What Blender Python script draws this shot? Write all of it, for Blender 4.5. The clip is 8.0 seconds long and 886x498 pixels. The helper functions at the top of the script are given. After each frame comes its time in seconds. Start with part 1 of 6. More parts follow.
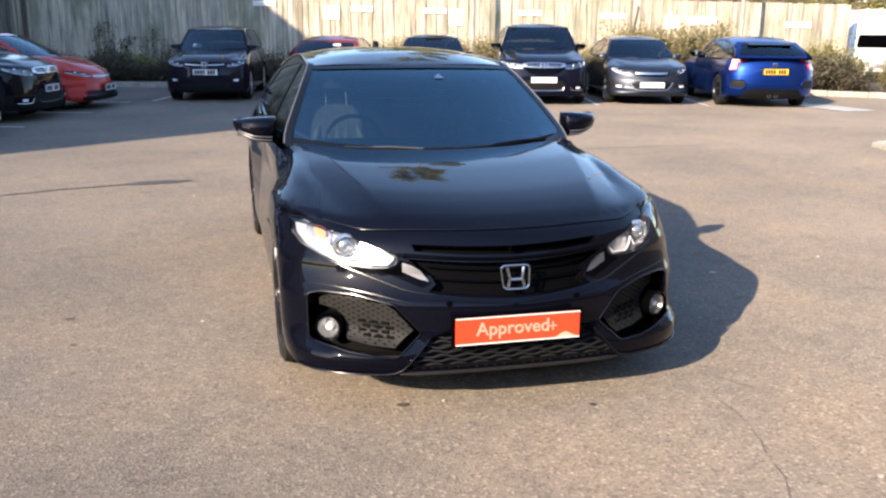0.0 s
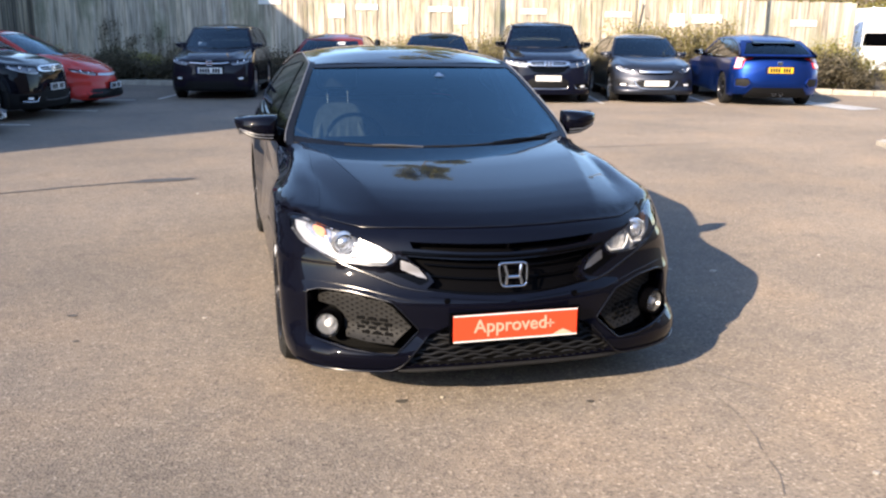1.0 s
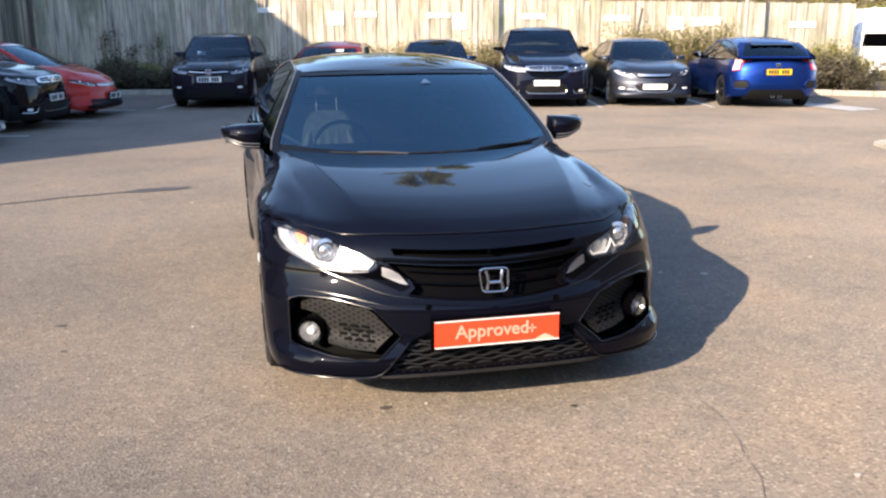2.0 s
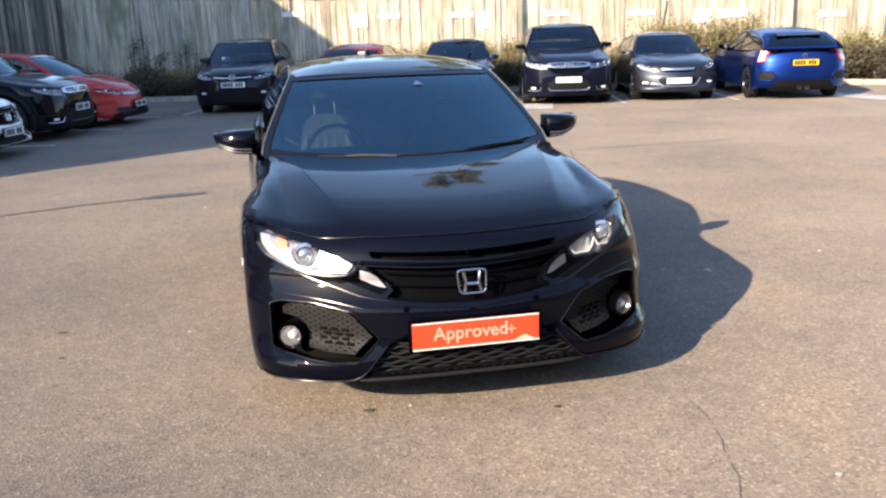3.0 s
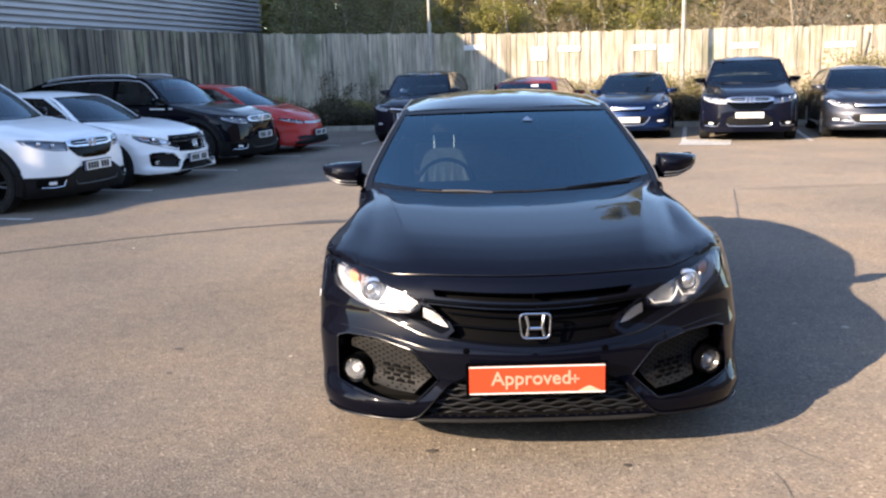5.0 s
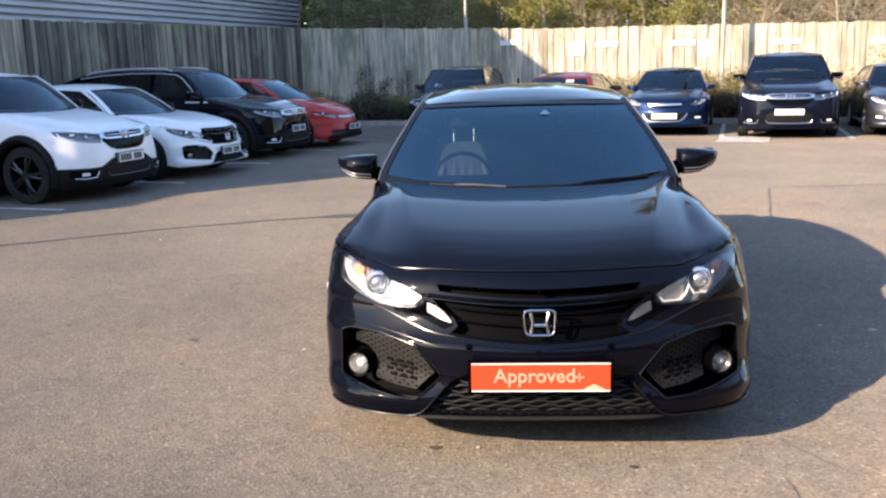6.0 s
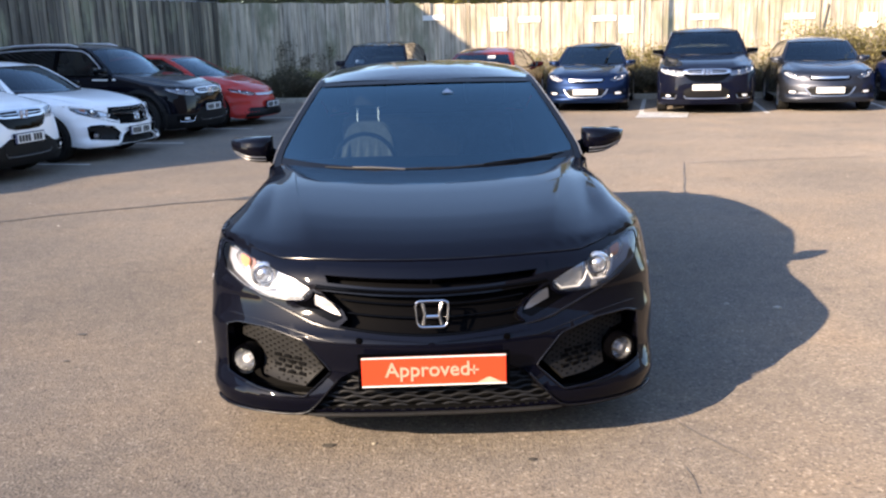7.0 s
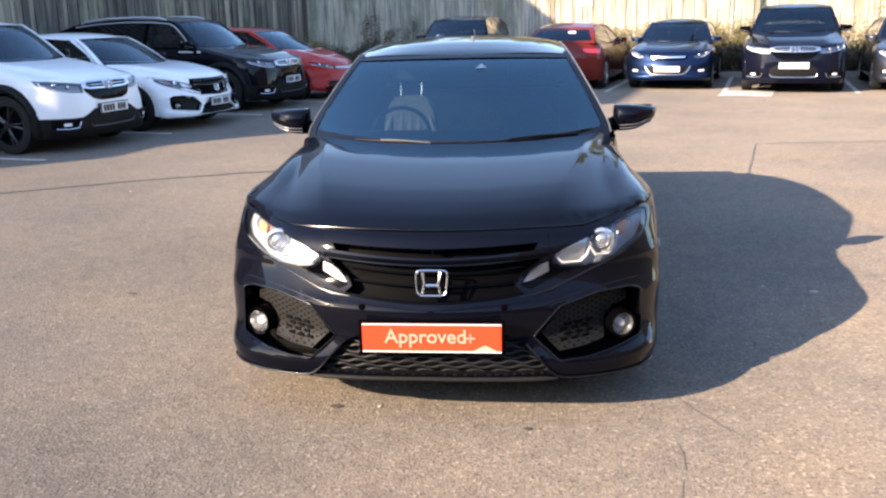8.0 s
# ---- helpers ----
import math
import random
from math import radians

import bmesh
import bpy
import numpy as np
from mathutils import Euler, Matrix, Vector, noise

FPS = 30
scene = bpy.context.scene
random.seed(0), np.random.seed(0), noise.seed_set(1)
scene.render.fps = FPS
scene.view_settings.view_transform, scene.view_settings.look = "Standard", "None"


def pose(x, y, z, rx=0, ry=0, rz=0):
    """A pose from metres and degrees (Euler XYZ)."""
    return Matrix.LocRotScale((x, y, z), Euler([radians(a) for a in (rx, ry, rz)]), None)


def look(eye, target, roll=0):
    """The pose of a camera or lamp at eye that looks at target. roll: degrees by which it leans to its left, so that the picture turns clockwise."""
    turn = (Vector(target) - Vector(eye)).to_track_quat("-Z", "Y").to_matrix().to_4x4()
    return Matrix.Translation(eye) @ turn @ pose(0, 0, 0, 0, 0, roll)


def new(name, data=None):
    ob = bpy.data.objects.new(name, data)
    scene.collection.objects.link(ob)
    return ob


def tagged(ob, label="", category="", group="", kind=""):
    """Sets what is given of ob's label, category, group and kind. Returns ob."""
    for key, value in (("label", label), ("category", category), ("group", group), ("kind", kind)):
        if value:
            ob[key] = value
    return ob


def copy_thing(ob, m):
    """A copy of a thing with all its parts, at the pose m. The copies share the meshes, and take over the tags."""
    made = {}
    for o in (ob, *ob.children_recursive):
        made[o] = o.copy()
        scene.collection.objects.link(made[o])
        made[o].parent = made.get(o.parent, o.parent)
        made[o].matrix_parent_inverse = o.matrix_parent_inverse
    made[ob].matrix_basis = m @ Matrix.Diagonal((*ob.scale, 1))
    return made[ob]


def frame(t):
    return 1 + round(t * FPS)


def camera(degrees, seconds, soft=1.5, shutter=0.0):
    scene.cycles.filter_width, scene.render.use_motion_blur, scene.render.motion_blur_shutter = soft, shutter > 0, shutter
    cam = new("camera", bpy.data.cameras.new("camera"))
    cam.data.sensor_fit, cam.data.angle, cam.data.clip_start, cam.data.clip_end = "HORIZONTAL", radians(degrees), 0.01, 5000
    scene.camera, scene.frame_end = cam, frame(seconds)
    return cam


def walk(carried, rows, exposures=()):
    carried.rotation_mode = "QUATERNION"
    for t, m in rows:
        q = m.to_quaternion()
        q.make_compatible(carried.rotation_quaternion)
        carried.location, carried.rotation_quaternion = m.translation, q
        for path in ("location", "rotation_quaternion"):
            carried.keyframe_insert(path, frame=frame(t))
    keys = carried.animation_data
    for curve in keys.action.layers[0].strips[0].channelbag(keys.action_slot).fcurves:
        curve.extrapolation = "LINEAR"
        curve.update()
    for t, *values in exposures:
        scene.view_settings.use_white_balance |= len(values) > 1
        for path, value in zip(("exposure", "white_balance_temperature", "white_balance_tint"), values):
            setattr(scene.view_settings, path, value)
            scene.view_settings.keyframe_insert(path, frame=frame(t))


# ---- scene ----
cam = camera(53.2, 8.0, soft=2.3)
PATH = [
    (0, (-1.118, -3.153, 1.55), (-0.641, -1.273, 1.063), 0.5),
    (0.5, (-1.109, -3.149, 1.547), (-0.646, -1.267, 1.054), 0.6),
    (1, (-1.095, -3.183, 1.553), (-0.63, -1.3, 1.062), 0.5),
    (1.5, (-1.066, -3.189, 1.554), (-0.596, -1.306, 1.072), 0.2),
    (3, (-0.768, -3.259, 1.563), (-0.394, -1.353, 1.084), -1.9),
    (3.5, (-0.639, -3.212, 1.557), (-0.337, -1.287, 1.105), -2.0),
    (4, (-0.566, -3.168, 1.567), (-0.387, -1.209, 1.207), -0.7),
    (4.5, (-0.401, -3.191, 1.562), (-0.371, -1.226, 1.187), -0.3),
    (5, (-0.278, -3.217, 1.565), (-0.319, -1.258, 1.167), -1.8),
    (6.3, (-0.108, -3.108, 1.541), (-0.243, -1.155, 1.13), -1.4),
    (6.5, (-0.078, -3.062, 1.549), (-0.174, -1.11, 1.121), -0.8),
    (7, (0.006, -2.983, 1.547), (0.031, -1.037, 1.086), -1.6),
    (7.5, (0.149, -3.039, 1.551), (0.141, -1.094, 1.087), -2.0),
    (8, (0.332, -3.066, 1.545), (0.156, -1.14, 1.036), -1.3),
]
walk(cam, [(t, look(eye, target, roll)) for t, eye, target, roll in PATH], exposures=[(0, 1.65, 6530, 13), (3, 1.66, 6610, 13), (4.5, 1.72, 6760, 14), (7.2, 1.76, 6790, 15), (8, 2.0, 6790, 15)])

# ---- world, sun, exposure ----
# the car park's own grid: u runs along the back fence, v towards it
GRID = radians(-15)


def spot(u, v, z=0.0):
    """World place of a point of the car park's grid."""
    c, s = math.cos(GRID), math.sin(GRID)
    return Vector((u * c - v * s, u * s + v * c, z))


def grid_pose(u, v, z=0.0, turn=0.0):
    p = spot(u, v, z)
    return pose(p.x, p.y, p.z, 0, 0, math.degrees(GRID) + turn)


SUN_WAY = Vector((1.74, 1.33, -1.02)).normalized()
SUN_ELEV = math.asin(-SUN_WAY.z)
world = bpy.data.worlds.new("sky")
scene.world = world
world.use_nodes = True
wn = world.node_tree.nodes
sky = wn.new("ShaderNodeTexSky")
sky.sky_type = 'NISHITA'
sky.sun_disc = False
sky.sun_elevation = SUN_ELEV
sky.sun_rotation = math.atan2(-SUN_WAY.x, -SUN_WAY.y)
sky.dust_density = 0.4
sky.ozone_density = 2.5
world.node_tree.links.new(sky.outputs[0], wn["Background"].inputs[0])
wn["Background"].inputs[1].default_value = 0.15
sun_data = bpy.data.lights.new("sun", 'SUN')
sun_data.energy = 3.55
sun_data.angle = radians(0.53)
sun_data.color = (1.0, 0.83, 0.62)
sun = new("sun", sun_data)
sun.matrix_world = look((0, 0, 30), Vector((0, 0, 30)) + SUN_WAY)

# ---- materials ----
def mat(name, base=(0.5, 0.5, 0.5), rough=0.5, metal=0.0, **extra):
    """A principled material; extra names more of its inputs."""
    m = bpy.data.materials.new(name)
    m.use_nodes = True
    b = m.node_tree.nodes["Principled BSDF"]
    b.inputs["Base Color"].default_value = (*base, 1)
    b.inputs["Roughness"].default_value = rough
    b.inputs["Metallic"].default_value = metal
    for key, value in extra.items():
        b.inputs[key.replace("_", " ")].default_value = value
    return m


class Nodes:
    """Short hand to add nodes to a material."""

    def __init__(self, m):
        self.t = m.node_tree
        self.b = self.t.nodes["Principled BSDF"]

    def add(self, kind, **values):
        n = self.t.nodes.new(kind)
        for key, value in values.items():
            n.inputs[key].default_value = value
        return n

    def link(self, a, b):
        self.t.links.new(a, b)

    def coords(self, what="Object", scale=(1, 1, 1)):
        c = self.t.nodes.new("ShaderNodeTexCoord")
        mp = self.t.nodes.new("ShaderNodeMapping")
        mp.inputs["Scale"].default_value = scale
        self.link(c.outputs[what], mp.inputs[0])
        return mp.outputs[0]

    def world_coords(self, scale=(1, 1, 1)):
        c = self.t.nodes.new("ShaderNodeNewGeometry")
        mp = self.t.nodes.new("ShaderNodeMapping")
        mp.inputs["Scale"].default_value = scale
        self.link(c.outputs["Position"], mp.inputs[0])
        return mp.outputs[0]

    def noise(self, vec, scale, detail=3.0, rough=0.55):
        n = self.add("ShaderNodeTexNoise", Scale=scale, Detail=detail, Roughness=rough)
        self.link(vec, n.inputs["Vector"])
        return n.outputs["Fac"]

    def ramp(self, fac, stops):
        r = self.t.nodes.new("ShaderNodeValToRGB")
        e = r.color_ramp.elements
        while len(e) < len(stops):
            e.new(0.5)
        for k, (at, col) in enumerate(stops):
            e[k].position = at
            e[k].color = (*col, 1) if len(col) == 3 else col
        self.link(fac, r.inputs[0])
        return r.outputs[0]

    def mix(self, a, b, fac, kind='MIX'):
        m = self.t.nodes.new("ShaderNodeMix")
        m.data_type, m.blend_type = 'RGBA', kind
        for value, socket in ((fac, m.inputs[0]), (a, m.inputs[6]), (b, m.inputs[7])):
            if isinstance(value, (int, float)):
                socket.default_value = value
            elif isinstance(value, tuple):
                socket.default_value = (*value, 1)
            else:
                self.link(value, socket)
        return m.outputs[2]

    def bump(self, fac, strength, distance):
        n = self.add("ShaderNodeBump", Strength=strength, Distance=distance)
        self.link(fac, n.inputs["Height"])
        self.link(n.outputs[0], self.b.inputs["Normal"])

    def base(self, col):
        self.link(col, self.b.inputs["Base Color"])


def asphalt():
    m = mat("asphalt", rough=0.9, Diffuse_Roughness=1.0)
    n = Nodes(m)
    w = n.world_coords()
    stone = n.add("ShaderNodeTexVoronoi", Scale=88.0)
    n.link(w, stone.inputs["Vector"])
    each = n.t.nodes.new("ShaderNodeSeparateColor")
    n.link(stone.outputs["Color"], each.inputs[0])
    grain = n.ramp(n.noise(w, 60, 3, 0.7), [(0.32, (0.087, 0.073, 0.060)), (0.5, (0.153, 0.129, 0.106)), (0.72, (0.242, 0.209, 0.175))])
    # most stones alike, a few of them dark or pale
    chips = n.ramp(each.outputs[0], [(0.0, (0.050, 0.043, 0.036)), (0.10, (0.117, 0.099, 0.082)), (0.5, (0.160, 0.136, 0.112)), (0.88, (0.192, 0.166, 0.139)), (1.0, (0.33, 0.295, 0.25))])
    col = n.mix(grain, chips, 0.6)
    mottle = n.ramp(n.noise(w, 9, 3, 0.6), [(0.3, (0.86, 0.86, 0.87)), (0.7, (1.10, 1.09, 1.06))])
    col = n.mix(col, mottle, 0.8, 'MULTIPLY')
    rust = n.ramp(n.noise(w, 1.1, 3, 0.5), [(0.45, (1, 1, 1)), (0.72, (1.06, 0.99, 0.9))])
    col = n.mix(col, rust, 0.7, 'MULTIPLY')
    patches = n.ramp(n.noise(w, 0.55, 5, 0.6), [(0.3, (0.72, 0.72, 0.72)), (0.7, (1.12, 1.1, 1.07))])
    col = n.mix(col, patches, 1.0, 'MULTIPLY')
    stains = n.ramp(n.noise(w, 2.6, 4, 0.65), [(0.26, (0.62, 0.62, 0.64)), (0.4, (1, 1, 1))])
    col = n.mix(col, stains, 0.8, 'MULTIPLY')
    n.base(col)
    n.bump(stone.outputs["Distance"], 0.6, 0.006)
    return m


def weathered_wood(name="weathered_wood", shade=1.0, spread=1.0, knee=0.35, low=0.62):
    m = mat(name, rough=0.85)
    n = Nodes(m)
    w = n.world_coords((14, 14, 0.9))
    info = n.t.nodes.new("ShaderNodeObjectInfo")
    grain = n.ramp(n.noise(w, 1.0, 5, 0.6), [(0.3, (0.19, 0.163, 0.124)), (0.5, (0.51, 0.447, 0.35)), (0.72, (0.70, 0.63, 0.49))])
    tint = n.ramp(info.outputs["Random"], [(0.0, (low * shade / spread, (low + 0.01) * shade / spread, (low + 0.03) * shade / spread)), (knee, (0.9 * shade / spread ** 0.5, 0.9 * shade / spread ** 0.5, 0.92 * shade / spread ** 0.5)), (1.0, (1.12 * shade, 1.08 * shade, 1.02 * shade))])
    col = n.mix(grain, tint, 1.0, 'MULTIPLY')
    streak = n.ramp(n.noise(n.world_coords((5, 5, 0.35)), 1.3, 4, 0.7), [(0.3, (0.42, 0.43, 0.42)), (0.52, (1, 1, 1))])
    col = n.mix(col, streak, 0.75, 'MULTIPLY')
    moss = n.ramp(n.noise(n.world_coords((1.6, 1.6, 0.7)), 1.0, 4, 0.6), [(0.52, (0, 0, 0)), (0.7, (1, 1, 1))])
    col = n.mix(col, (0.24, 0.24, 0.16), moss)
    n.base(col)
    n.bump(n.noise(w, 1.0, 5, 0.6), 0.5, 0.01)
    return m


def simple_noise(name, dark, light, scale, rough=0.8, stretch=(1, 1, 1), bump=0.3, distance=0.01, where="world"):
    m = mat(name, rough=rough)
    n = Nodes(m)
    w = n.world_coords(stretch) if where == "world" else n.coords("Object", stretch)
    fac = n.noise(w, scale, 5, 0.62)
    big = n.ramp(n.noise(w, scale * 0.13, 3, 0.5), [(0.3, (0.78, 0.78, 0.78)), (0.7, (1.12, 1.12, 1.1))])
    n.base(n.mix(n.ramp(fac, [(0.3, dark), (0.7, light)]), big, 1.0, 'MULTIPLY'))
    if bump:
        n.bump(fac, bump, distance)
    return m


ASPHALT = asphalt()
FENCE_WOOD = weathered_wood(shade=1.07, low=0.74)
# dark board tone, with the side fence's weaker skylight put into the colour too
FENCE_DARK = weathered_wood("dark_and_shaded_wood", 0.62, 3.0, 0.68)
KERB_STONE = simple_noise("kerb_concrete", (0.30, 0.27, 0.22), (0.50, 0.46, 0.39), 30)
SOIL = simple_noise("bed_soil", (0.035, 0.028, 0.02), (0.12, 0.095, 0.06), 8, 0.95, bump=1.0, distance=0.05)
LINE_PAINT = simple_noise("worn_line_paint", (0.30, 0.28, 0.25), (0.72, 0.70, 0.66), 14)
ROAD_DARK = simple_noise("road_dark", (0.045, 0.04, 0.035), (0.10, 0.09, 0.078), 20, 0.7)
CLADDING = simple_noise("coated_steel_cladding", (0.42, 0.42, 0.45), (0.48, 0.48, 0.515), 1.2, 0.4, bump=0)
# darker copy of the cladding: recess shade between the ribs put into colour
CLAD_GAP_SHADE = simple_noise("shaded_cladding_channel", (0.27, 0.275, 0.30), (0.33, 0.335, 0.36), 1.2, 0.5, bump=0)
GALVANISED = simple_noise("galvanised_steel", (0.30, 0.28, 0.24), (0.42, 0.40, 0.35), 18, 0.45, bump=0.05)
WALL_GREY = simple_noise("grey_plaster", (0.085, 0.086, 0.09), (0.13, 0.13, 0.136), 2.0, 0.8, bump=0.1)
WALL_DARK = simple_noise("dark_plaster", (0.05, 0.052, 0.056), (0.09, 0.092, 0.096), 1.5, 0.8)
SIGN_WHITE = mat("sign_white", (0.74, 0.73, 0.70), 0.5)
HAIRLINE = simple_noise("hairline_crack", (0.12, 0.105, 0.09), (0.19, 0.165, 0.14), 20, 0.9)
BARK = simple_noise("bark", (0.14, 0.115, 0.08), (0.40, 0.34, 0.25), 9, 0.9, (1, 1, 0.25))


def leaf_mat(name, dark, light):
    m = mat(name, rough=0.6)
    n = Nodes(m)
    geo = n.t.nodes.new("ShaderNodeNewGeometry")
    n.base(n.ramp(geo.outputs["Random Per Island"], [(0.0, dark), (1.0, light)]))
    trans = n.t.nodes.new("ShaderNodeBsdfTranslucent")
    n.link(n.ramp(geo.outputs["Random Per Island"], [(0.0, dark), (1.0, light)]), trans.inputs[0])
    mixer = n.t.nodes.new("ShaderNodeMixShader")
    mixer.inputs[0].default_value = 0.35
    n.link(n.b.outputs[0], mixer.inputs[1])
    n.link(trans.outputs[0], mixer.inputs[2])
    n.link(mixer.outputs[0], n.t.nodes["Material Output"].inputs[0])
    return m


LEAF_SPRING = leaf_mat("spring_leaves", (0.16, 0.155, 0.03), (0.40, 0.36, 0.10))
LEAF_OLIVE = leaf_mat("olive_leaves", (0.17, 0.165, 0.045), (0.39, 0.34, 0.12))
LEAF_BROWN = leaf_mat("dry_leaves", (0.19, 0.13, 0.07), (0.38, 0.28, 0.15))
LEAF_DRY = leaf_mat("dry_olive_leaves", (0.16, 0.14, 0.055), (0.36, 0.31, 0.125))
LEAF_BED = leaf_mat("dark_bed_leaves", (0.055, 0.048, 0.028), (0.15, 0.125, 0.075))
LEAF_HEDGE = leaf_mat("bramble_leaves", (0.14, 0.14, 0.065), (0.34, 0.31, 0.15))


def paint(name, base, rough=0.03, coat=1.0, metal=0.0):
    m = mat(name, base, 0.4, metal, Coat_Weight=coat, Coat_Roughness=rough, Specular_IOR_Level=0.5 if metal else 0.02, Coat_IOR=1.29)
    n = Nodes(m)
    dust = n.noise(n.coords("Object", (1, 1, 1)), 6, 5, 0.65)
    n.link(n.ramp(dust, [(0.35, (0.02, 0.02, 0.02)), (0.85, (rough + 0.05, rough + 0.05, rough + 0.05))]), n.b.inputs["Coat Roughness"])
    film = n.ramp(n.noise(n.coords("Object"), 2.2, 4, 0.6), [(0.3, base), (0.9, tuple(min(1, c * 1.12 + 0.0005) for c in base))])
    n.base(film)
    return m


def clear_glass(name, tint, mirror=(1, 1, 1), ior=1.52):
    """A pane: what is behind it shows through its tint, and it mirrors by Fresnel."""
    m = bpy.data.materials.new(name)
    m.use_nodes = True
    m.use_transparent_shadow = True
    t = m.node_tree
    t.nodes.remove(t.nodes["Principled BSDF"])
    see = t.nodes.new("ShaderNodeBsdfTransparent")
    see.inputs[0].default_value = (*tint, 1)
    gloss = t.nodes.new("ShaderNodeBsdfGlossy")
    gloss.inputs[0].default_value = (*mirror, 1)
    gloss.inputs[1].default_value = 0.015
    fres = t.nodes.new("ShaderNodeFresnel")
    fres.inputs[0].default_value = ior
    mixer = t.nodes.new("ShaderNodeMixShader")
    t.links.new(fres.outputs[0], mixer.inputs[0])
    t.links.new(see.outputs[0], mixer.inputs[1])
    t.links.new(gloss.outputs[0], mixer.inputs[2])
    t.links.new(mixer.outputs[0], t.nodes["Material Output"].inputs[0])
    return m


PAINT_BLACK = paint("black_paint", (0.0017, 0.0018, 0.0046))
PAINT_WHITE = paint("white_paint", (0.86, 0.86, 0.855))
PAINT_BLUE = paint("bright_blue_paint", (0.004, 0.032, 0.20), metal=0.85)
PAINT_RED = paint("red_paint", (0.42, 0.034, 0.027))
PAINT_DEEP_RED = paint("deep_red_paint", (0.15, 0.019, 0.014))
PAINT_GREY = paint("dark_grey_paint", (0.044, 0.048, 0.060), metal=0.85)
PAINT_SLATE = paint("slate_grey_paint", (0.0105, 0.0085, 0.0150))
PAINT_INK = paint("blue_black_paint", (0.0035, 0.0045, 0.012))
PAINT_NAVY = paint("dark_blue_paint", (0.0045, 0.0165, 0.056), metal=0.85)
SCREEN_PRINT = mat("black_screen_print", (0.004, 0.004, 0.005), 0.12, Specular_IOR_Level=0.35)
GLOSS_BLACK = mat("gloss_black_plastic", (0.0012, 0.0012, 0.0016), 0.05, Specular_IOR_Level=0.07)
MATT_BLACK = simple_noise("textured_black_plastic", (0.0035, 0.0035, 0.004), (0.007, 0.007, 0.0076), 220, 0.6, bump=0.15, distance=0.002)
LATTICE = simple_noise("grey_black_lattice", (0.009, 0.0086, 0.0082), (0.016, 0.0155, 0.015), 90, 0.6, bump=0.1, distance=0.002)
for dull in (MATT_BLACK, LATTICE):
    dull.node_tree.nodes["Principled BSDF"].inputs["Specular IOR Level"].default_value = 0.15
SLAT = mat("dark_intake_plastic", (0.014, 0.014, 0.0145), 0.42, Specular_IOR_Level=0.2)
GRILLE_BLACK = mat("grille_black", (0.0022, 0.0022, 0.0027), 0.5, Specular_IOR_Level=0.02)
WING_SILVER = mat("smoked_silver_reflector", (0.19, 0.19, 0.20), 0.40, 0.8)
DARK = mat("inner_black", (0.004, 0.004, 0.004), 0.8, Specular_IOR_Level=0.05)
CHROME = mat("chrome", (0.66, 0.66, 0.68), 0.16, 1.0)
FOG_BOWL = mat("fog_reflector", (0.40, 0.41, 0.43), 0.22, 0.85)
PROJECTOR = mat("projector_glass", (0.50, 0.53, 0.58), 0.25, 0.8)
# silver trim, its bright sky reflection put into a pale base colour
SKY_PALE_TRIM = mat("sky_pale_silver_trim", (0.62, 0.63, 0.65), 0.35, 0.35)
# grey for the mirror strips, and for the sun glint drawn along the pillars
GLINT_TRIM = mat("grey_glint_trim", (0.24, 0.24, 0.25), 0.28, 0.4)
SATIN = mat("satin_silver", (0.62, 0.63, 0.65), 0.28, 1.0)
LAMP_BOWL = mat("lamp_reflector", (0.62, 0.63, 0.65), 0.22, 0.85)
GREY_METAL = mat("dull_grey_trim", (0.05, 0.051, 0.055), 0.4, 0.0)
PAINT_EDGE = mat("black_paint_edge", (0.006, 0.006, 0.008), 0.21, Specular_IOR_Level=0.40)
LAMP_DARK = mat("lamp_grey_bezel", (0.36, 0.38, 0.43), 0.3, 0.1)
LAMP_WHITE = mat("lamp_white_strip", (0.85, 0.86, 0.88), 0.3)
AMBER = mat("amber_lens", (0.72, 0.26, 0.13), 0.35)
TAIL_PALE = mat("pale_tail_strip", (0.82, 0.58, 0.57), 0.25)
RED_LENS = mat("red_lens", (0.55, 0.03, 0.04), 0.15, Coat_Weight=1.0)
# windscreens: sky reflection strengthened by a blue mirror colour and a raised ior
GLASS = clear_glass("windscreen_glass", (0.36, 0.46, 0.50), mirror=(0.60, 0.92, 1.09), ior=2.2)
GLASS_PARKED = clear_glass("parked_windscreen_glass", (0.34, 0.40, 0.43), mirror=(0.58, 0.72, 0.82), ior=1.95)
GLASS_SIDE = clear_glass("front_window_glass", (0.45, 0.5, 0.5))
GLASS_DARK = clear_glass("tinted_window_glass", (0.10, 0.11, 0.12), ior=1.45)
LENS = clear_glass("lamp_lens", (0.92, 0.93, 0.95), ior=1.5)
RUBBER = simple_noise("tyre_rubber", (0.012, 0.012, 0.012), (0.03, 0.03, 0.029), 40, 0.75, bump=0.1, distance=0.003)
ALLOY = mat("alloy", (0.45, 0.46, 0.47), 0.3, 1.0)
ALLOY_DARK = mat("dark_alloy", (0.06, 0.06, 0.065), 0.3, 0.9)
SEAT = simple_noise("grey_seat_cloth", (0.022, 0.023, 0.026), (0.045, 0.046, 0.049), 60, 0.85, where="object")
SEAT_LIGHT = simple_noise("light_grey_seat_leather", (0.075, 0.082, 0.088), (0.125, 0.133, 0.14), 30, 0.6, where="object")
DASH = simple_noise("dash_plastic", (0.009, 0.009, 0.010), (0.018, 0.018, 0.019), 120, 0.65, where="object")
PLATE_RED = mat("orange_red_plate", (0.86, 0.065, 0.022), 0.35)
PLATE_WHITE = mat("white_number_plate", (0.78, 0.78, 0.76), 0.35)
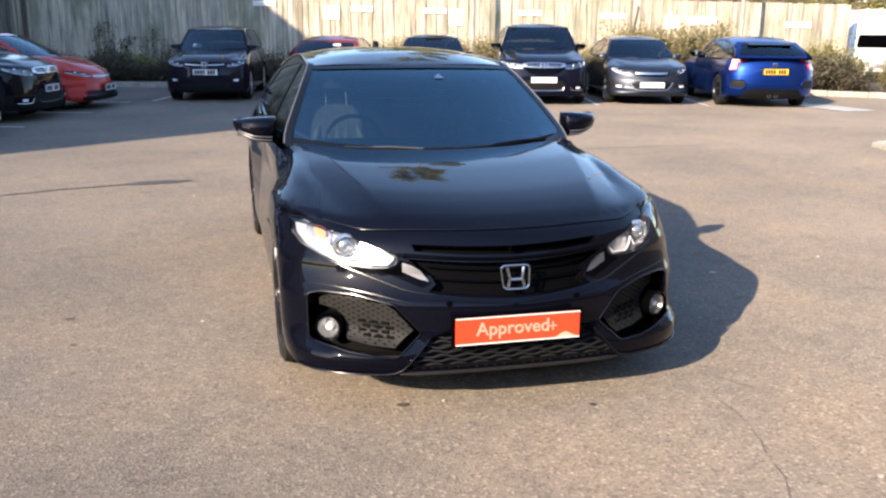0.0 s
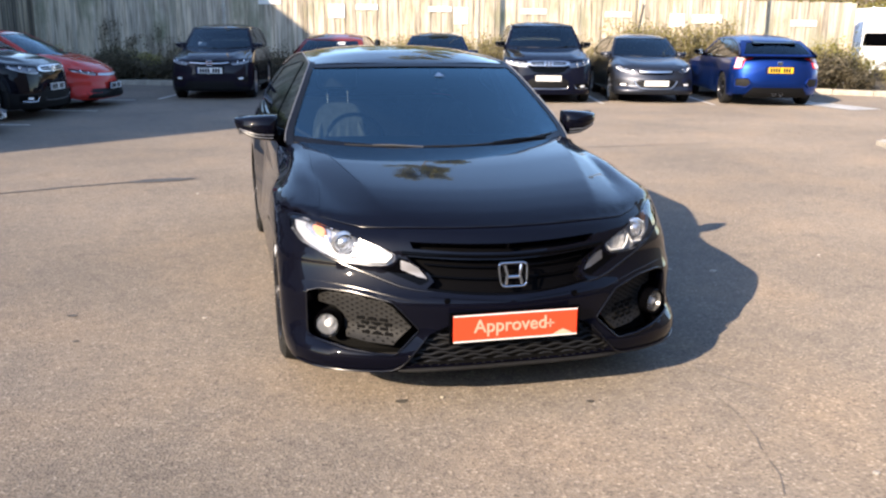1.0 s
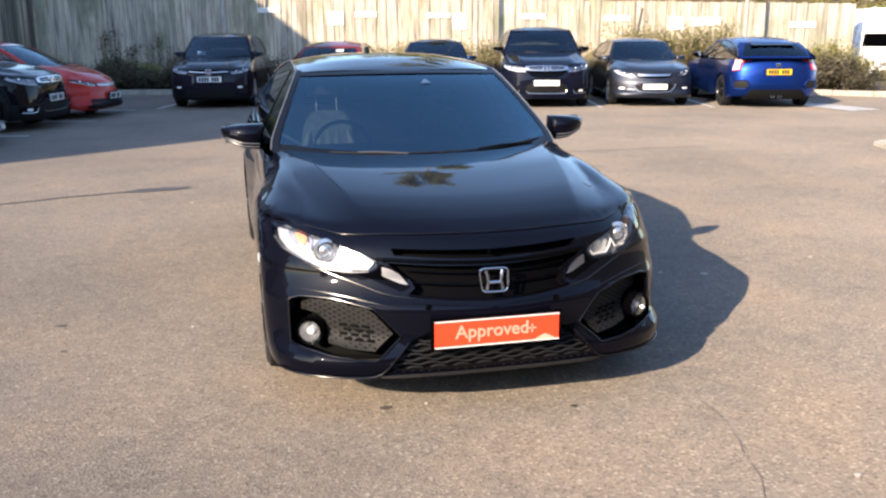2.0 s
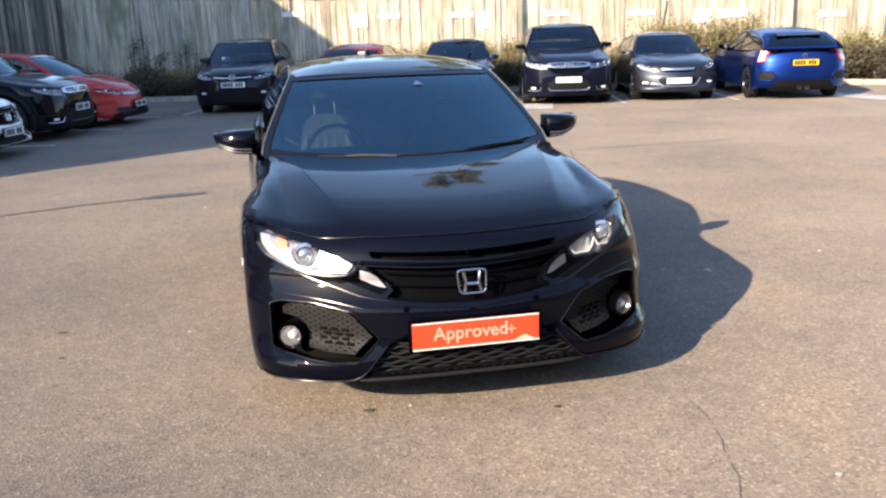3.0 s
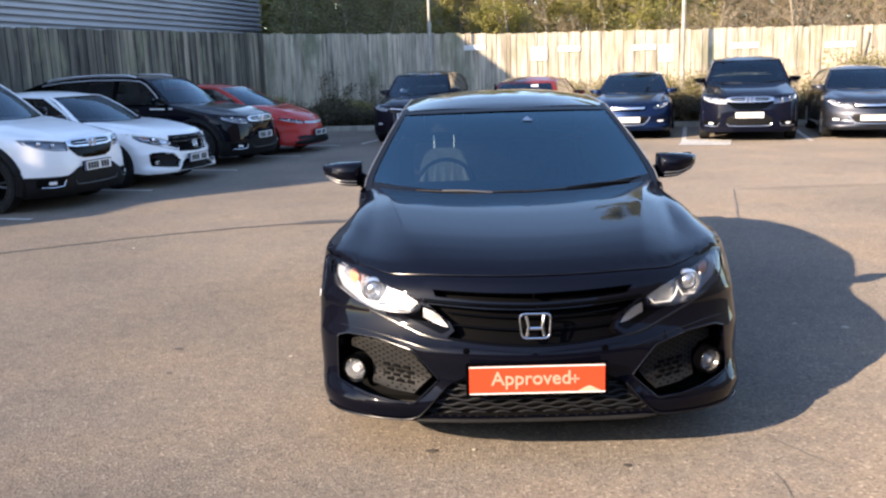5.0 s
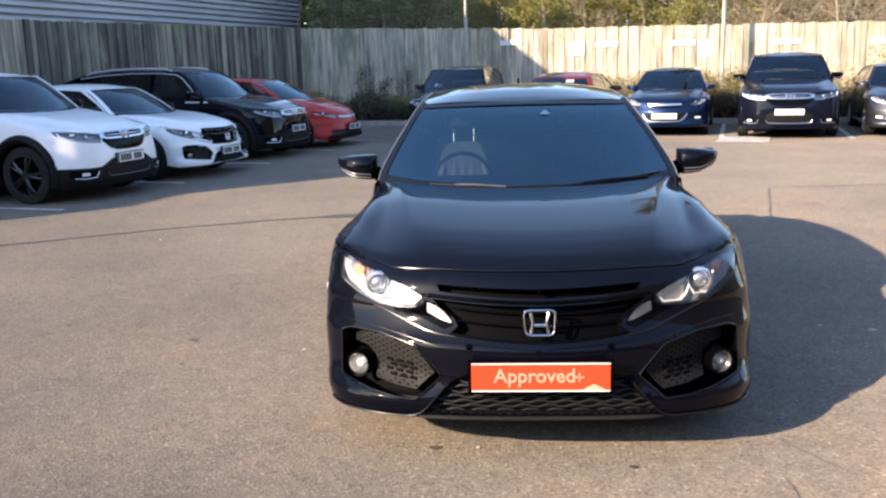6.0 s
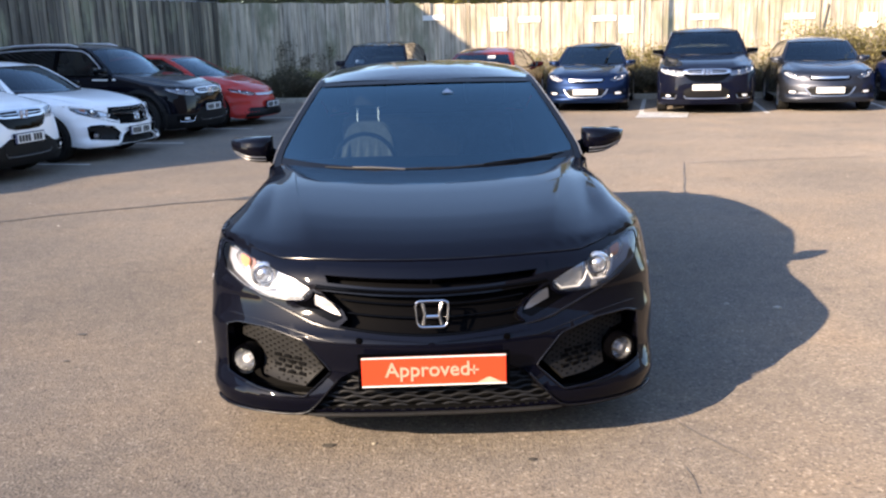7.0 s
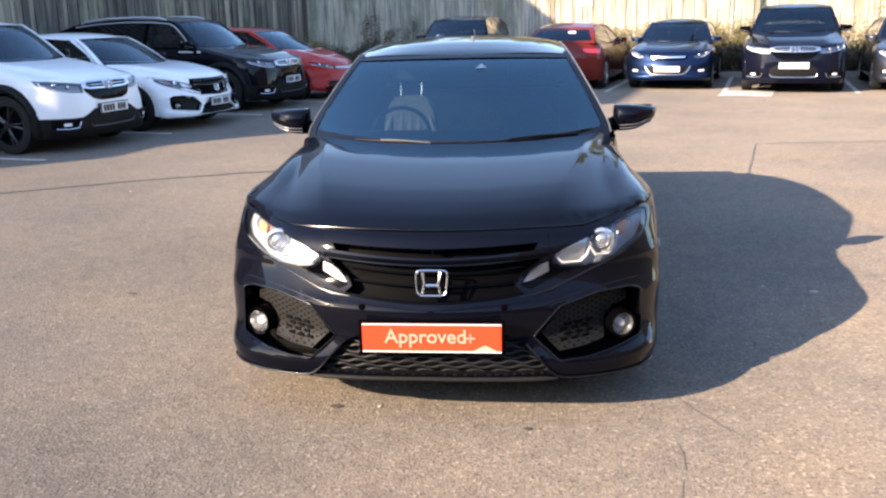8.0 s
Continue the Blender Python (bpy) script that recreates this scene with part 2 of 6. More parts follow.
PLATE_YELLOW = mat("yellow_number_plate", (0.80, 0.50, 0.02), 0.35)
PRINT_CREAM = mat("cream_print", (0.62, 0.34, 0.24), 0.5)
PRINT_BLACK = mat("black_print", (0.02, 0.02, 0.02), 0.5)
PLATE_BLUE = mat("blue_plate_band", (0.015, 0.03, 0.12), 0.35)
PRINT_PALE = mat("pale_red_print", (0.90, 0.42, 0.30), 0.5)
for m in (MATT_BLACK, LATTICE, SLAT, RUBBER, DASH):
    m.node_tree.nodes["Principled BSDF"].inputs["Specular IOR Level"].default_value = 0.2

# ---- builders ----
def bm_object(name, bm, material, parent=None, smooth=False, flat_angle=0.6):
    """Links a bmesh as one mesh object."""
    me = bpy.data.meshes.new(name)
    if smooth:
        for f in bm.faces:
            f.smooth = True
        for e in bm.edges:
            if len(e.link_faces) == 2 and e.calc_face_angle(0) > flat_angle:
                e.smooth = False
    bm.to_mesh(me)
    bm.free()
    me.materials.append(material)
    ob = new(name, me)
    if parent:
        ob.parent = parent
    return ob


def part(name, bm, material, parent, label="", smooth=False):
    ob = bm_object(name, bm, material, parent, smooth)
    if label:
        ob["label"] = label
    return ob


def empty(name, m=None, label="", category="", group="", kind=""):
    ob = new(name)
    if m is not None:
        ob.matrix_world = m
    return tagged(ob, label, category, group, kind)


def box_into(bm, lo, hi, bevel=0.0):
    lo, hi = Vector(lo), Vector(hi)
    made = bmesh.ops.create_cube(bm, size=1.0)["verts"]
    for v in made:
        v.co = Vector((lo[i] + (v.co[i] + 0.5) * (hi[i] - lo[i]) for i in range(3)))
    if bevel:
        edges = list({e for v in made for e in v.link_edges})
        bmesh.ops.bevel(bm, geom=edges, offset=bevel, segments=2, affect='EDGES', profile=0.6)
    return bm


def box(lo, hi, bevel=0.0):
    return box_into(bmesh.new(), lo, hi, bevel)


def tube_into(bm, points, radii, sides=8, caps=True):
    """A tapered tube along points."""
    rings = []
    for i, p in enumerate(points):
        p = Vector(p)
        a = Vector(points[max(i - 1, 0)])
        b = Vector(points[min(i + 1, len(points) - 1)])
        way = (b - a).normalized()
        side = way.cross(Vector((0, 0, 1)) if abs(way.z) < 0.95 else Vector((1, 0, 0))).normalized()
        up = side.cross(way)
        rings.append([bm.verts.new(p + radii[i] * (math.cos(k * math.tau / sides) * side + math.sin(k * math.tau / sides) * up)) for k in range(sides)])
    for r, s in zip(rings, rings[1:]):
        for k in range(sides):
            bm.faces.new((r[k], r[(k + 1) % sides], s[(k + 1) % sides], s[k]))
    if caps:
        bm.faces.new(rings[0][::-1])
        bm.faces.new(rings[-1])
    return bm


def tube(points, radii, sides=8):
    bm = tube_into(bmesh.new(), points, radii, sides)
    bmesh.ops.recalc_face_normals(bm, faces=bm.faces)
    return bm


def moved_by(bm, m):
    bmesh.ops.transform(bm, matrix=m, verts=bm.verts)
    return bm


# ---- large structure ----
bm = bmesh.new()
bmesh.ops.create_grid(bm, x_segments=40, y_segments=40, size=1500)
ground = tagged(bm_object("ground", bm, ASPHALT), "sun-bleached grey asphalt of the car park", "ground", kind="structure")

BED_V = 19.5     # kerb in front of the planting bed
FENCE_V = 21.5
SIDE_U = -12.0


def fence_top(u):
    if u < -4.5:
        return 2.475 + (-4.5 - u) * 0.038
    return max(2.475 - (u + 4.5) * 0.017, 2.05)


# the kerb runs straight along the fence and bends forward at its far end
def kerb_v(u):
    return BED_V if u < 7.0 else BED_V - (u - 7.0) * 0.52


# planting bed, its soil 10 cm above the asphalt
bm = bmesh.new()
seg = 70
cols = []
for i in range(seg + 1):
    u = SIDE_U - 0.4 + 44.0 / seg * i
    v0 = kerb_v(u) + 0.08
    cols.append([bm.verts.new(spot(u, v0 + (23.5 - v0) * j / 6, 0.11 + (0.06 * noise.noise((i * 0.6, j * 1.3, 0)) if j else 0))) for j in range(7)])
for a, b in zip(cols, cols[1:]):
    for j in range(6):
        bm.faces.new((a[j], b[j], b[j + 1], a[j + 1]))
bed = tagged(bm_object("planting_bed", bm, SOIL, smooth=True), "dark soil and dead leaves of the planting bed", "soil", kind="structure")

# kerb stones, each about 0.9 m long
stone_mesh = bpy.data.meshes.new("kerb_stone")
bm = box((-0.448, -0.0625, -0.12), (0.448, 0.0625, 0.125), 0.015)
bm.to_mesh(stone_mesh)
bm.free()
stone_mesh.materials.append(KERB_STONE)


def kerb_run(name, label, places, drop=0.0):
    run = empty(name, None, label, "kerb", kind="structure")
    for u, v, turn in places:
        ob = new("kerb_stone", stone_mesh)
        ob.parent = run
        ob.matrix_world = grid_pose(u, v + random.uniform(-0.006, 0.006), random.uniform(-0.006, 0.006) - drop, turn)


lean = math.degrees(math.atan(-0.52))
kerb_run("kerb", "pale concrete kerb stones along the planting bed",
         [(SIDE_U + 0.5 + i * 0.905, BED_V, 0) for i in range(21)] + [(7.15 + (i + 0.5) * 0.905 * 0.887, kerb_v(7.15 + (i + 0.5) * 0.905 * 0.887), lean) for i in range(12)])
# end of a low kerbed island further out
island_v = 8.5
kerb_run("kerb_island", "pale concrete kerb round a low island", [(6.04 + i * 0.905, island_v - 0.5, 0) for i in range(6)] + [(6.04 + i * 0.905, island_v + 0.5, 0) for i in range(6)] + [(5.54, island_v, 90)], 0.06)
bm = box((5.59, island_v - 0.45, 0.0), (11.4, island_v + 0.45, 0.04))
island = bm_object("island_soil", moved_by(bm, grid_pose(0, 0)), SOIL)
tagged(island, "bare soil inside the kerbed island", "soil", kind="structure")

# back fence and side fence: upright boards on rails and posts
BOARD_W = 0.145
board_meshes = []
for k in range(4):
    bm = box((-BOARD_W * 0.5 - 0.007, -0.011, 0.0), (BOARD_W * 0.5 + 0.007, 0.011, 1.0), 0.0)
    me = bpy.data.meshes.new("fence_board")
    bm.to_mesh(me)
    bm.free()
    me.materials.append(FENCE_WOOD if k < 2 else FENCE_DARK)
    board_meshes.append(me)


def fence_run(name, count, place, height, label, boards):
    run = empty(name, None, label, "fence", kind="structure")
    for i in range(count):
        p, turn = place(i)
        ob = new("fence_board", random.choice(boards))
        ob.parent = run
        h = height(i) + random.uniform(-0.02, 0.02)
        ob.matrix_world = Matrix.Translation((p.x, p.y, 0.06)) @ pose(0, 0, 0, 0, random.uniform(-0.25, 0.25), turn + random.uniform(-2.5, 2.5)) @ Matrix.Diagonal((1, 1, h - 0.06, 1))
    return run


deg = math.degrees(GRID)
back_fence = fence_run("fence_back", 154, lambda i: (spot(SIDE_U + 0.07 + i * BOARD_W, FENCE_V + (0.012 if i % 2 else -0.012)), deg),
                       lambda i: fence_top(SIDE_U + 0.07 + i * BOARD_W), "tall weathered grey timber board fence behind the bed", board_meshes[:2])
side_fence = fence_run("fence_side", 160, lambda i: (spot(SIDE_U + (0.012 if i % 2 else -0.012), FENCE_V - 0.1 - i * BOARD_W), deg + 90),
                       lambda i: 2.78 - i * BOARD_W * 0.018, "dark weathered timber board fence behind the parked cars, shade deepened in its colour", board_meshes[2:])
for run, a, b in ((back_fence, (SIDE_U, FENCE_V + 0.06), (SIDE_U + 22.3, FENCE_V + 0.06)), (side_fence, (SIDE_U - 0.06, FENCE_V), (SIDE_U - 0.06, FENCE_V - 23.3))):
    for z in (0.35, 1.15, 1.9):
        p, q = spot(*a, z), spot(*b, z)
        part("rail", tube([p, q], [0.045, 0.045], 4), FENCE_WOOD, run)

# posts that show dark between the panels of the back fence
for u, w in ((-4.51, 0.07), (4.41, 0.055)):
    post = box((u - w / 2, FENCE_V - 0.05, 0.05), (u + w / 2, FENCE_V - 0.026, fence_top(u) - 0.02), 0.006)
    part("fence_post", moved_by(post, grid_pose(0, 0)), FENCE_DARK, back_fence, "dark upright post")
stake = tube([spot(4.30, FENCE_V - 0.16, 0.1), spot(4.42, FENCE_V - 0.10, 1.2), spot(4.61, FENCE_V - 0.06, 2.15)], [0.03, 0.03, 0.026], 6)
tagged(bm_object("timber_stake", stake, FENCE_DARK), "dark thin timber stake leaning on the board fence", "stake")

# clad building behind the side fence
bld = empty("clad_building", grid_pose(0, 0), "pale grey industrial building with horizontal ribbed cladding", "building", kind="structure")
BLD_U, BLD_H = -14.0, 9.6
# unseen taller block further along, added only to shade the trees
part("wall", box((-40, 25.3, 0), (-22.5, 42.0, 13.5)), CLADDING, bld)
STEP_V, STEP_H = 6.2, 8.55  # the roof steps down further along
part("wall", box((-40, -3.3, 0), (BLD_U, STEP_V, BLD_H - 0.3)), CLAD_GAP_SHADE, bld)
part("wall", box((-40, STEP_V, 0), (BLD_U, 25.2, STEP_H - 0.3)), CLAD_GAP_SHADE, bld)
part("lower_wall", box((-40, -4.5, 0), (BLD_U, -3.3, 5.95)), CLADDING, bld)
bm = bmesh.new()
zs = [0.0 + 0.16 * k for k in range(int((BLD_H - 0.3) / 0.16) + 1)]
for z in zs:
    box_into(bm, (BLD_U - 0.02, -3.3, z), (BLD_U + 0.09, 25.2 if z < STEP_H - 0.4 else STEP_V, z + 0.085), 0.0)
part("cladding_ribs", bm, CLADDING, bld)
part("roof_trim", box((-40.05, -3.35, BLD_H - 0.3), (BLD_U + 0.1, STEP_V, BLD_H)), CLADDING, bld)
part("roof_trim", box((-40.05, STEP_V + 0.003, STEP_H - 0.3), (BLD_U + 0.1, 25.25, STEP_H)), CLADDING, bld)

# plain wall of the showroom that closes the place behind the camera
back = empty("showroom_building", None, "plain grey showroom wall that closes the car park", "building", kind="structure")
part("wall", box((-24, -24, 0), (60, -14.5, 6.5), 0.02), WALL_GREY, back)
# plain dark wall beyond the far bays, added unseen for dark reflections
side = empty("boundary_wall", grid_pose(0, 0), "plain dark wall added out of view to darken the car's reflections", "wall", kind="structure")
part("wall", box((15.0, -16.0, 0), (15.3, 13.0, 9.0), 0.02), WALL_DARK, side)

# ---- car shapes ----
def curve(*knots):
    """A smooth monotone curve through (at, value) knots."""
    xs = [k[0] for k in knots]
    ys = [k[1] for k in knots]
    d = [(ys[i + 1] - ys[i]) / (xs[i + 1] - xs[i]) for i in range(len(xs) - 1)]
    m = [d[0]] + [0.0 if a * b <= 0 else 2 * a * b / (a + b) for a, b in zip(d, d[1:])] + [d[-1]]

    def value(x):
        if x <= xs[0]:
            return ys[0] + (x - xs[0]) * m[0]
        if x >= xs[-1]:
            return ys[-1] + (x - xs[-1]) * m[-1]
        i = 0
        while x > xs[i + 1]:
            i += 1
        h = xs[i + 1] - xs[i]
        t = (x - xs[i]) / h
        return ((1 + 2 * t) * (1 - t) ** 2 * ys[i] + t * (1 - t) ** 2 * h * m[i] + t * t * (3 - 2 * t) * ys[i + 1] + t * t * (t - 1) * h * m[i + 1])

    return value


def flat(v):
    return lambda z: v


class Shape:
    """The skin of a car: a plan outline for each height. Nose at y = 0, tail at y = length, x across."""

    def __init__(self, length, nose, wide, depth, power, tail, rear_depth, rear_power=3.0):
        self.length, self.nose, self.wide, self.depth, self.power = length, nose, wide, depth, power
        self.tail, self.rear_depth, self.rear_power = tail, rear_depth, rear_power

    def bow(self, t, n):
        t = min(abs(t), 1.0)
        return 1 - (1 - t ** n) ** (1 / n)

    def front(self, x, z):
        return self.nose(z) + self.depth(z) * self.bow(x / self.wide(z), self.power(z))

    def rear(self, x, z):
        return self.tail(z) - self.rear_depth(z) * self.bow(x / self.wide(z), self.rear_power)

    def side(self, y, z):
        w = self.wide(z)
        a = (y - self.nose(z)) / self.depth(z)
        b = (self.tail(z) - y) / self.rear_depth(z)
        if a < 1:
            n = self.power(z)
            return w * (1 - (1 - max(a, 0.0)) ** n) ** (1 / n)
        if b < 1:
            n = self.rear_power
            return w * (1 - (1 - max(b, 0.0)) ** n) ** (1 / n)
        return w

    def top(self, x, y, lo=0.6, hi=1.25):
        for _ in range(34):
            z = (lo + hi) / 2
            if abs(x) < self.wide(z) and self.front(x, z) < y:
                lo = z
            else:
                hi = z
        return lo


HATCH = Shape(
    4.5,
    nose=curve((0.13, 0.12), (0.2, 0.06), (0.27, 0.045), (0.34, 0.035), (0.44, 0.035), (0.482, 0.038), (0.503, 0.053), (0.54, 0.077), (0.58, 0.097), (0.64, 0.12), (0.7, 0.15), (0.745, 0.185), (0.77, 0.24), (0.8, 0.39), (0.84, 0.61), (0.88, 0.84), (0.91, 1.02), (0.935, 1.2), (0.97, 1.5), (1.1, 2.6)),
    wide=curve((0.13, 0.865), (0.25, 0.893), (0.35, 0.9), (0.5, 0.903), (0.65, 0.902), (0.75, 0.888), (0.85, 0.865), (0.93, 0.83), (1.0, 0.78), (1.1, 0.72)),
    depth=curve((0.13, 0.5), (0.25, 0.5), (0.33, 0.485), (0.4, 0.47), (0.6, 0.47), (0.65, 0.52), (0.7, 0.565), (0.76, 0.57), (0.8, 0.48), (0.9, 0.42), (1.0, 0.36)),
    power=curve((0.13, 3.0), (0.25, 3.0), (0.33, 1.95), (0.38, 1.75), (0.5, 1.7), (0.58, 1.7), (0.65, 1.85), (0.7, 2.0), (0.76, 2.0), (0.8, 2.6), (0.9, 3.8), (1.1, 4.0)),
    tail=curve((0.14, 4.36), (0.3, 4.46), (0.5, 4.5), (0.75, 4.48), (0.9, 4.44), (1.1, 4.34)),
    rear_depth=flat(0.5), rear_power=2.6)


def inside(poly, pts):
    """Which of the points lie in the polygon."""
    p = np.asarray(pts, float)
    q = np.asarray(poly, float)
    hit = np.zeros(len(p), bool)
    for (ax, ay), (bx, by) in zip(q, np.roll(q, -1, 0)):
        if ay == by:
            continue
        cross = ((ay > p[:, 1]) != (by > p[:, 1])) & (p[:, 0] < (bx - ax) * (p[:, 1] - ay) / (by - ay) + ax)
        hit ^= cross
    return hit


def gap(poly, pts):
    """How far each point lies from the polygon's edge."""
    p = np.asarray(pts, float)
    q = np.asarray(poly, float)
    best = np.full(len(p), 1e9)
    for a, b in zip(q, np.roll(q, -1, 0)):
        d = b - a
        s = np.clip(((p - a) @ d) / max(d @ d, 1e-12), 0, 1)
        best = np.minimum(best, np.hypot(*(p - a - s[:, None] * d).T))
    return best


def cut_up(poly, step):
    """The polygon with its edges cut into pieces of at most step."""
    out = []
    for a, b in zip(poly, poly[1:] + poly[:1]):
        n = max(1, math.ceil(math.hypot(b[0] - a[0], b[1] - a[1]) / step))
        out += [(a[0] + (b[0] - a[0]) * k / n, a[1] + (b[1] - a[1]) * k / n) for k in range(n)]
    return out


def rounded(poly, r, n=3):
    """The polygon with its corners rounded off."""
    out = []
    for i, p in enumerate(poly):
        a, b = Vector(poly[i - 1]), Vector(poly[(i + 1) % len(poly)])
        p = Vector(p)
        ra, rb = min(r, (a - p).length * 0.45), min(r, (b - p).length * 0.45)
        s, e = p + (a - p).normalized() * ra, p + (b - p).normalized() * rb
        for k in range(n + 1):
            t = k / n
            q = s * (1 - t) ** 2 + p * 2 * t * (1 - t) + e * t * t
            out.append((q.x, q.y))
    return out


def panel(name, poly, at, out, material, parent, holes=(), step=0.04, rim=0.015, off=0.0, label="", lines=()):
    """A skin panel: a flat outline bent onto the surface at(a, b), with edges turned in by rim. out: a vector that points out of the car."""
    from mathutils.geometry import delaunay_2d_cdt
    loops = [cut_up(list(poly), step)] + [cut_up(list(h), step) for h in holes]
    flat_pts, edges, spans = [], [], []
    for loop in loops:
        base = len(flat_pts)
        flat_pts += loop
        edges += [(base + i, base + (i + 1) % len(loop)) for i in range(len(loop))]
        spans.append((base, len(loop)))
    for line in lines:
        base = len(flat_pts)
        flat_pts += list(line)
        edges += [(base + i, base + i + 1) for i in range(len(line) - 1)]
    lo, hi = np.min(loops[0], 0), np.max(loops[0], 0)
    gx, gy = np.meshgrid(np.arange(lo[0] + step / 2, hi[0], step), np.arange(lo[1] + step / 2, hi[1], step))
    g = np.stack([gx.ravel(), gy.ravel()], 1)
    if len(g):
        keep = inside(loops[0], g) & (gap(loops[0], g) > 0.4 * step)
        for h in loops[1:]:
            keep &= ~inside(h, g) & (gap(h, g) > 0.4 * step)
        for line in lines:
            keep &= gap(line, g) > 0.3 * step
        flat_pts = flat_pts + [tuple(q) for q in g[keep]]
    co, _, faces, *_ = delaunay_2d_cdt([Vector(q) for q in flat_pts], edges, [], 0, 1e-7)
    mid = [((co[f[0]].x + co[f[1]].x + co[f[2]].x) / 3, (co[f[0]].y + co[f[1]].y + co[f[2]].y) / 3) for f in faces]
    ok = inside(loops[0], mid)
    for h in loops[1:]:
        ok &= ~inside(h, mid)
    e = 0.003
    out = Vector(out)
    verts, normals = [], []
    for q in co:
        p = at(q.x, q.y)
        n = (at(q.x + e, q.y) - at(q.x - e, q.y)).cross(at(q.x, q.y + e) - at(q.x, q.y - e))
        n = n.normalized() if n.length > 1e-12 else out.normalized()
        if n.dot(out) < 0:
            n = -n
        verts.append(p + n * off)
        normals.append(n)
    tris = []
    for f, good in zip(faces, ok):
        if good:
            a, b, c = (verts[i] for i in f)
            turned = (b - a).cross(c - a).dot(normals[f[0]]) < 0
            tris.append(tuple(f[::-1]) if turned else tuple(f))
    if rim:
        count = {}
        for t in tris:
            for i in range(3):
                k = (t[i], t[(i + 1) % 3])
                count[k] = count.get(k, 0) + 1
        border = [k for k in count if (k[1], k[0]) not in count]
        twin = {}
        for k in border:
            for i in k:
                if i not in twin:
                    twin[i] = (len(verts), len(verts) + 1)
                    verts += [verts[i].copy(), verts[i] - normals[i] * rim]
                    normals += [Vector((0, 0, 0))] * 2
        for a, b in border:
            tris.append((twin[b][0], twin[a][0], twin[a][1], twin[b][1]))
    me = bpy.data.meshes.new(name)
    me.from_pydata([tuple(v) for v in verts], [], tris)
    me.polygons.foreach_set("use_smooth", [True] * len(tris))
    me.normals_split_custom_set_from_vertices([tuple(n) for n in normals])
    me.materials.append(material)
    ob = new(name, me)
    ob.parent = parent
    if label:
        ob["label"] = label
    return ob


def recess(name, poly, at, out, depth, material, parent):
    """The side walls of a recess, from the outline on the skin inwards."""
    out = Vector(out)
    bm = bmesh.new()
    rows = []
    for a, b in cut_up(list(poly), 0.04):
        n = (at(a + 0.003, b) - at(a - 0.003, b)).cross(at(a, b + 0.003) - at(a, b - 0.003)).normalized()
        if n.dot(out) < 0:
            n = -n
        rows.append([bm.verts.new(at(a, b) - n * d) for d in (0.004, depth)])
    for p, q in zip(rows, rows[1:] + rows[:1]):
        bm.faces.new((p[0], q[0], q[1], p[1]))
    return part(name, bm, material, parent, smooth=True)


def mirrored(poly):
    return [(-a, b) for a, b in poly]


def lathe(profile, sides=28, axis="x"):
    """A turned body from (along, radius) points."""
    bm = bmesh.new()
    rows = []
    for a, r in profile:
        row = []
        for k in range(sides):
            t = k * math.tau / sides
            c = (a, r * math.cos(t), r * math.sin(t)) if axis == "x" else ((r * math.cos(t), a, r * math.sin(t)) if axis == "y" else (r * math.cos(t), r * math.sin(t), a))
            row.append(bm.verts.new(c))
        rows.append(row)
    for p, q in zip(rows, rows[1:]):
        for k in range(sides):
            bm.faces.new((p[k], p[(k + 1) % sides], q[(k + 1) % sides], q[k]))
    bmesh.ops.remove_doubles(bm, verts=bm.verts, dist=1e-5)
    bmesh.ops.recalc_face_normals(bm, faces=bm.faces)
    return bm


def moved(bm, m):
    bmesh.ops.transform(bm, matrix=m, verts=bm.verts)
    return bm


def slab(poly, depth, bevel=0.0):
    """A flat outline in x, z made into a plate that is depth thick in y."""
    bm = bmesh.new()
    f = bm.faces.new([bm.verts.new((a, 0, b)) for a, b in poly])
    r = bmesh.ops.extrude_face_region(bm, geom=[f])
    bmesh.ops.translate(bm, vec=(0, depth, 0), verts=[v for v in r["geom"] if isinstance(v, bmesh.types.BMVert)])
    if bevel:
        bmesh.ops.bevel(bm, geom=list(bm.edges), offset=bevel, segments=2, affect='EDGES')
    bmesh.ops.recalc_face_normals(bm, faces=bm.faces)
    return bm


def letters(text, size, material, parent, m, name="lettering", depth=0.0015):
    c = bpy.data.curves.new("text", 'FONT')
    c.body, c.size, c.align_x, c.align_y, c.extrude, c.resolution_u = text, size, 'CENTER', 'CENTER', depth, 4
    c.offset = size * 0.012
    tmp = bpy.data.objects.new("text", c)
    me = bpy.data.meshes.new_from_object(tmp)
    bpy.data.objects.remove(tmp)
    me.materials.clear()
    me.materials.append(material)
    ob = new(name, me)
    ob.parent = parent
    ob.matrix_local = m
    return ob


BONNET_RISE = curve((0.0, 0.0), (0.2, 0.0), (0.24, 0.005), (0.3, 0.017), (0.4, 0.029), (0.52, 0.034), (0.8, 0.029), (1.05, 0.016), (1.3, 0.005), (1.6, 0.004))


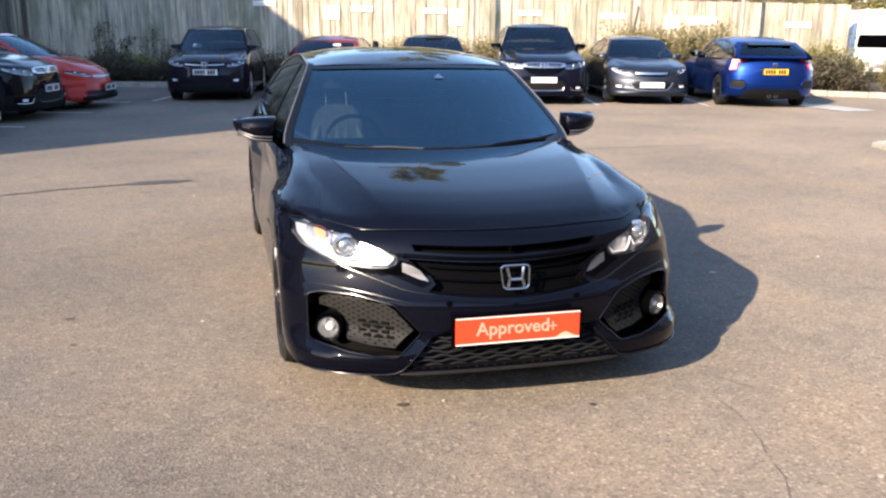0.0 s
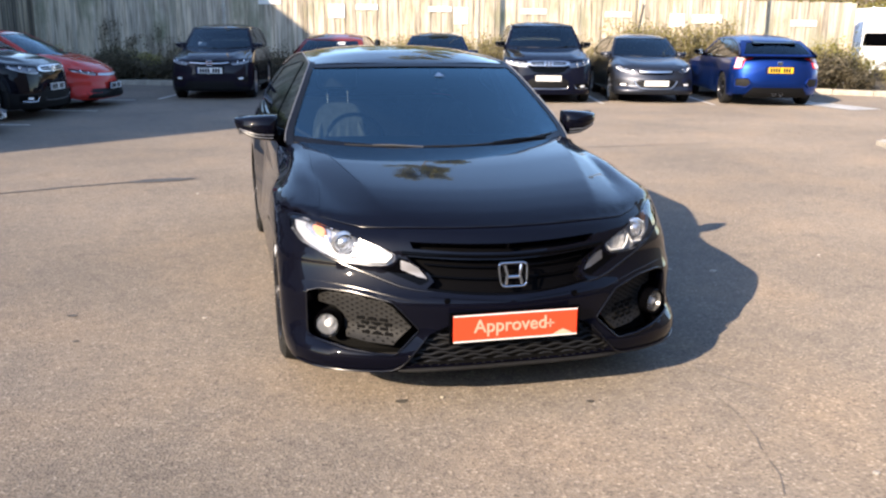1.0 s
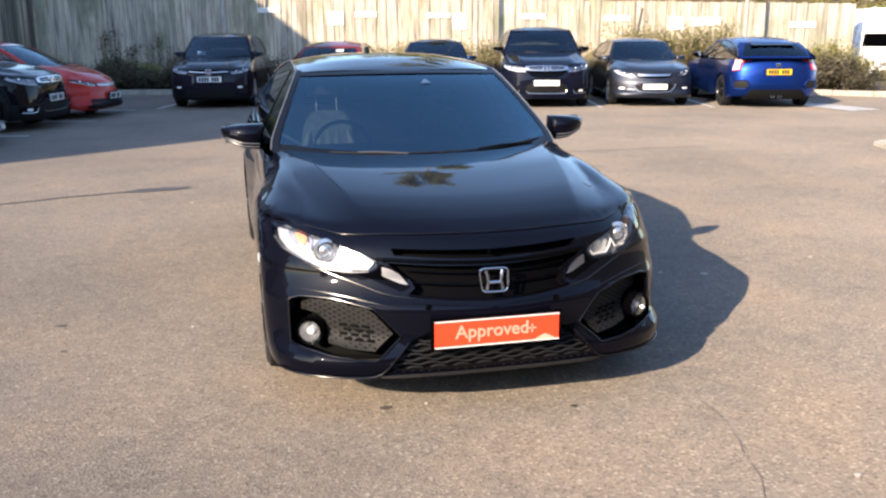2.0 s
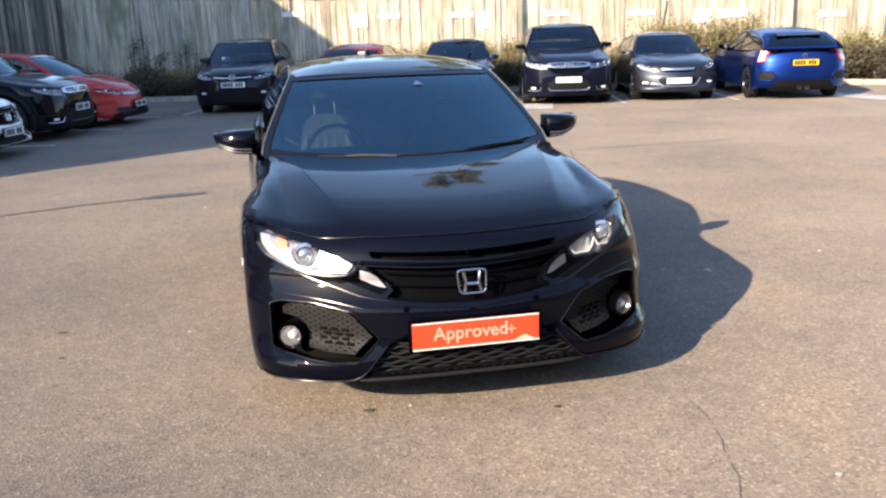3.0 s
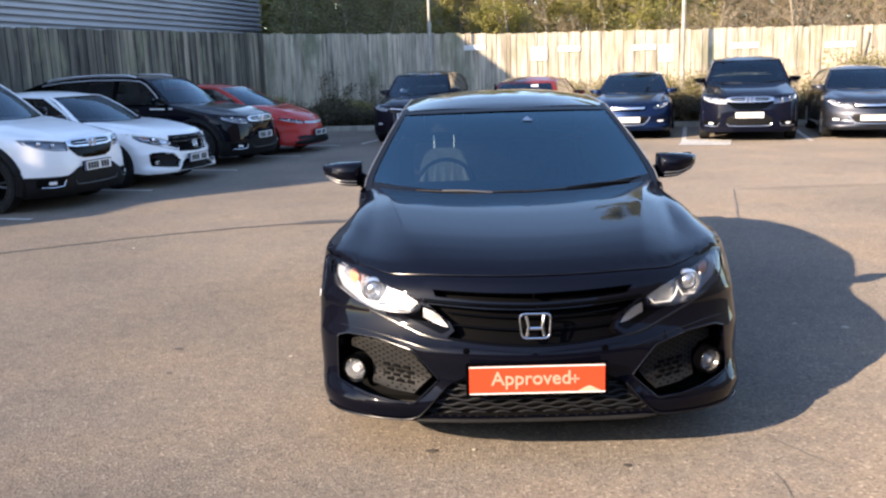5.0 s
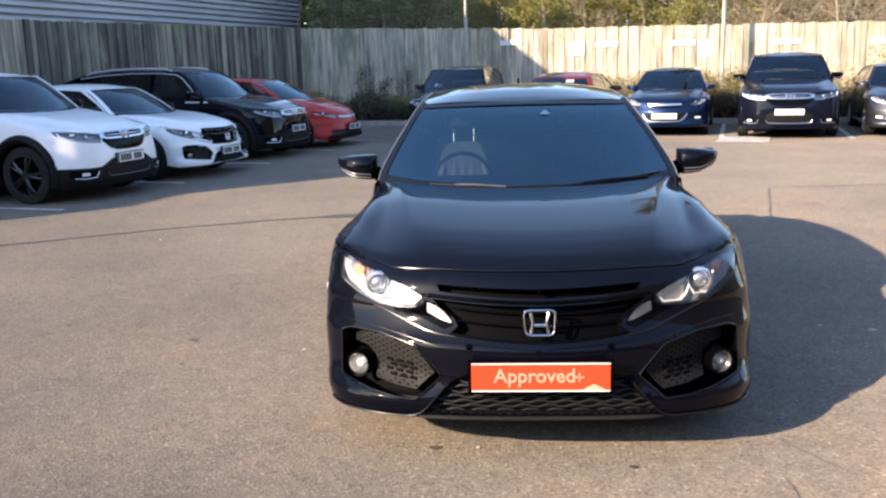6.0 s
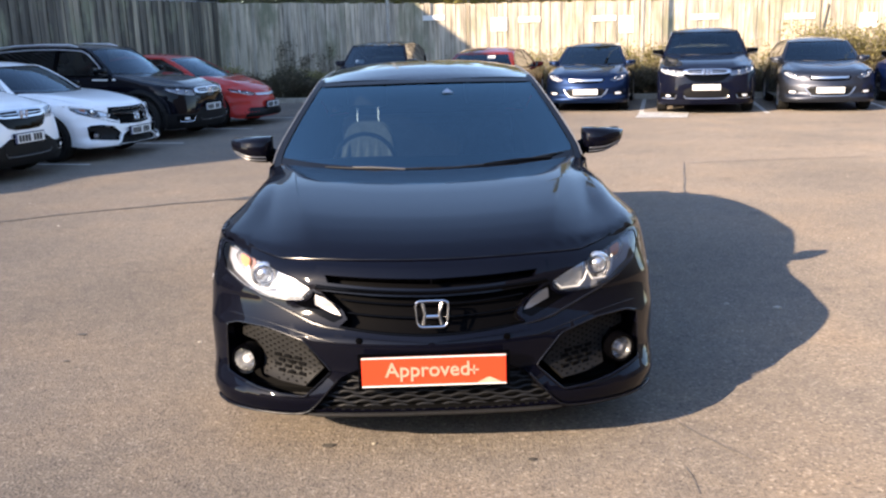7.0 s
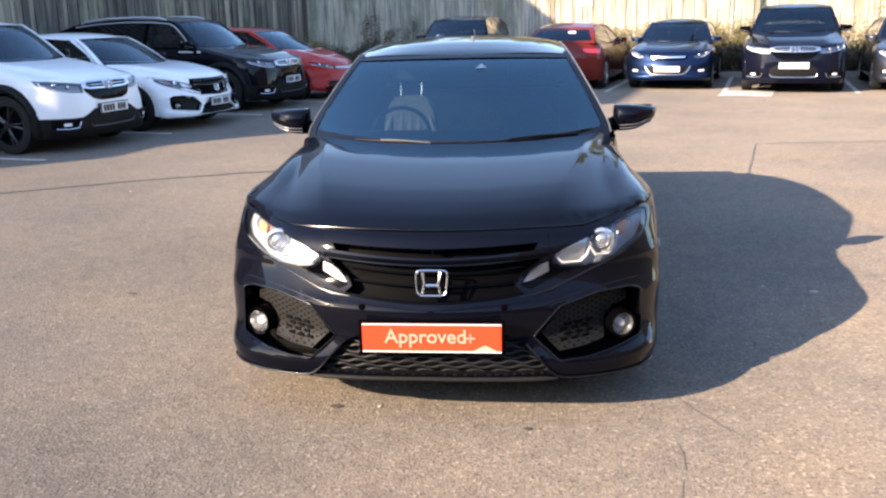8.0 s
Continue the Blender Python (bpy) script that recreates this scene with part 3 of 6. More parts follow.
class Car:
    """Builds one car. All outlines are given in the shape's own measure and scaled by (sx, sy, sz)."""

    def __init__(self, name, label, group, paint_mat, shape=HATCH, scale=(1, 1, 1), fine=0.04, axles=(0.9, 3.6), wheel=0.325, cabin=None):
        self.root = empty(name, None, label, "car", group)
        self.shape, self.scale, self.fine, self.paint = shape, scale, fine, paint_mat
        self.axles, self.wheel = axles, wheel
        self.cabin = dict(HATCH_CABIN)
        self.cabin.update(cabin or {})
        self.arch_rise = 1.1
        self.low = 0.20 if shape is HATCH else 0.17
        self.swell = 1.0 if shape is HATCH else 0.0

    def put(self, x, y, z):
        s = self.scale
        if self.swell:
            # wings that swell over the front wheels and draw in before the doors
            g = math.exp(-((y - 0.86) / 0.30) ** 2)
            up = min(1.0, max(0.0, (z - 0.5) / 0.2)) * min(1.0, max(0.0, (1.02 - z) / 0.12))
            z += self.swell * 0.016 * g * up * math.exp(-((abs(x) - 0.81) / 0.085) ** 2)
            step01 = lambda v: (lambda c: c * c * (3 - 2 * c))(min(1.0, max(0.0, v)))
            crest = step01((z - 0.785) / 0.075) * step01((abs(x) - 0.60) / 0.2) * step01((y - 0.42) / 0.2) * step01((1.62 - y) / 0.3)
            x *= 1 - self.swell * 0.066 * crest
            door = min(1.0, max(0.0, (y - 1.05) / 0.35)) * min(1.0, max(0.0, (3.4 - y) / 0.5))
            tuck = min(1.0, max(0.0, (z - 0.14) / 0.50)) * min(1.0, max(0.0, (0.95 - z) / 0.22))
            x *= 1 - self.swell * 0.058 * door * tuck
            x *= 1 + self.swell * up * (0.024 * math.exp(-((y - 0.98) / 0.36) ** 2) - 0.008 * math.exp(-((y - 1.55) / 0.18) ** 2))
        return Vector((x * s[0], y * s[1], z * s[2]))

    # surfaces
    def front(self, x, z):
        return self.put(x, self.shape.front(x, z), z)

    def rear(self, x, z):
        return self.put(x, self.shape.rear(x, z), z)

    def right(self, y, z):
        return self.put(self.shape.side(y, z), y, z)

    def left(self, y, z):
        return self.put(-self.shape.side(y, z), y, z)

    def top(self, x, y):
        a = abs(x) - 0.49 - 0.185 * (y - 0.47)
        fall = math.log1p(math.exp(min(a, 0.2) / 0.005)) * 0.005 / 0.15
        rise = BONNET_RISE(y - self.shape.front(x, 0.757) + self.shape.front(0, 0.757))
        ridge = max(0.0, rise) * max(0.0, 1 - fall) ** 1.2
        return self.put(x, y, self.shape.top(x, y) + ridge)

    def flank(self, z):
        """Half the width of the cabin at a height."""
        c = self.cabin
        t = max(0.0, (z - 0.93) / 0.42)
        return c["belt"] - c["lean"] * t ** 1.15

    def glass(self, s, z):
        c = self.cabin
        w = self.flank(z) - 0.012
        return self.put(s * w, c["ws_mid"](z) + (c["ws_edge"](z) - c["ws_mid"](z)) * abs(s) ** 2.2, z)

    def back_glass(self, s, z):
        c = self.cabin
        w = self.flank(z) - 0.012
        return self.put(s * w, c["bw_mid"](z) - c["bw_bow"] * abs(s) ** 2.4, z)

    def window_r(self, y, z):
        return self.put(self.flank(z), y, z)

    def window_l(self, y, z):
        return self.put(-self.flank(z), y, z)

    def roof(self, s, y):
        c = self.cabin
        zr, zc = c["rail"](y), c["crown"](y)
        return self.put(s * (self.flank(zr) + 0.004), y, zc - (zc - zr) * abs(s) ** 2.6)

    def seam(self, z, t=0.955):
        return self.shape.front(t * self.shape.wide(z), z)

    def both(self, name, poly, at_name, material, parent=None, **kw):
        """The same panel on both sides of the front."""
        made = []
        for sign in (-1, 1):
            p = [(sign * a, b) for a, b in poly]
            kk = dict(kw)
            kk["holes"] = [[(sign * a, b) for a, b in h] for h in kw.get("holes", ())]
            made.append(panel(name, p, self.front if at_name == "front" else self.rear, (0, -1 if at_name == "front" else 1, 0.2), material, parent or self.root, step=kk.pop("step", self.fine), **kk))
        return made

    def sides(self, name, poly, material, parent=None, window=False, **kw):
        made = []
        for at, out in ((self.window_l if window else self.left, (-1, 0, 0.1)), (self.window_r if window else self.right, (1, 0, 0.1))):
            made.append(panel(name, poly, at, out, material, parent or self.root, step=kw.pop("step", self.fine), **kw))
        return made

    def shell(self, holes_front, bonnet_edge, headlamp, tail_holes=()):
        """Bumpers, wings, bonnet, doors and roof. headlamp: its outline on the x > 0 side."""
        sh, f, low = self.shape, self.fine, self.low
        top_out = max(p[1] for p in headlamp) + 0.008
        # front bumper and nose up to the bonnet's edge
        zs = [low + (top_out - low) * k / 16 for k in range(17)]
        right_edge = [(0.955 * sh.wide(z), z) for z in zs]
        outline = [(0.0, low)] + right_edge + [(x, z) for x, z in bonnet_edge[::-1]]
        full = [p for p in outline] + [(-x, z) for x, z in outline[::-1] if x > 1e-6]
        holes = list(holes_front) + [headlamp, mirrored(headlamp)]
        panel("front_bumper", full, self.front, (0, -1, 0.3), self.paint, self.root, holes, step=f, rim=0.03)
        # wings with wheel arches
        bx = bonnet_edge[-1][0]
        y_c = self.cabin["cowl_y"]
        y0 = sh.front(bx, bonnet_edge[-1][1])
        ridge = [(y0 + (y_c + 0.25 - y0) * k / 14, sh.top(bx, y0 + (y_c + 0.25 - y0) * k / 14)) for k in range(15)]
        crest = [(y, min(z - 0.002, max(top_out, z - 0.06))) for y, z in ridge]
        brow = [(bx + 0.0012, y) for y, z in ridge] + [(max(bx + 0.004, sh.side(y, z)), y) for y, z in crest[::-1]]
        for sign in (-1, 1):
            panel("wing_top", [(sign * x, y) for x, y in brow], self.top, (0, -0.2, 1), self.paint, self.root, step=f, rim=0.012)
        door = self.cabin["door"]
        front_edge = [(self.seam(z), z) for z in zs]
        wing = front_edge + crest + [(door[0] - 0.004, 0.915), (door[0] - 0.004, low + 0.03)]
        cut = self.arched(0)
        self.sides("front_wing", wing + cut[::-1], self.paint, rim=0.02)
        # doors and rear quarter
        for i in range(2):
            self.sides("front_door" if i == 0 else "rear_door", self.door_poly(door[i] + 0.004, door[i + 1] - 0.004, i), self.paint, rim=0.02)
        tail_y = [(sh.rear(0.93 * sh.wide(z), z), z) for z in [0.98 - (0.98 - low) * k / 12 for k in range(13)]]
        self.sides("rear_quarter", self.minus_rear(door[2] + 0.004, tail_y), self.paint, rim=0.02)
        # bonnet
        edge = [(x, sh.front(x, z)) for x, z in bonnet_edge]
        back = [(bx, y_c + 0.22), (bx * 0.8, y_c + 0.13), (bx * 0.5, y_c + 0.04), (0, y_c)]
        half = edge + back
        poly = [p for p in half] + [(-x, y) for x, y in half[::-1] if x > 1e-6]
        poly = [(x, y + (0.003 if i < len(edge) or i >= len(poly) - len(edge) + 1 else 0)) for i, (x, y) in enumerate(poly)]
        ys = [0.34 + 0.035 * k for k in range(26)]
        creases = [[(sign * (0.49 + 0.185 * (y - 0.47) + d), y) for y in ys] for sign in (-1, 1) for d in (-0.012, 0.0, 0.012)] if f < 0.05 else ()
        panel("bonnet", poly, self.top, (0, -0.2, 1), self.paint, self.root, step=f * 0.8, rim=0.025, lines=creases)
        # tail
        outline = [(0.0, low + 0.04)] + [(0.93 * sh.wide(z), z) for z in [low + 0.04 + (0.98 - low - 0.04) * k / 10 for k in range(11)]] + [(0.0, 0.98)]
        full = outline + [(-x, z) for x, z in outline[::-1] if x > 1e-6]
        panel("tailgate", full, self.rear, (0, 1, 0.2), self.paint, self.root, list(tail_holes), step=f, rim=0.02)
        # roof
        c = self.cabin
        y1, y2 = c["ws_mid"](c["ws_top"]), c["bw_mid"](c["bw_top"])
        ye = c["ws_edge"](c["ws_top"])
        n = 10
        frontline = [(-1 + 2 * k / n, y1 + (ye - y1) * abs(-1 + 2 * k / n) ** 2.2) for k in range(n + 1)]
        backline = [(1 - 2 * k / n, y2 - c["bw_bow"] * abs(1 - 2 * k / n) ** 2.4) for k in range(n + 1)]
        panel("roof", frontline + backline, self.roof, (0, 0, 1), self.paint, self.root, step=0.045 if f < 0.05 else 0.09, rim=0.02)

    def arched(self, k):
        """The wheel arch as a cut in the sill line: points from its front foot over the top to its rear foot."""
        s = self.scale
        cy, cz = self.axles[k] / s[1], self.wheel / s[2]
        ry, rz = self.wheel * self.arch_rise / s[1], self.wheel * self.arch_rise / s[2]
        foot = math.asin(max(-0.9, (self.low + 0.03 - cz) / rz))
        return [(cy - ry * math.cos(a), cz + rz * math.sin(a)) for a in [foot + (math.pi - 2 * foot) * j / 22 for j in range(23)]]

    def minus_rear(self, y_start, tail_y):
        return [(y_start, 0.93)] + [(y, z) for y, z in tail_y] + self.arched(1)[::-1] + ([(y_start, self.arched(1)[0][1])] if self.arched(1)[0][0] > y_start else [])

    def door_poly(self, a, b, i):
        low = self.low + 0.03
        p = [(a, low), (a, 0.925), (b, 0.93)]
        arch = self.arched(1)
        if i == 1 and arch[0][0] < b:
            p += [q for q in arch[::-1] if q[0] < b]
        else:
            p += [(b, low)]
        return p

    def glasshouse(self):
        c = self.cabin
        n = 12
        base = [(-1 + 2 * k / n, 0.925 + 0.02 * abs(-1 + 2 * k / n) ** 2) for k in range(n + 1)]
        ledge = [(1 - 2 * k / n, c["ws_top"] - 0.012 * abs(1 - 2 * k / n) ** 2) for k in range(n + 1)]
        near = self.fine < 0.05
        wide = 0.974 if near else 0.945
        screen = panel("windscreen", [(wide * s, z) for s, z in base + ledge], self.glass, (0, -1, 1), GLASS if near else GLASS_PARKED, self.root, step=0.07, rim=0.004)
        screen.visible_shadow = True
        for sign in (-1, 1):
            rows = [(0.935, 0), (1.0, 0), (1.1, 0), (1.2, 0), (c["ws_top"], 0)]
            strip = [(sign * (wide + 0.002), z) for z, _ in rows] + [(sign * 1.02, z) for z, _ in rows[::-1]]
            panel("windscreen_pillar", strip, self.glass, (sign * 0.5, -1, 0.6), SCREEN_PRINT if near else self.paint, self.root, step=0.05, rim=0.02, off=0.004)
        for sign in (-1, 1):
            zs = [0.95 + (c["ws_top"] - 0.955) * k / 10 for k in range(11)]
            pts = [self.glass(sign * 1.022, z) + Vector((sign * 0.004, -0.002, 0.003)) for z in zs]
            if near:
                at = self.window_l if sign < 0 else self.window_r
                pts += [at(y, c["rail"](y)) + Vector((sign * 0.006, 0, 0.004)) for y in (2.3, 2.5, 2.8, 3.1, 3.4, 3.7)]
            # on the near car this grey line stands for the pillar's sun glint
            part("pillar_edge", tube(pts, [0.003] * len(pts), 8), GLINT_TRIM if near else self.paint, self.root, smooth=True)
        # black printed band round the foot and head of the glass
        foot = [(wide * (0.2 * k - 1), 0.9255 + 0.02 * (1 - 0.2 * k) ** 2) for k in range(11)]
        panel("screen_band", foot + [(s, z + 0.022 + 0.012 * s * s) for s, z in foot[::-1]], self.glass, (0, -1, 1), SCREEN_PRINT, self.root, step=0.06, rim=0, off=0.002)
        head = [(wide * (0.2 * k - 1), c["ws_top"] - 0.018 - 0.012 * (1 - 0.2 * k) ** 2) for k in range(11)]
        panel("screen_band", head + [(s, z + 0.016) for s, z in head[::-1]], self.glass, (0, -1, 1), SCREEN_PRINT, self.root, step=0.06, rim=0, off=0.002)
        # side windows: glass with a black frame round it
        d = c["door"]
        top = lambda y: c["rail"](y) - 0.012
        ws = lambda z: c["ws_edge"](z) + 0.05
        front = [(ws(0.955) + 0.03, 0.955), (ws(1.1) + 0.02, 1.1), (ws(1.24) + 0.02, 1.24), (c["ws_edge"](c["ws_top"]) + 0.12, top(c["ws_edge"](c["ws_top"]) + 0.12) - 0.01), (d[1] - 0.05, top(d[1]) - 0.02), (d[1] - 0.03, 0.96)]
        back_y = c["win_end"]
        rear = [(d[1] + 0.05, 0.96), (d[1] + 0.03, top(d[1]) - 0.02), (back_y - 0.45, top(back_y - 0.45) - 0.02), (back_y - 0.1, 1.08), (back_y, 0.99)]
        frame = [(ws(0.93), 0.93), (ws(1.1) - 0.03, 1.1), (c["ws_edge"](c["ws_top"]) + 0.02, c["ws_top"] + 0.005)]
        ys = [frame[-1][0] + (back_y + 0.25 - frame[-1][0]) * k / 8 for k in range(1, 9)]
        frame += [(y, c["rail"](y)) for y in ys] + [(c["tail_end"], 0.99), (d[2] + 0.1, 0.93)]
        self.sides("window_frame", frame, GLOSS_BLACK, window=True, holes=(front, rear), rim=0.02)
        if not near:
            # painted pillar and roof edge over the black window frame
            line = frame[:-2]
            inner = [(y + 0.055 if k < 3 else y, z - (0.0 if k < 2 else 0.026)) for k, (y, z) in enumerate(line)]
            self.sides("door_frame", line + inner[::-1], self.paint, window=True, off=0.004, rim=0.008)
        for poly, tint in ((front, GLASS_SIDE), (rear, GLASS_DARK)):
            for pane in self.sides("side_window", poly, tint, window=True, off=-0.004, rim=0.004):
                pane.visible_shadow = True
        # rear window
        zt = c["bw_top"]
        pane = [(-0.90, 1.035), (0.90, 1.035), (0.86, zt - 0.03), (-0.86, zt - 0.03)]
        panel("rear_window", pane, self.back_glass, (0, 1, 1), GLASS_PARKED, self.root, step=0.08, rim=0.004)
        panel("rear_window_surround", [(-1.02, 0.985), (1.02, 0.985), (1.02, zt + 0.01), (-1.02, zt + 0.01)], self.back_glass, (0, 1, 1), self.paint, self.root, holes=[pane], step=0.08, rim=0.015)

    def insides(self, full=False):
        """Dark lining, floor, seats and dashboard."""
        s = self.scale
        w = self.shape.wide(0.5) * s[0]
        l = self.shape.tail(0.5) * s[1]
        bm = box((-w * 0.64, 0.42, 0.2), (w * 0.64, l - 0.3, 0.62 * s[2]), 0.02)
        box_into(bm, (-w * 0.93, 1.5 * s[1], 0.25), (w * 0.93, self.axles[1] - self.wheel * 1.3, 0.62 * s[2]), 0.02)
        part("floor_pan", bm, DARK, self.root)
        part("undertray", slab_flat([(q.x, q.y + 0.012) for q in (self.front(-0.86 + 0.086 * k, self.low + 0.02) for k in range(21))] + [(0.80 * s[0], 0.52), (0.62 * s[0], 0.56), (-0.62 * s[0], 0.56), (-0.80 * s[0], 0.52)], self.low * s[2] + 0.012, 0.02), DARK, self.root)
        panel("nose_lining", [(-0.82, 0.2), (0.82, 0.2), (0.78, 0.72), (-0.78, 0.72)], self.front, (0, -1, 0.2), DARK, self.root, step=0.08, rim=0.0, off=-0.12)
        bm = box((-self.flank(0.95) * s[0] + 0.03, (self.cabin["cowl_y"] + 0.12) * s[1], 0.6 * s[2]), (self.flank(0.95) * s[0] - 0.03, (self.cabin["cowl_y"] + 0.75) * s[1], 0.92 * s[2]), 0.04)
        part("dashboard", bm, DASH, self.root, smooth=True)
        y = (self.cabin["cowl_y"] + 1.33) * s[1]
        for sx in (-0.37, 0.37):
            seat(self.root, sx * s[0], y, 0.42 * s[2], 1.0 * s[2] + 0.02, SEAT_LIGHT if full and sx < 0 else SEAT, posts=not full or sx < 0)
        part("rear_bench", box((-0.62 * s[0], y + 0.95, 0.4 * s[2]), (0.62 * s[0], y + 1.15, 1.02 * s[2]), 0.06), SEAT, self.root)
        wheel = bmesh.new()
        pts = [(0.17 * math.cos(k * math.tau / 28), 0, 0.17 * math.sin(k * math.tau / 28)) for k in range(29)]
        tube_into(wheel, pts, [0.012] * 29, 8, False)
        tube_into(wheel, [(-0.17, 0.01, 0.02), (0, 0.03, 0), (0.17, 0.01, 0.02)], [0.02, 0.045, 0.02], 8)
        tube_into(wheel, [(0, 0.03, 0), (0, 0.01, -0.17)], [0.04, 0.02], 8)
        moved(wheel, Matrix.Translation((-0.355 * s[0], y - 0.57, 0.885 * s[2])) @ pose(0, 0, 0, -24))
        part("steering_wheel", wheel, DASH, self.root, smooth=True)
        # inner mirror
        zt = self.cabin["ws_top"]
        p = self.glass(0.0, zt - 0.075)
        bm = box((-0.115, 0.035, -0.06), (0.115, 0.06, 0.015), 0.012)
        moved(bm, Matrix.Translation(p))
        part("rear_view_mirror", bm, GLOSS_BLACK, self.root, smooth=True)

    def mirrors(self, tip=(1.038, 1.74, 1.02), cover=None):
        c = self.put(*tip)
        for sign in (-1, 1):
            bm = bmesh.new()
            # housing: rings from the stalk out to the tip
            rows = []
            height = curve((0.0, 0.055), (0.1, 0.070), (0.45, 0.066), (0.8, 0.046), (0.95, 0.030), (1.0, 0.014))
            reach = curve((0.0, 0.05), (0.1, 0.085), (0.45, 0.10), (0.8, 0.075), (0.95, 0.05), (1.0, 0.03))

            def skin(t, a):
                h, ca, sa = height(t), math.cos(a), math.sin(a)
                sq = lambda v: math.copysign(abs(v) ** 0.62, v)
                x = c.x + 0.006 - 0.225 * (1 - t)
                y = c.y - 0.02 + 0.05 * t * t - reach(t) * sq(ca) * (1.0 if ca > 0 else 0.35)
                return Vector((sign * x, y, c.z + 0.062 - h * (1 - sq(sa)) - 0.026 * t ** 2.4 - 0.006 * (1 - t)))

            for t in (0.0, 0.05, 0.12, 0.3, 0.5, 0.7, 0.85, 0.95, 0.985, 1.0):
                rows.append([bm.verts.new(skin(t, k * math.tau / 16)) for k in range(16)])
            for p, q in zip(rows, rows[1:]):
                for k in range(16):
                    bm.faces.new((p[k], p[(k + 1) % 16], q[(k + 1) % 16], q[k]))
            bm.faces.new(rows[0])
            bm.faces.new(rows[-1])
            bmesh.ops.recalc_face_normals(bm, faces=bm.faces)
            house = part("door_mirror", bm, cover or self.paint, self.root, smooth=True)
            bm = bmesh.new()
            tube_into(bm, [(sign * (c.x - 0.2), c.y - 0.02, c.z - 0.04), (sign * (c.x - 0.27), c.y + 0.0, c.z - 0.085)], [0.04, 0.045], 10)
            part("mirror_stalk", bm, GLOSS_BLACK, house, smooth=True)
            for a in (-0.30, -0.62):
                pts = [skin(0.12 + 0.078 * k, a) for k in range(11)]
                part("indicator_strip", tube(pts, [0.0020] * 10 + [0.001], 8), GLINT_TRIM, house, smooth=True)
            bm = box((-0.085, 0, -0.05), (0.085, 0.004, 0.05), 0.0)
            moved(bm, Matrix.Translation((sign * (c.x - 0.1), c.y + 0.018, c.z)))
            part("mirror_glass", bm, CHROME, house)

    def wheels(self, rim_mat):
        s, r = self.scale, self.wheel
        w = self.shape.wide(0.4) * s[0]
        for y in self.axles:
            for sign in (-1, 1):
                road_wheel(self.root, sign, sign * (w - 0.005), y, r, rim_mat)

    def plate(self, rear=False, z=0.39, material=PLATE_WHITE, bars=True, width=0.52, y=None):
        """Number plate; its characters are plain bars."""
        s = self.scale
        p = (self.rear if rear else self.front)(0.0, z)
        m = Matrix.Translation((0, y if y is not None else p.y + (0.012 if rear else -0.014), p.z)) @ pose(0, 0, 0, 0, 0, 180 if rear else 0)
        bm = box((-width / 2 - 0.014, 0, -0.066), (width / 2 + 0.014, 0.014, 0.066), 0.004)
        holder = part("plate_holder", moved(bm, m), GLOSS_BLACK, self.root)
        bm = box((-width / 2, -0.006, -0.0555), (width / 2, -0.001, 0.0555), 0.002)
        part("number_plate", moved(bm, m), material, holder)
        if bars:
            band = box((-width / 2, -0.0085, -0.0555), (-width / 2 + 0.030, -0.0062, 0.0555))
            part("plate_band", moved(band, m), PLATE_BLUE, holder)
            for x in (-0.178, -0.124, -0.070, -0.016, 0.082, 0.136, 0.190):
                bm = box((x - 0.021, -0.009, -0.040), (x + 0.021, -0.0065, 0.040))
                part("plate_bar", moved(bm, m), PRINT_BLACK, holder)
        return holder, m


def slab_flat(poly, z, thick):
    """A level plate of the outline in x, y."""
    bm = bmesh.new()
    f = bm.faces.new([bm.verts.new((a, b, z)) for a, b in poly])
    r = bmesh.ops.extrude_face_region(bm, geom=[f])
    bmesh.ops.translate(bm, vec=(0, 0, thick), verts=[v for v in r["geom"] if isinstance(v, bmesh.types.BMVert)])
    bmesh.ops.recalc_face_normals(bm, faces=bm.faces)
    return bm


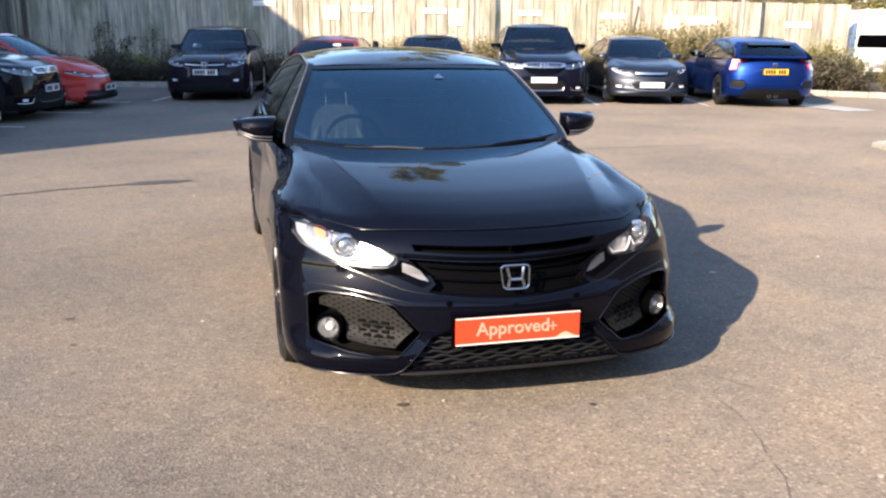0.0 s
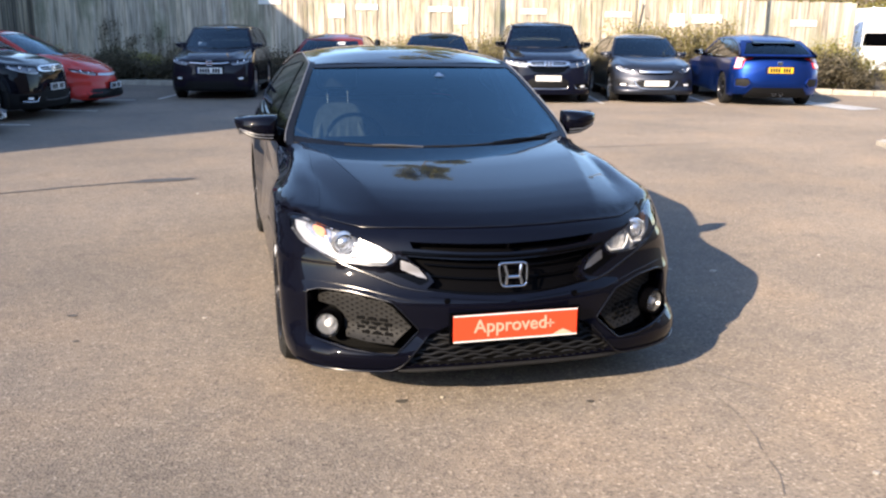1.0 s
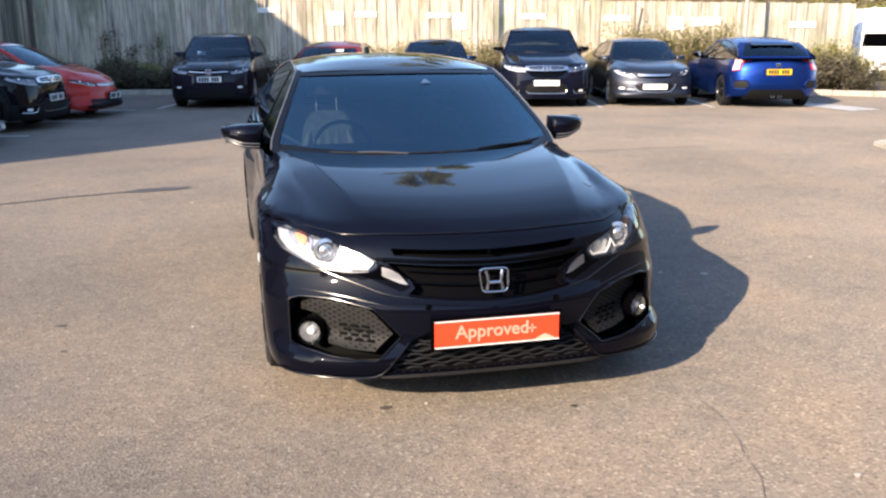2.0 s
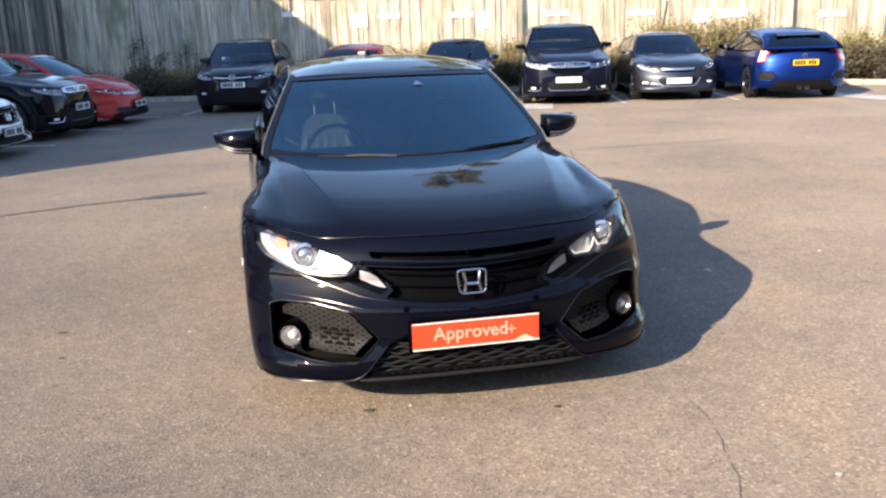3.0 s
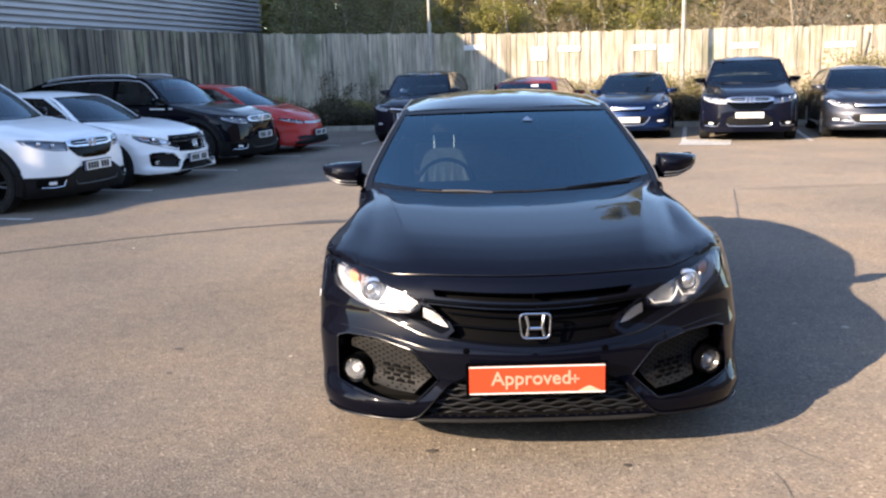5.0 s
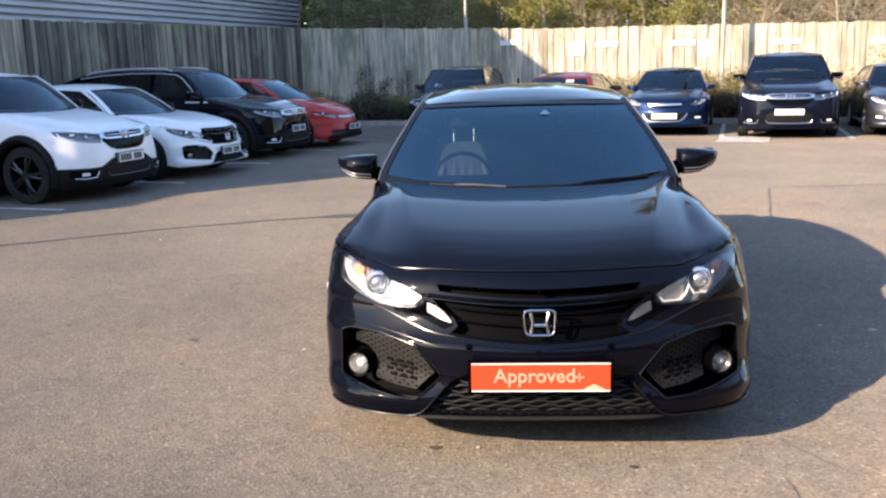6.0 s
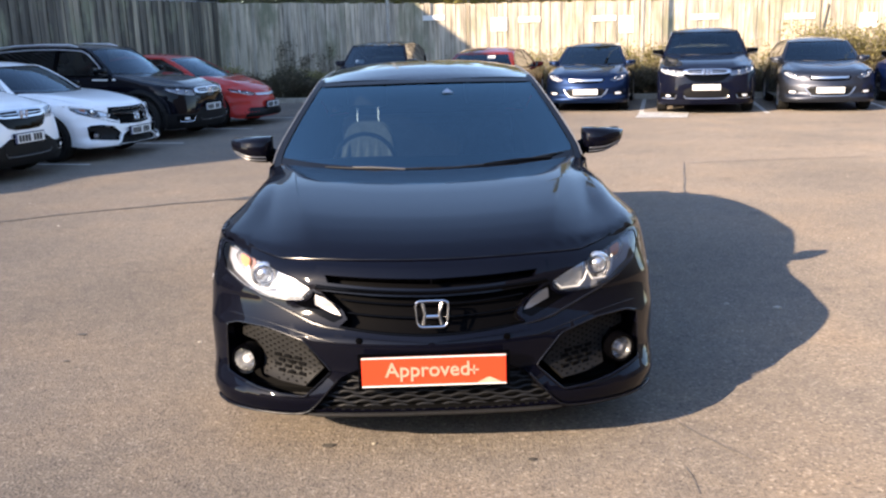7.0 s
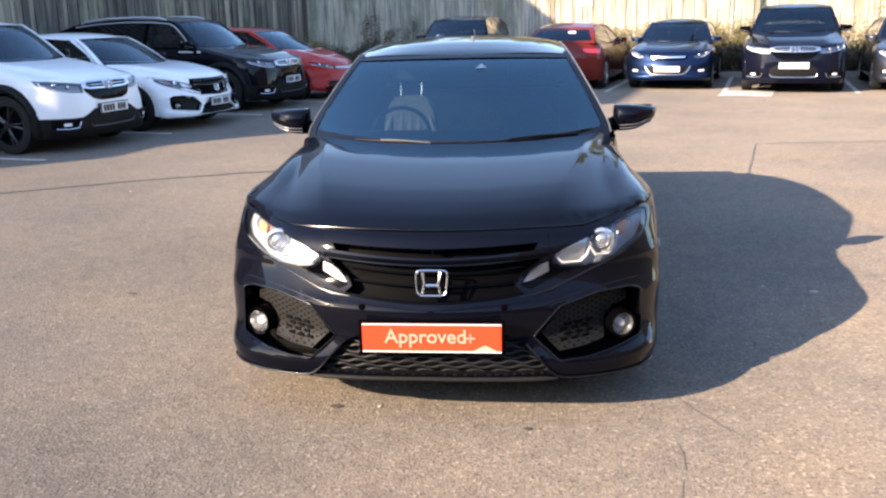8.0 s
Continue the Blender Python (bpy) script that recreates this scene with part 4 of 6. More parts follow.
def seat(parent, x, y, z0, z1, material, posts=True):
    bm = bmesh.new()
    box_into(bm, (x - 0.24, y - 0.42, z0), (x + 0.24, y + 0.08, z0 + 0.16), 0.05)
    part("seat_cushion", bm, material, parent, smooth=True)
    h = z1 - z0
    tip = Matrix.Translation((x, y, z0 + 0.08)) @ pose(0, 0, 0, -12)
    outline = rounded([(-0.17, 0.0), (-0.175, h - 0.24), (-0.155, h - 0.12), (-0.105, h - 0.035), (0.105, h - 0.035), (0.155, h - 0.12), (0.175, h - 0.24), (0.17, 0.0)], 0.05, 4)
    shell = part("seat_back", moved(moved(slab(outline, 0.10, 0.014), Matrix.Translation((0, -0.05, 0))), tip), material, parent, smooth=True)
    # side bolsters and stitched flutes across the back
    for sx in (-1, 1):
        pts = [(sx * 0.165, -0.06, 0.03), (sx * 0.18, -0.075, 0.16), (sx * 0.16, -0.055, h - 0.30), (sx * 0.12, -0.035, h - 0.16)]
        part("bolster", moved(tube(pts, [0.03, 0.04, 0.032, 0.015], 10), tip), material, shell, smooth=True)
    for dx in (-0.075, 0.0, 0.075):
        pts = [(dx * 0.8, 0.004, 0.04), (dx * 0.8, 0.004, h * 0.5), (dx * 0.7, 0.004, h - 0.10)]
        part("flute", moved(tube(pts, [0.058, 0.060, 0.054], 16), tip), material, shell, smooth=True)
    for dx in (-0.066, 0.066) if posts else ():
        bm = tube([(dx, 0, z1 - z0 - 0.06), (dx, 0, z1 - z0 + 0.07)], [0.006, 0.006], 8)
        part("headrest_post", moved(bm, tip), CHROME, parent, smooth=True)
    bm = box((-0.13, -0.055, z1 - z0 + 0.055), (0.13, 0.045, z1 - z0 + 0.23), 0.045)
    part("headrest", moved(bm, tip), SEAT, parent, smooth=True)


def road_wheel(parent, sign, x, y, r, rim_mat):
    m = Matrix.Translation((x, y, r)) @ pose(0, 0, 0, 0, 0, 0 if sign > 0 else 180)
    rr = r * 0.70
    bm = lathe([(-0.20, rr), (-0.205, r * 0.86), (-0.19, r * 0.975), (-0.15, r), (-0.06, r), (-0.02, r * 0.975), (-0.004, r * 0.88), (-0.012, rr)], 36)
    wheel = part("wheel", moved(bm, m), RUBBER, parent, "black rubber tyre on an alloy rim", smooth=True)
    bm = lathe([(-0.19, rr * 0.985), (-0.10, rr * 0.9), (-0.03, rr * 0.93), (-0.008, rr), (-0.008, rr * 0.955), (-0.035, rr * 0.90), (-0.1, rr * 0.87), (-0.19, rr * 0.93)], 36)
    part("rim", moved(bm, m), rim_mat, wheel, smooth=True)
    bm = bmesh.new()
    for k in range(5):
        for d in (-0.16, 0.16):
            a = k * math.tau / 5 + d
            b = k * math.tau / 5 + d * 0.55
            tube_into(bm, [(-0.02, 0.2 * rr * math.cos(b), 0.2 * rr * math.sin(b)), (-0.012, 0.6 * rr * math.cos(a * 0.6 + b * 0.4), 0.6 * rr * math.sin(a * 0.6 + b * 0.4)), (-0.025, 0.95 * rr * math.cos(a), 0.95 * rr * math.sin(a))], [0.022, 0.017, 0.014], 6)
    tube_into(bm, [(-0.045, 0, 0), (-0.006, 0, 0)], [0.07, 0.055], 16)
    part("spokes", moved(bm, m), rim_mat, wheel, smooth=True)
    bm = lathe([(-0.12, 0.0), (-0.12, rr * 0.85)], 24)
    part("brake_disc", moved(bm, m), DARK, wheel)


HATCH_CABIN = dict(
    belt=0.80, lean=0.215, cowl_y=1.2, ws_top=1.335, bw_top=1.29, bw_bow=0.12, win_end=4.05, tail_end=4.3,
    door=(1.48, 2.55, 3.42),
    ws_mid=curve((0.9, 1.17), (0.93, 1.225), (1.1, 1.525), (1.27, 1.845), (1.335, 2.0), (1.36, 2.1)),
    ws_edge=curve((0.9, 1.45), (0.93, 1.5), (1.1, 1.72), (1.27, 1.98), (1.335, 2.12), (1.36, 2.2)),
    bw_mid=curve((0.95, 4.42), (1.02, 4.34), (1.15, 4.17), (1.29, 3.9)),
    rail=curve((1.9, 1.29), (2.12, 1.322), (2.4, 1.35), (2.8, 1.368), (3.2, 1.345), (3.6, 1.28), (3.95, 1.19), (4.3, 1.03)),
    crown=curve((1.95, 1.318), (2.0, 1.335), (2.12, 1.364), (2.35, 1.400), (2.75, 1.42), (3.2, 1.407), (3.6, 1.355), (3.95, 1.27)))


def lattice(name, poly, car, at, out, material, parent, pitch_x, pitch_z, size, off, depth=0.018):
    """Honeycomb cells raised on a recessed backing, joined into one part."""
    bm = bmesh.new()
    lo, hi = np.min(poly, 0), np.max(poly, 0)
    j = 0
    z = lo[1]
    while z < hi[1]:
        x = lo[0] + (pitch_x / 2 if j % 2 else 0)
        while x < hi[0]:
            cell = [(x - size * 1.0, z), (x - size * 0.55, z + size * 0.5), (x + size * 0.55, z + size * 0.5), (x + size, z), (x + size * 0.55, z - size * 0.5), (x - size * 0.55, z - size * 0.5)]
            if all(inside(poly, cell)):
                o = Vector(out)
                a = [bm.verts.new(at(*q) + o * off) for q in cell]
                b = [bm.verts.new(at(x + (q[0] - x) * 1.12, z + (q[1] - z) * 1.12) + o * (off - depth)) for q in cell]
                bm.faces.new(a)
                for i in range(6):
                    bm.faces.new((a[i], b[i], b[(i + 1) % 6], a[(i + 1) % 6]))
            x += pitch_x
        z += pitch_z
        j += 1
    bmesh.ops.recalc_face_normals(bm, faces=bm.faces)
    return tagged(part(name, bm, material, parent), kind="stuff")


def hatch_front(car, detail=True):
    """The five-door hatchback's face: lamps, grille, fog pockets, intake. Outlines are for the x > 0 half."""
    f = car.fine
    lamp = rounded([(0.455, 0.655), (0.515, 0.683), (0.59, 0.707), (0.66, 0.729), (0.74, 0.750), (0.80, 0.760), (0.840, 0.756), (0.844, 0.715), (0.815, 0.676), (0.72, 0.636), (0.64, 0.612), (0.55, 0.606), (0.487, 0.612), (0.456, 0.63)], 0.010)
    wing = rounded([(0.447, 0.648), (0.40, 0.632), (0.345, 0.592), (0.328, 0.558), (0.365, 0.54), (0.45, 0.572), (0.52, 0.599), (0.474, 0.607), (0.448, 0.626)], 0.006)
    slot = [(0.395, 0.704), (0.2, 0.698), (0, 0.694), (-0.2, 0.698), (-0.395, 0.704), (-0.385, 0.679), (-0.2, 0.667), (0, 0.662), (0.2, 0.667), (0.385, 0.679)]
    grille = [(0.415, 0.650), (0.2, 0.638), (0, 0.634), (-0.2, 0.638), (-0.415, 0.650), (-0.375, 0.615), (-0.33, 0.585), (-0.312, 0.555), (-0.342, 0.53), (-0.2, 0.516), (0, 0.511), (0.2, 0.516), (0.342, 0.53), (0.312, 0.555), (0.33, 0.585), (0.375, 0.615)]
    pocket = rounded([(0.805, 0.490), (0.755, 0.507), (0.63, 0.507), (0.48, 0.477), (0.378, 0.367), (0.478, 0.278), (0.58, 0.284), (0.70, 0.299), (0.805, 0.316)], 0.013)
    intake = [(0.338, 0.352), (0.27, 0.385), (-0.27, 0.385), (-0.338, 0.352), (-0.452, 0.228), (-0.2, 0.220), (0.2, 0.220), (0.452, 0.228)]
    edge = [(0, 0.755), (0.2, 0.755), (0.4, 0.754), (0.52, 0.750), (0.575, 0.7485), (0.65, 0.7585), (0.72, 0.768)]
    wing_holes = [wing, mirrored(wing)]
    car.shell([slot, grille, pocket, mirrored(pocket), intake] + wing_holes, edge, lamp, tail_holes=car.tail_holes)
    root = car.root
    out = Vector((0, -1, 0.15))
    # upper slot and grille
    hollow = panel("grille_slot", slot, car.front, out, GRILLE_BLACK, root, step=f, rim=0, off=-0.06)
    recess("slot_wall", slot, car.front, out, 0.06, GRILLE_BLACK, hollow)
    g = panel("grille", grille, car.front, out, GRILLE_BLACK, root, step=f, rim=0, off=-0.05, label="black grille")
    recess("grille_wall", grille, car.front, out, 0.05, GRILLE_BLACK, g)
    for zz, rr in ((0.556, 0.0045), (0.60, 0.004)):
        pts = [car.front(x, zz + 0.02 * (x / 0.4) ** 2) + Vector((0, 0.03, 0)) for x in [-0.34 + 0.068 * k for k in range(11)]]
        part("grille_bar", tube(pts, [rr] * len(pts), 8), GLOSS_BLACK, g, smooth=True)
    pts = [car.front(x, 0.648 + 0.06 * abs(x) ** 1.6) + Vector((0, -0.004, 0)) for x in [-0.43 + 0.043 * k for k in range(21)]]
    part("grille_wing", tube(pts, [0.008] * 21, 10), GLOSS_BLACK, root, smooth=True)
    pts = [car.front(x, 0.509 + 0.02 * (x / 0.34) ** 2) + Vector((0, -0.002, 0)) for x in [-0.34 + 0.034 * k for k in range(21)]]
    part("grille_lower_bar", tube(pts, [0.006] * 21, 8), GLOSS_BLACK, root, smooth=True)
    side = (0.44, 0.655) if detail else (0.475, 0.655)
    surround = [side, (0.43, 0.735), (0, 0.728), (-0.43, 0.735), (-side[0], 0.655), (-0.345, 0.592), (-0.33, 0.56), (-0.36, 0.50), (0, 0.485), (0.36, 0.50), (0.33, 0.56), (0.345, 0.592)]
    grow_out = lambda p, cz, k: [(a * k, cz + (b - cz) * (1 + (k - 1) * 8)) for a, b in p]
    panel("grille_surround", surround, car.front, out, car.paint if detail else GLOSS_BLACK, root, holes=[grow_out(slot, 0.683, 1.004), grow_out(grille, 0.585, 1.004)], step=f, rim=0.006, off=0.0025)
    # thin lip along the bonnet's front edge, and the slot's divider
    line = [(-a, b) for a, b in edge[::-1]] + edge[1:]
    pts = [car.front(a, b) + Vector((0, -0.002, 0.0015)) for p, q in zip(line, line[1:]) for a, b in [(p[0] + (q[0] - p[0]) * k / 3, p[1] + (q[1] - p[1]) * k / 3) for k in range(3)]]
    part("bonnet_lip", tube(pts, [0.0020] * len(pts), 8), PAINT_EDGE if detail else car.paint, root, smooth=True)
    if detail:
        for sign in (-1, 1):
            pts = [car.top(sign * (0.49 + 0.185 * (y - 0.47)), y) for y in [0.60 + 0.05 * k for k in range(14)]]
            part("bonnet_crease", tube(pts, [0.0004, 0.0012] + [0.0020] * 10 + [0.0012, 0.0004], 8), car.paint, root, smooth=True)
    c = car.front(0.0, 0.685)
    part("slot_divider", moved(box((-0.004, 0, -0.011), (0.004, 0.04, 0.011), 0.001), Matrix.Translation(c)), GLOSS_BLACK, root)
    # badge: chrome frame with two uprights and a bar
    c = car.front(0.0, 0.583)
    m = Matrix.Translation((c.x, c.y - 0.028, c.z)) @ pose(0, 0, 0, -14)
    bm = bmesh.new()
    ringpts = [Vector((x, 0, z)) for x, z in rounded([(-0.061, 0.048), (0.061, 0.048), (0.053, -0.046), (-0.053, -0.046)], 0.022, 5)]
    tube_into(bm, ringpts + ringpts[:2], [0.0045] * (len(ringpts) + 2), 8, False)
    badge = part("badge", moved(bm, m), CHROME, root, "chrome framed badge", smooth=True)
    bm = bmesh.new()
    for sx in (-1, 1):
        tube_into(bm, [(sx * 0.035, 0, 0.04), (sx * 0.026, -0.004, 0.0), (sx * 0.034, 0, -0.038)], [0.008, 0.0065, 0.008], 8)
    tube_into(bm, [(-0.026, 0, -0.008), (0.026, 0, -0.008)], [0.0075, 0.0075], 8)
    part("badge_bars", moved(bm, m), CHROME, badge, smooth=True)
    # head lamps
    for sign in (-1, 1):
        fl = lambda p: [(sign * a, b) for a, b in p]
        bowl = panel("headlamp", fl(lamp), car.front, out, LAMP_DARK if detail else GREY_METAL, root, step=0.03, rim=0, off=-0.036, label="clear headlamp with projector and amber indicator")
        inner = rounded([(0.465, 0.652), (0.53, 0.692), (0.60, 0.710), (0.575, 0.618), (0.49, 0.617)], 0.01)
        panel("reflector", fl(inner), car.front, out, LAMP_BOWL, bowl, step=0.02, rim=0.02, off=-0.02)
        outer = rounded([(0.70, 0.738), (0.78, 0.764), (0.805, 0.735), (0.77, 0.695), (0.72, 0.675)], 0.012)
        panel("indicator_bowl", fl(outer), car.front, out, LAMP_BOWL, bowl, step=0.02, rim=0.02, off=-0.03)
        p = car.front(sign * 0.645, 0.682)
        bm = bmesh.new()
        bmesh.ops.create_uvsphere(bm, u_segments=18, v_segments=12, radius=0.036)
        part("projector", moved(bm, Matrix.Translation(p + Vector((0, 0.036, 0)))), PROJECTOR, bowl, smooth=True)
        bm = lathe([(0.0, 0.052), (-0.012, 0.049), (-0.015, 0.04), (0.0, 0.037)], 24, "y")
        part("projector_ring", moved(bm, Matrix.Translation(p + Vector((0, 0.022, 0)))), LAMP_BOWL, bowl, smooth=True)
        amber = rounded([(0.718, 0.739), (0.758, 0.750), (0.768, 0.735), (0.757, 0.710), (0.728, 0.703)], 0.012)
        panel("indicator", fl(amber), car.front, out, AMBER, bowl, step=0.02, rim=0.01, off=-0.018)
        drl = [(0.466, 0.645), (0.49, 0.622), (0.56, 0.618), (0.585, 0.64), (0.598, 0.668), (0.62, 0.636), (0.67, 0.632), (0.70, 0.655), (0.712, 0.705)]
        pts = [car.front(sign * a, b) + Vector((0, 0.014, 0)) for a, b in drl]
        part("light_strip", tube(pts, [0.0045] * len(pts), 8), LAMP_WHITE, bowl, smooth=True)
        panel("lens", fl(lamp), car.front, out, LENS, bowl, step=0.03, rim=0.004, off=-0.003).visible_shadow = False
        panel("lamp_wing", fl(wing), car.front, out, GLOSS_BLACK, root, step=0.02, rim=0.01, off=-0.006)
        panel("wing_reflector", fl(rounded([(0.436, 0.634), (0.40, 0.624), (0.37, 0.606), (0.338, 0.566), (0.37, 0.572), (0.438, 0.598)], 0.003)), car.front, out, WING_SILVER if detail else GLOSS_BLACK, root, step=0.02, rim=0.002, off=-0.003)
        # crease from the lamp down to the grille's foot
        pts = [car.front(sign * a, b) + Vector((0, -0.001, 0)) for a, b in ((0.83, 0.68), (0.79, 0.662), (0.73, 0.634), (0.645, 0.603), (0.548, 0.570), (0.446, 0.535), (0.39, 0.524), (0.32, 0.519))]
        part("bumper_crease", tube(pts, [0.0015, 0.003, 0.004, 0.0045, 0.005, 0.006, 0.005, 0.002], 8), PAINT_EDGE, root, smooth=True)
        # fold of the bumper just over the fog pocket
        if detail:
            pts = [car.front(sign * a, b) + Vector((0, 0.0005, 0)) for a, b in ((0.80, 0.530), (0.764, 0.531), (0.69, 0.528), (0.619, 0.521), (0.55, 0.511), (0.48, 0.498), (0.42, 0.487), (0.364, 0.478))]
            part("bumper_fold", tube(pts, [0.001, 0.002, 0.0026, 0.003, 0.003, 0.0026, 0.002, 0.001], 8), PAINT_EDGE, root, smooth=True)
        flank = car.left if sign < 0 else car.right
        panel("side_marker", [(0.585, 0.596), (0.612, 0.620), (0.652, 0.586), (0.625, 0.562)], flank, (sign, -0.2, 0.1), LAMP_WHITE, root, step=0.05, rim=0.003, off=0.004, label="small pale side marker")
        # fog pocket
        back = panel("fog_pocket", fl(pocket), car.front, out, MATT_BLACK, root, step=0.04, rim=0, off=-0.13, label="black fog lamp pocket with honeycomb mesh")
        recess("pocket_wall", fl(pocket), car.front, out, 0.13, GLOSS_BLACK, back)
        mesh_area = [(0.752, 0.486), (0.64, 0.490), (0.515, 0.472), (0.475, 0.448), (0.408, 0.374), (0.482, 0.303), (0.58, 0.306), (0.655, 0.315), (0.657, 0.395), (0.69, 0.425), (0.752, 0.432)]
        turned = lambda a, b: car.front(a, b) + Vector((0, 0.014 + 0.20 * (abs(a) - 0.41), 0))
        panel("mesh_plate", fl(mesh_area), turned, out, LATTICE, back, step=0.03, rim=0.01)
        if detail:
            lattice("honeycomb", fl(mesh_area), car, turned, (0, -1, 0.1), DARK, back, 0.036, 0.0105, 0.0048, 0.004, 0.004)
        frame_pts = [car.front(sign * a, b) + Vector((0, -0.003, 0)) for a, b in pocket]
        bm = tube_into(bmesh.new(), frame_pts + frame_pts[:2], [0.0036] * (len(frame_pts) + 2), 8, False)
        bmesh.ops.recalc_face_normals(bm, faces=bm.faces)
        part("pocket_frame", bm, PAINT_EDGE, back, smooth=True)
        if detail:
            for k in range(4):
                for j in range(3):
                    a, b = 0.497 + j * 0.042 + (0.016 if k % 2 else 0), 0.338 + k * 0.018
                    bm = box((-0.017, 0, -0.006), (0.017, 0.012, 0.006), 0.002)
                    q = turned(sign * a, b) + Vector((0, -0.006, 0))
                    part("mesh_slot", moved(bm, Matrix.Translation(q) @ pose(0, 0, 0, 0, 0, sign * 36)), DARK, back)
        fp = car.front(sign * 0.732, 0.364) + Vector((0, -0.012, 0))
        mm = Matrix.Translation(fp) @ pose(0, 0, 0, 0, 0, sign * 22)
        fog = part("fog_lamp", moved(lathe([(0.06, 0.058), (0.01, 0.058), (0.0, 0.054), (0.004, 0.045), (0.05, 0.043)], 28, "y"), mm), GLOSS_BLACK, back, "round clear fog lamp", smooth=True)
        part("fog_bowl", moved(lathe([(0.006, 0.044), (0.03, 0.036), (0.045, 0.018), (0.045, 0.0)], 24, "y"), mm), FOG_BOWL, fog, smooth=True)
        part("fog_bulb", moved(lathe([(0.012, 0.0), (0.016, 0.014), (0.045, 0.016)], 14, "y"), mm), LAMP_WHITE, fog, smooth=True)
        part("fog_lens", moved(lathe([(0.0, 0.0), (0.001, 0.025), (0.006, 0.044)], 24, "y"), mm), LENS, fog, smooth=True).visible_shadow = False
        pts = [car.front(sign * a, b) + Vector((0, -0.006, 0)) for a, b in ((0.81, 0.316), (0.745, 0.306), (0.66, 0.293), (0.57, 0.283), (0.49, 0.277))]
        part("pocket_trim", tube(pts, [0.004, 0.006, 0.006, 0.005, 0.003], 8), car.paint, back, smooth=True)
        # blade round the lower corner
        bpts = [(0.352, 0.345), (0.395, 0.298), (0.435, 0.252), (0.462, 0.225), (0.49, 0.212), (0.53, 0.207), (0.60, 0.206), (0.68, 0.206), (0.75, 0.206), (0.80, 0.206), (0.835, 0.207), (0.855, 0.209)]
        pts = [car.front(sign * a, b) + Vector((0, -0.008, 0)) for a, b in bpts]
        part("corner_blade", tube(pts, [0.0035] * 3 + [0.0045] * 8 + [0.003], 8), PAINT_EDGE, root, smooth=True)
    # parking sensors let into the bumper
    if detail:
        for x, z in ((-0.27, 0.488), (0.27, 0.488)):
            q, side = car.front(x, z), car.front(x + 0.01, z) - car.front(x - 0.01, z)
            disc = lathe([(0.004, 0.0125), (-0.002, 0.0125), (-0.003, 0.0105), (-0.003, 0.0)], 16, "y")
            part("parking_sensor", moved(disc, Matrix.Translation(q) @ pose(0, 0, 0, 0, 0, math.degrees(math.atan2(side.y, side.x)))), GLOSS_BLACK, root, "small round black parking sensor", smooth=True)
    # lower intake with stepped slats
    low = panel("lower_intake", intake, car.front, out, MATT_BLACK, root, step=0.05, rim=0, off=-0.055, label="dark lower intake with stepped mesh")
    recess("intake_wall", intake, car.front, out, 0.055, MATT_BLACK, low)
    for j in range(8):
        z = 0.232 + j * 0.0185
        half = 0.44 - (z - 0.228) * 0.9
        pts = []
        n = int(half * 2 / 0.024)
        for k in range(n + 1):
            x = -half + 2 * half * k / n
            pts.append(car.front(x, z + (0.0042 if (k + 2 * j) % 4 < 2 else -0.0042)) + Vector((0, 0.030, 0)))
        part("intake_slat", tube(pts, [0.0048] * len(pts), 6), SLAT, low, smooth=True)
    pts = [car.front(x, 0.209) + Vector((0, -0.008, 0)) for x in [-0.47 + 0.047 * k for k in range(21)]]
    part("front_lip", tube(pts, [0.004] + [0.009] * 19 + [0.004], 8), LATTICE, root, "grey-black lower lip", smooth=True)


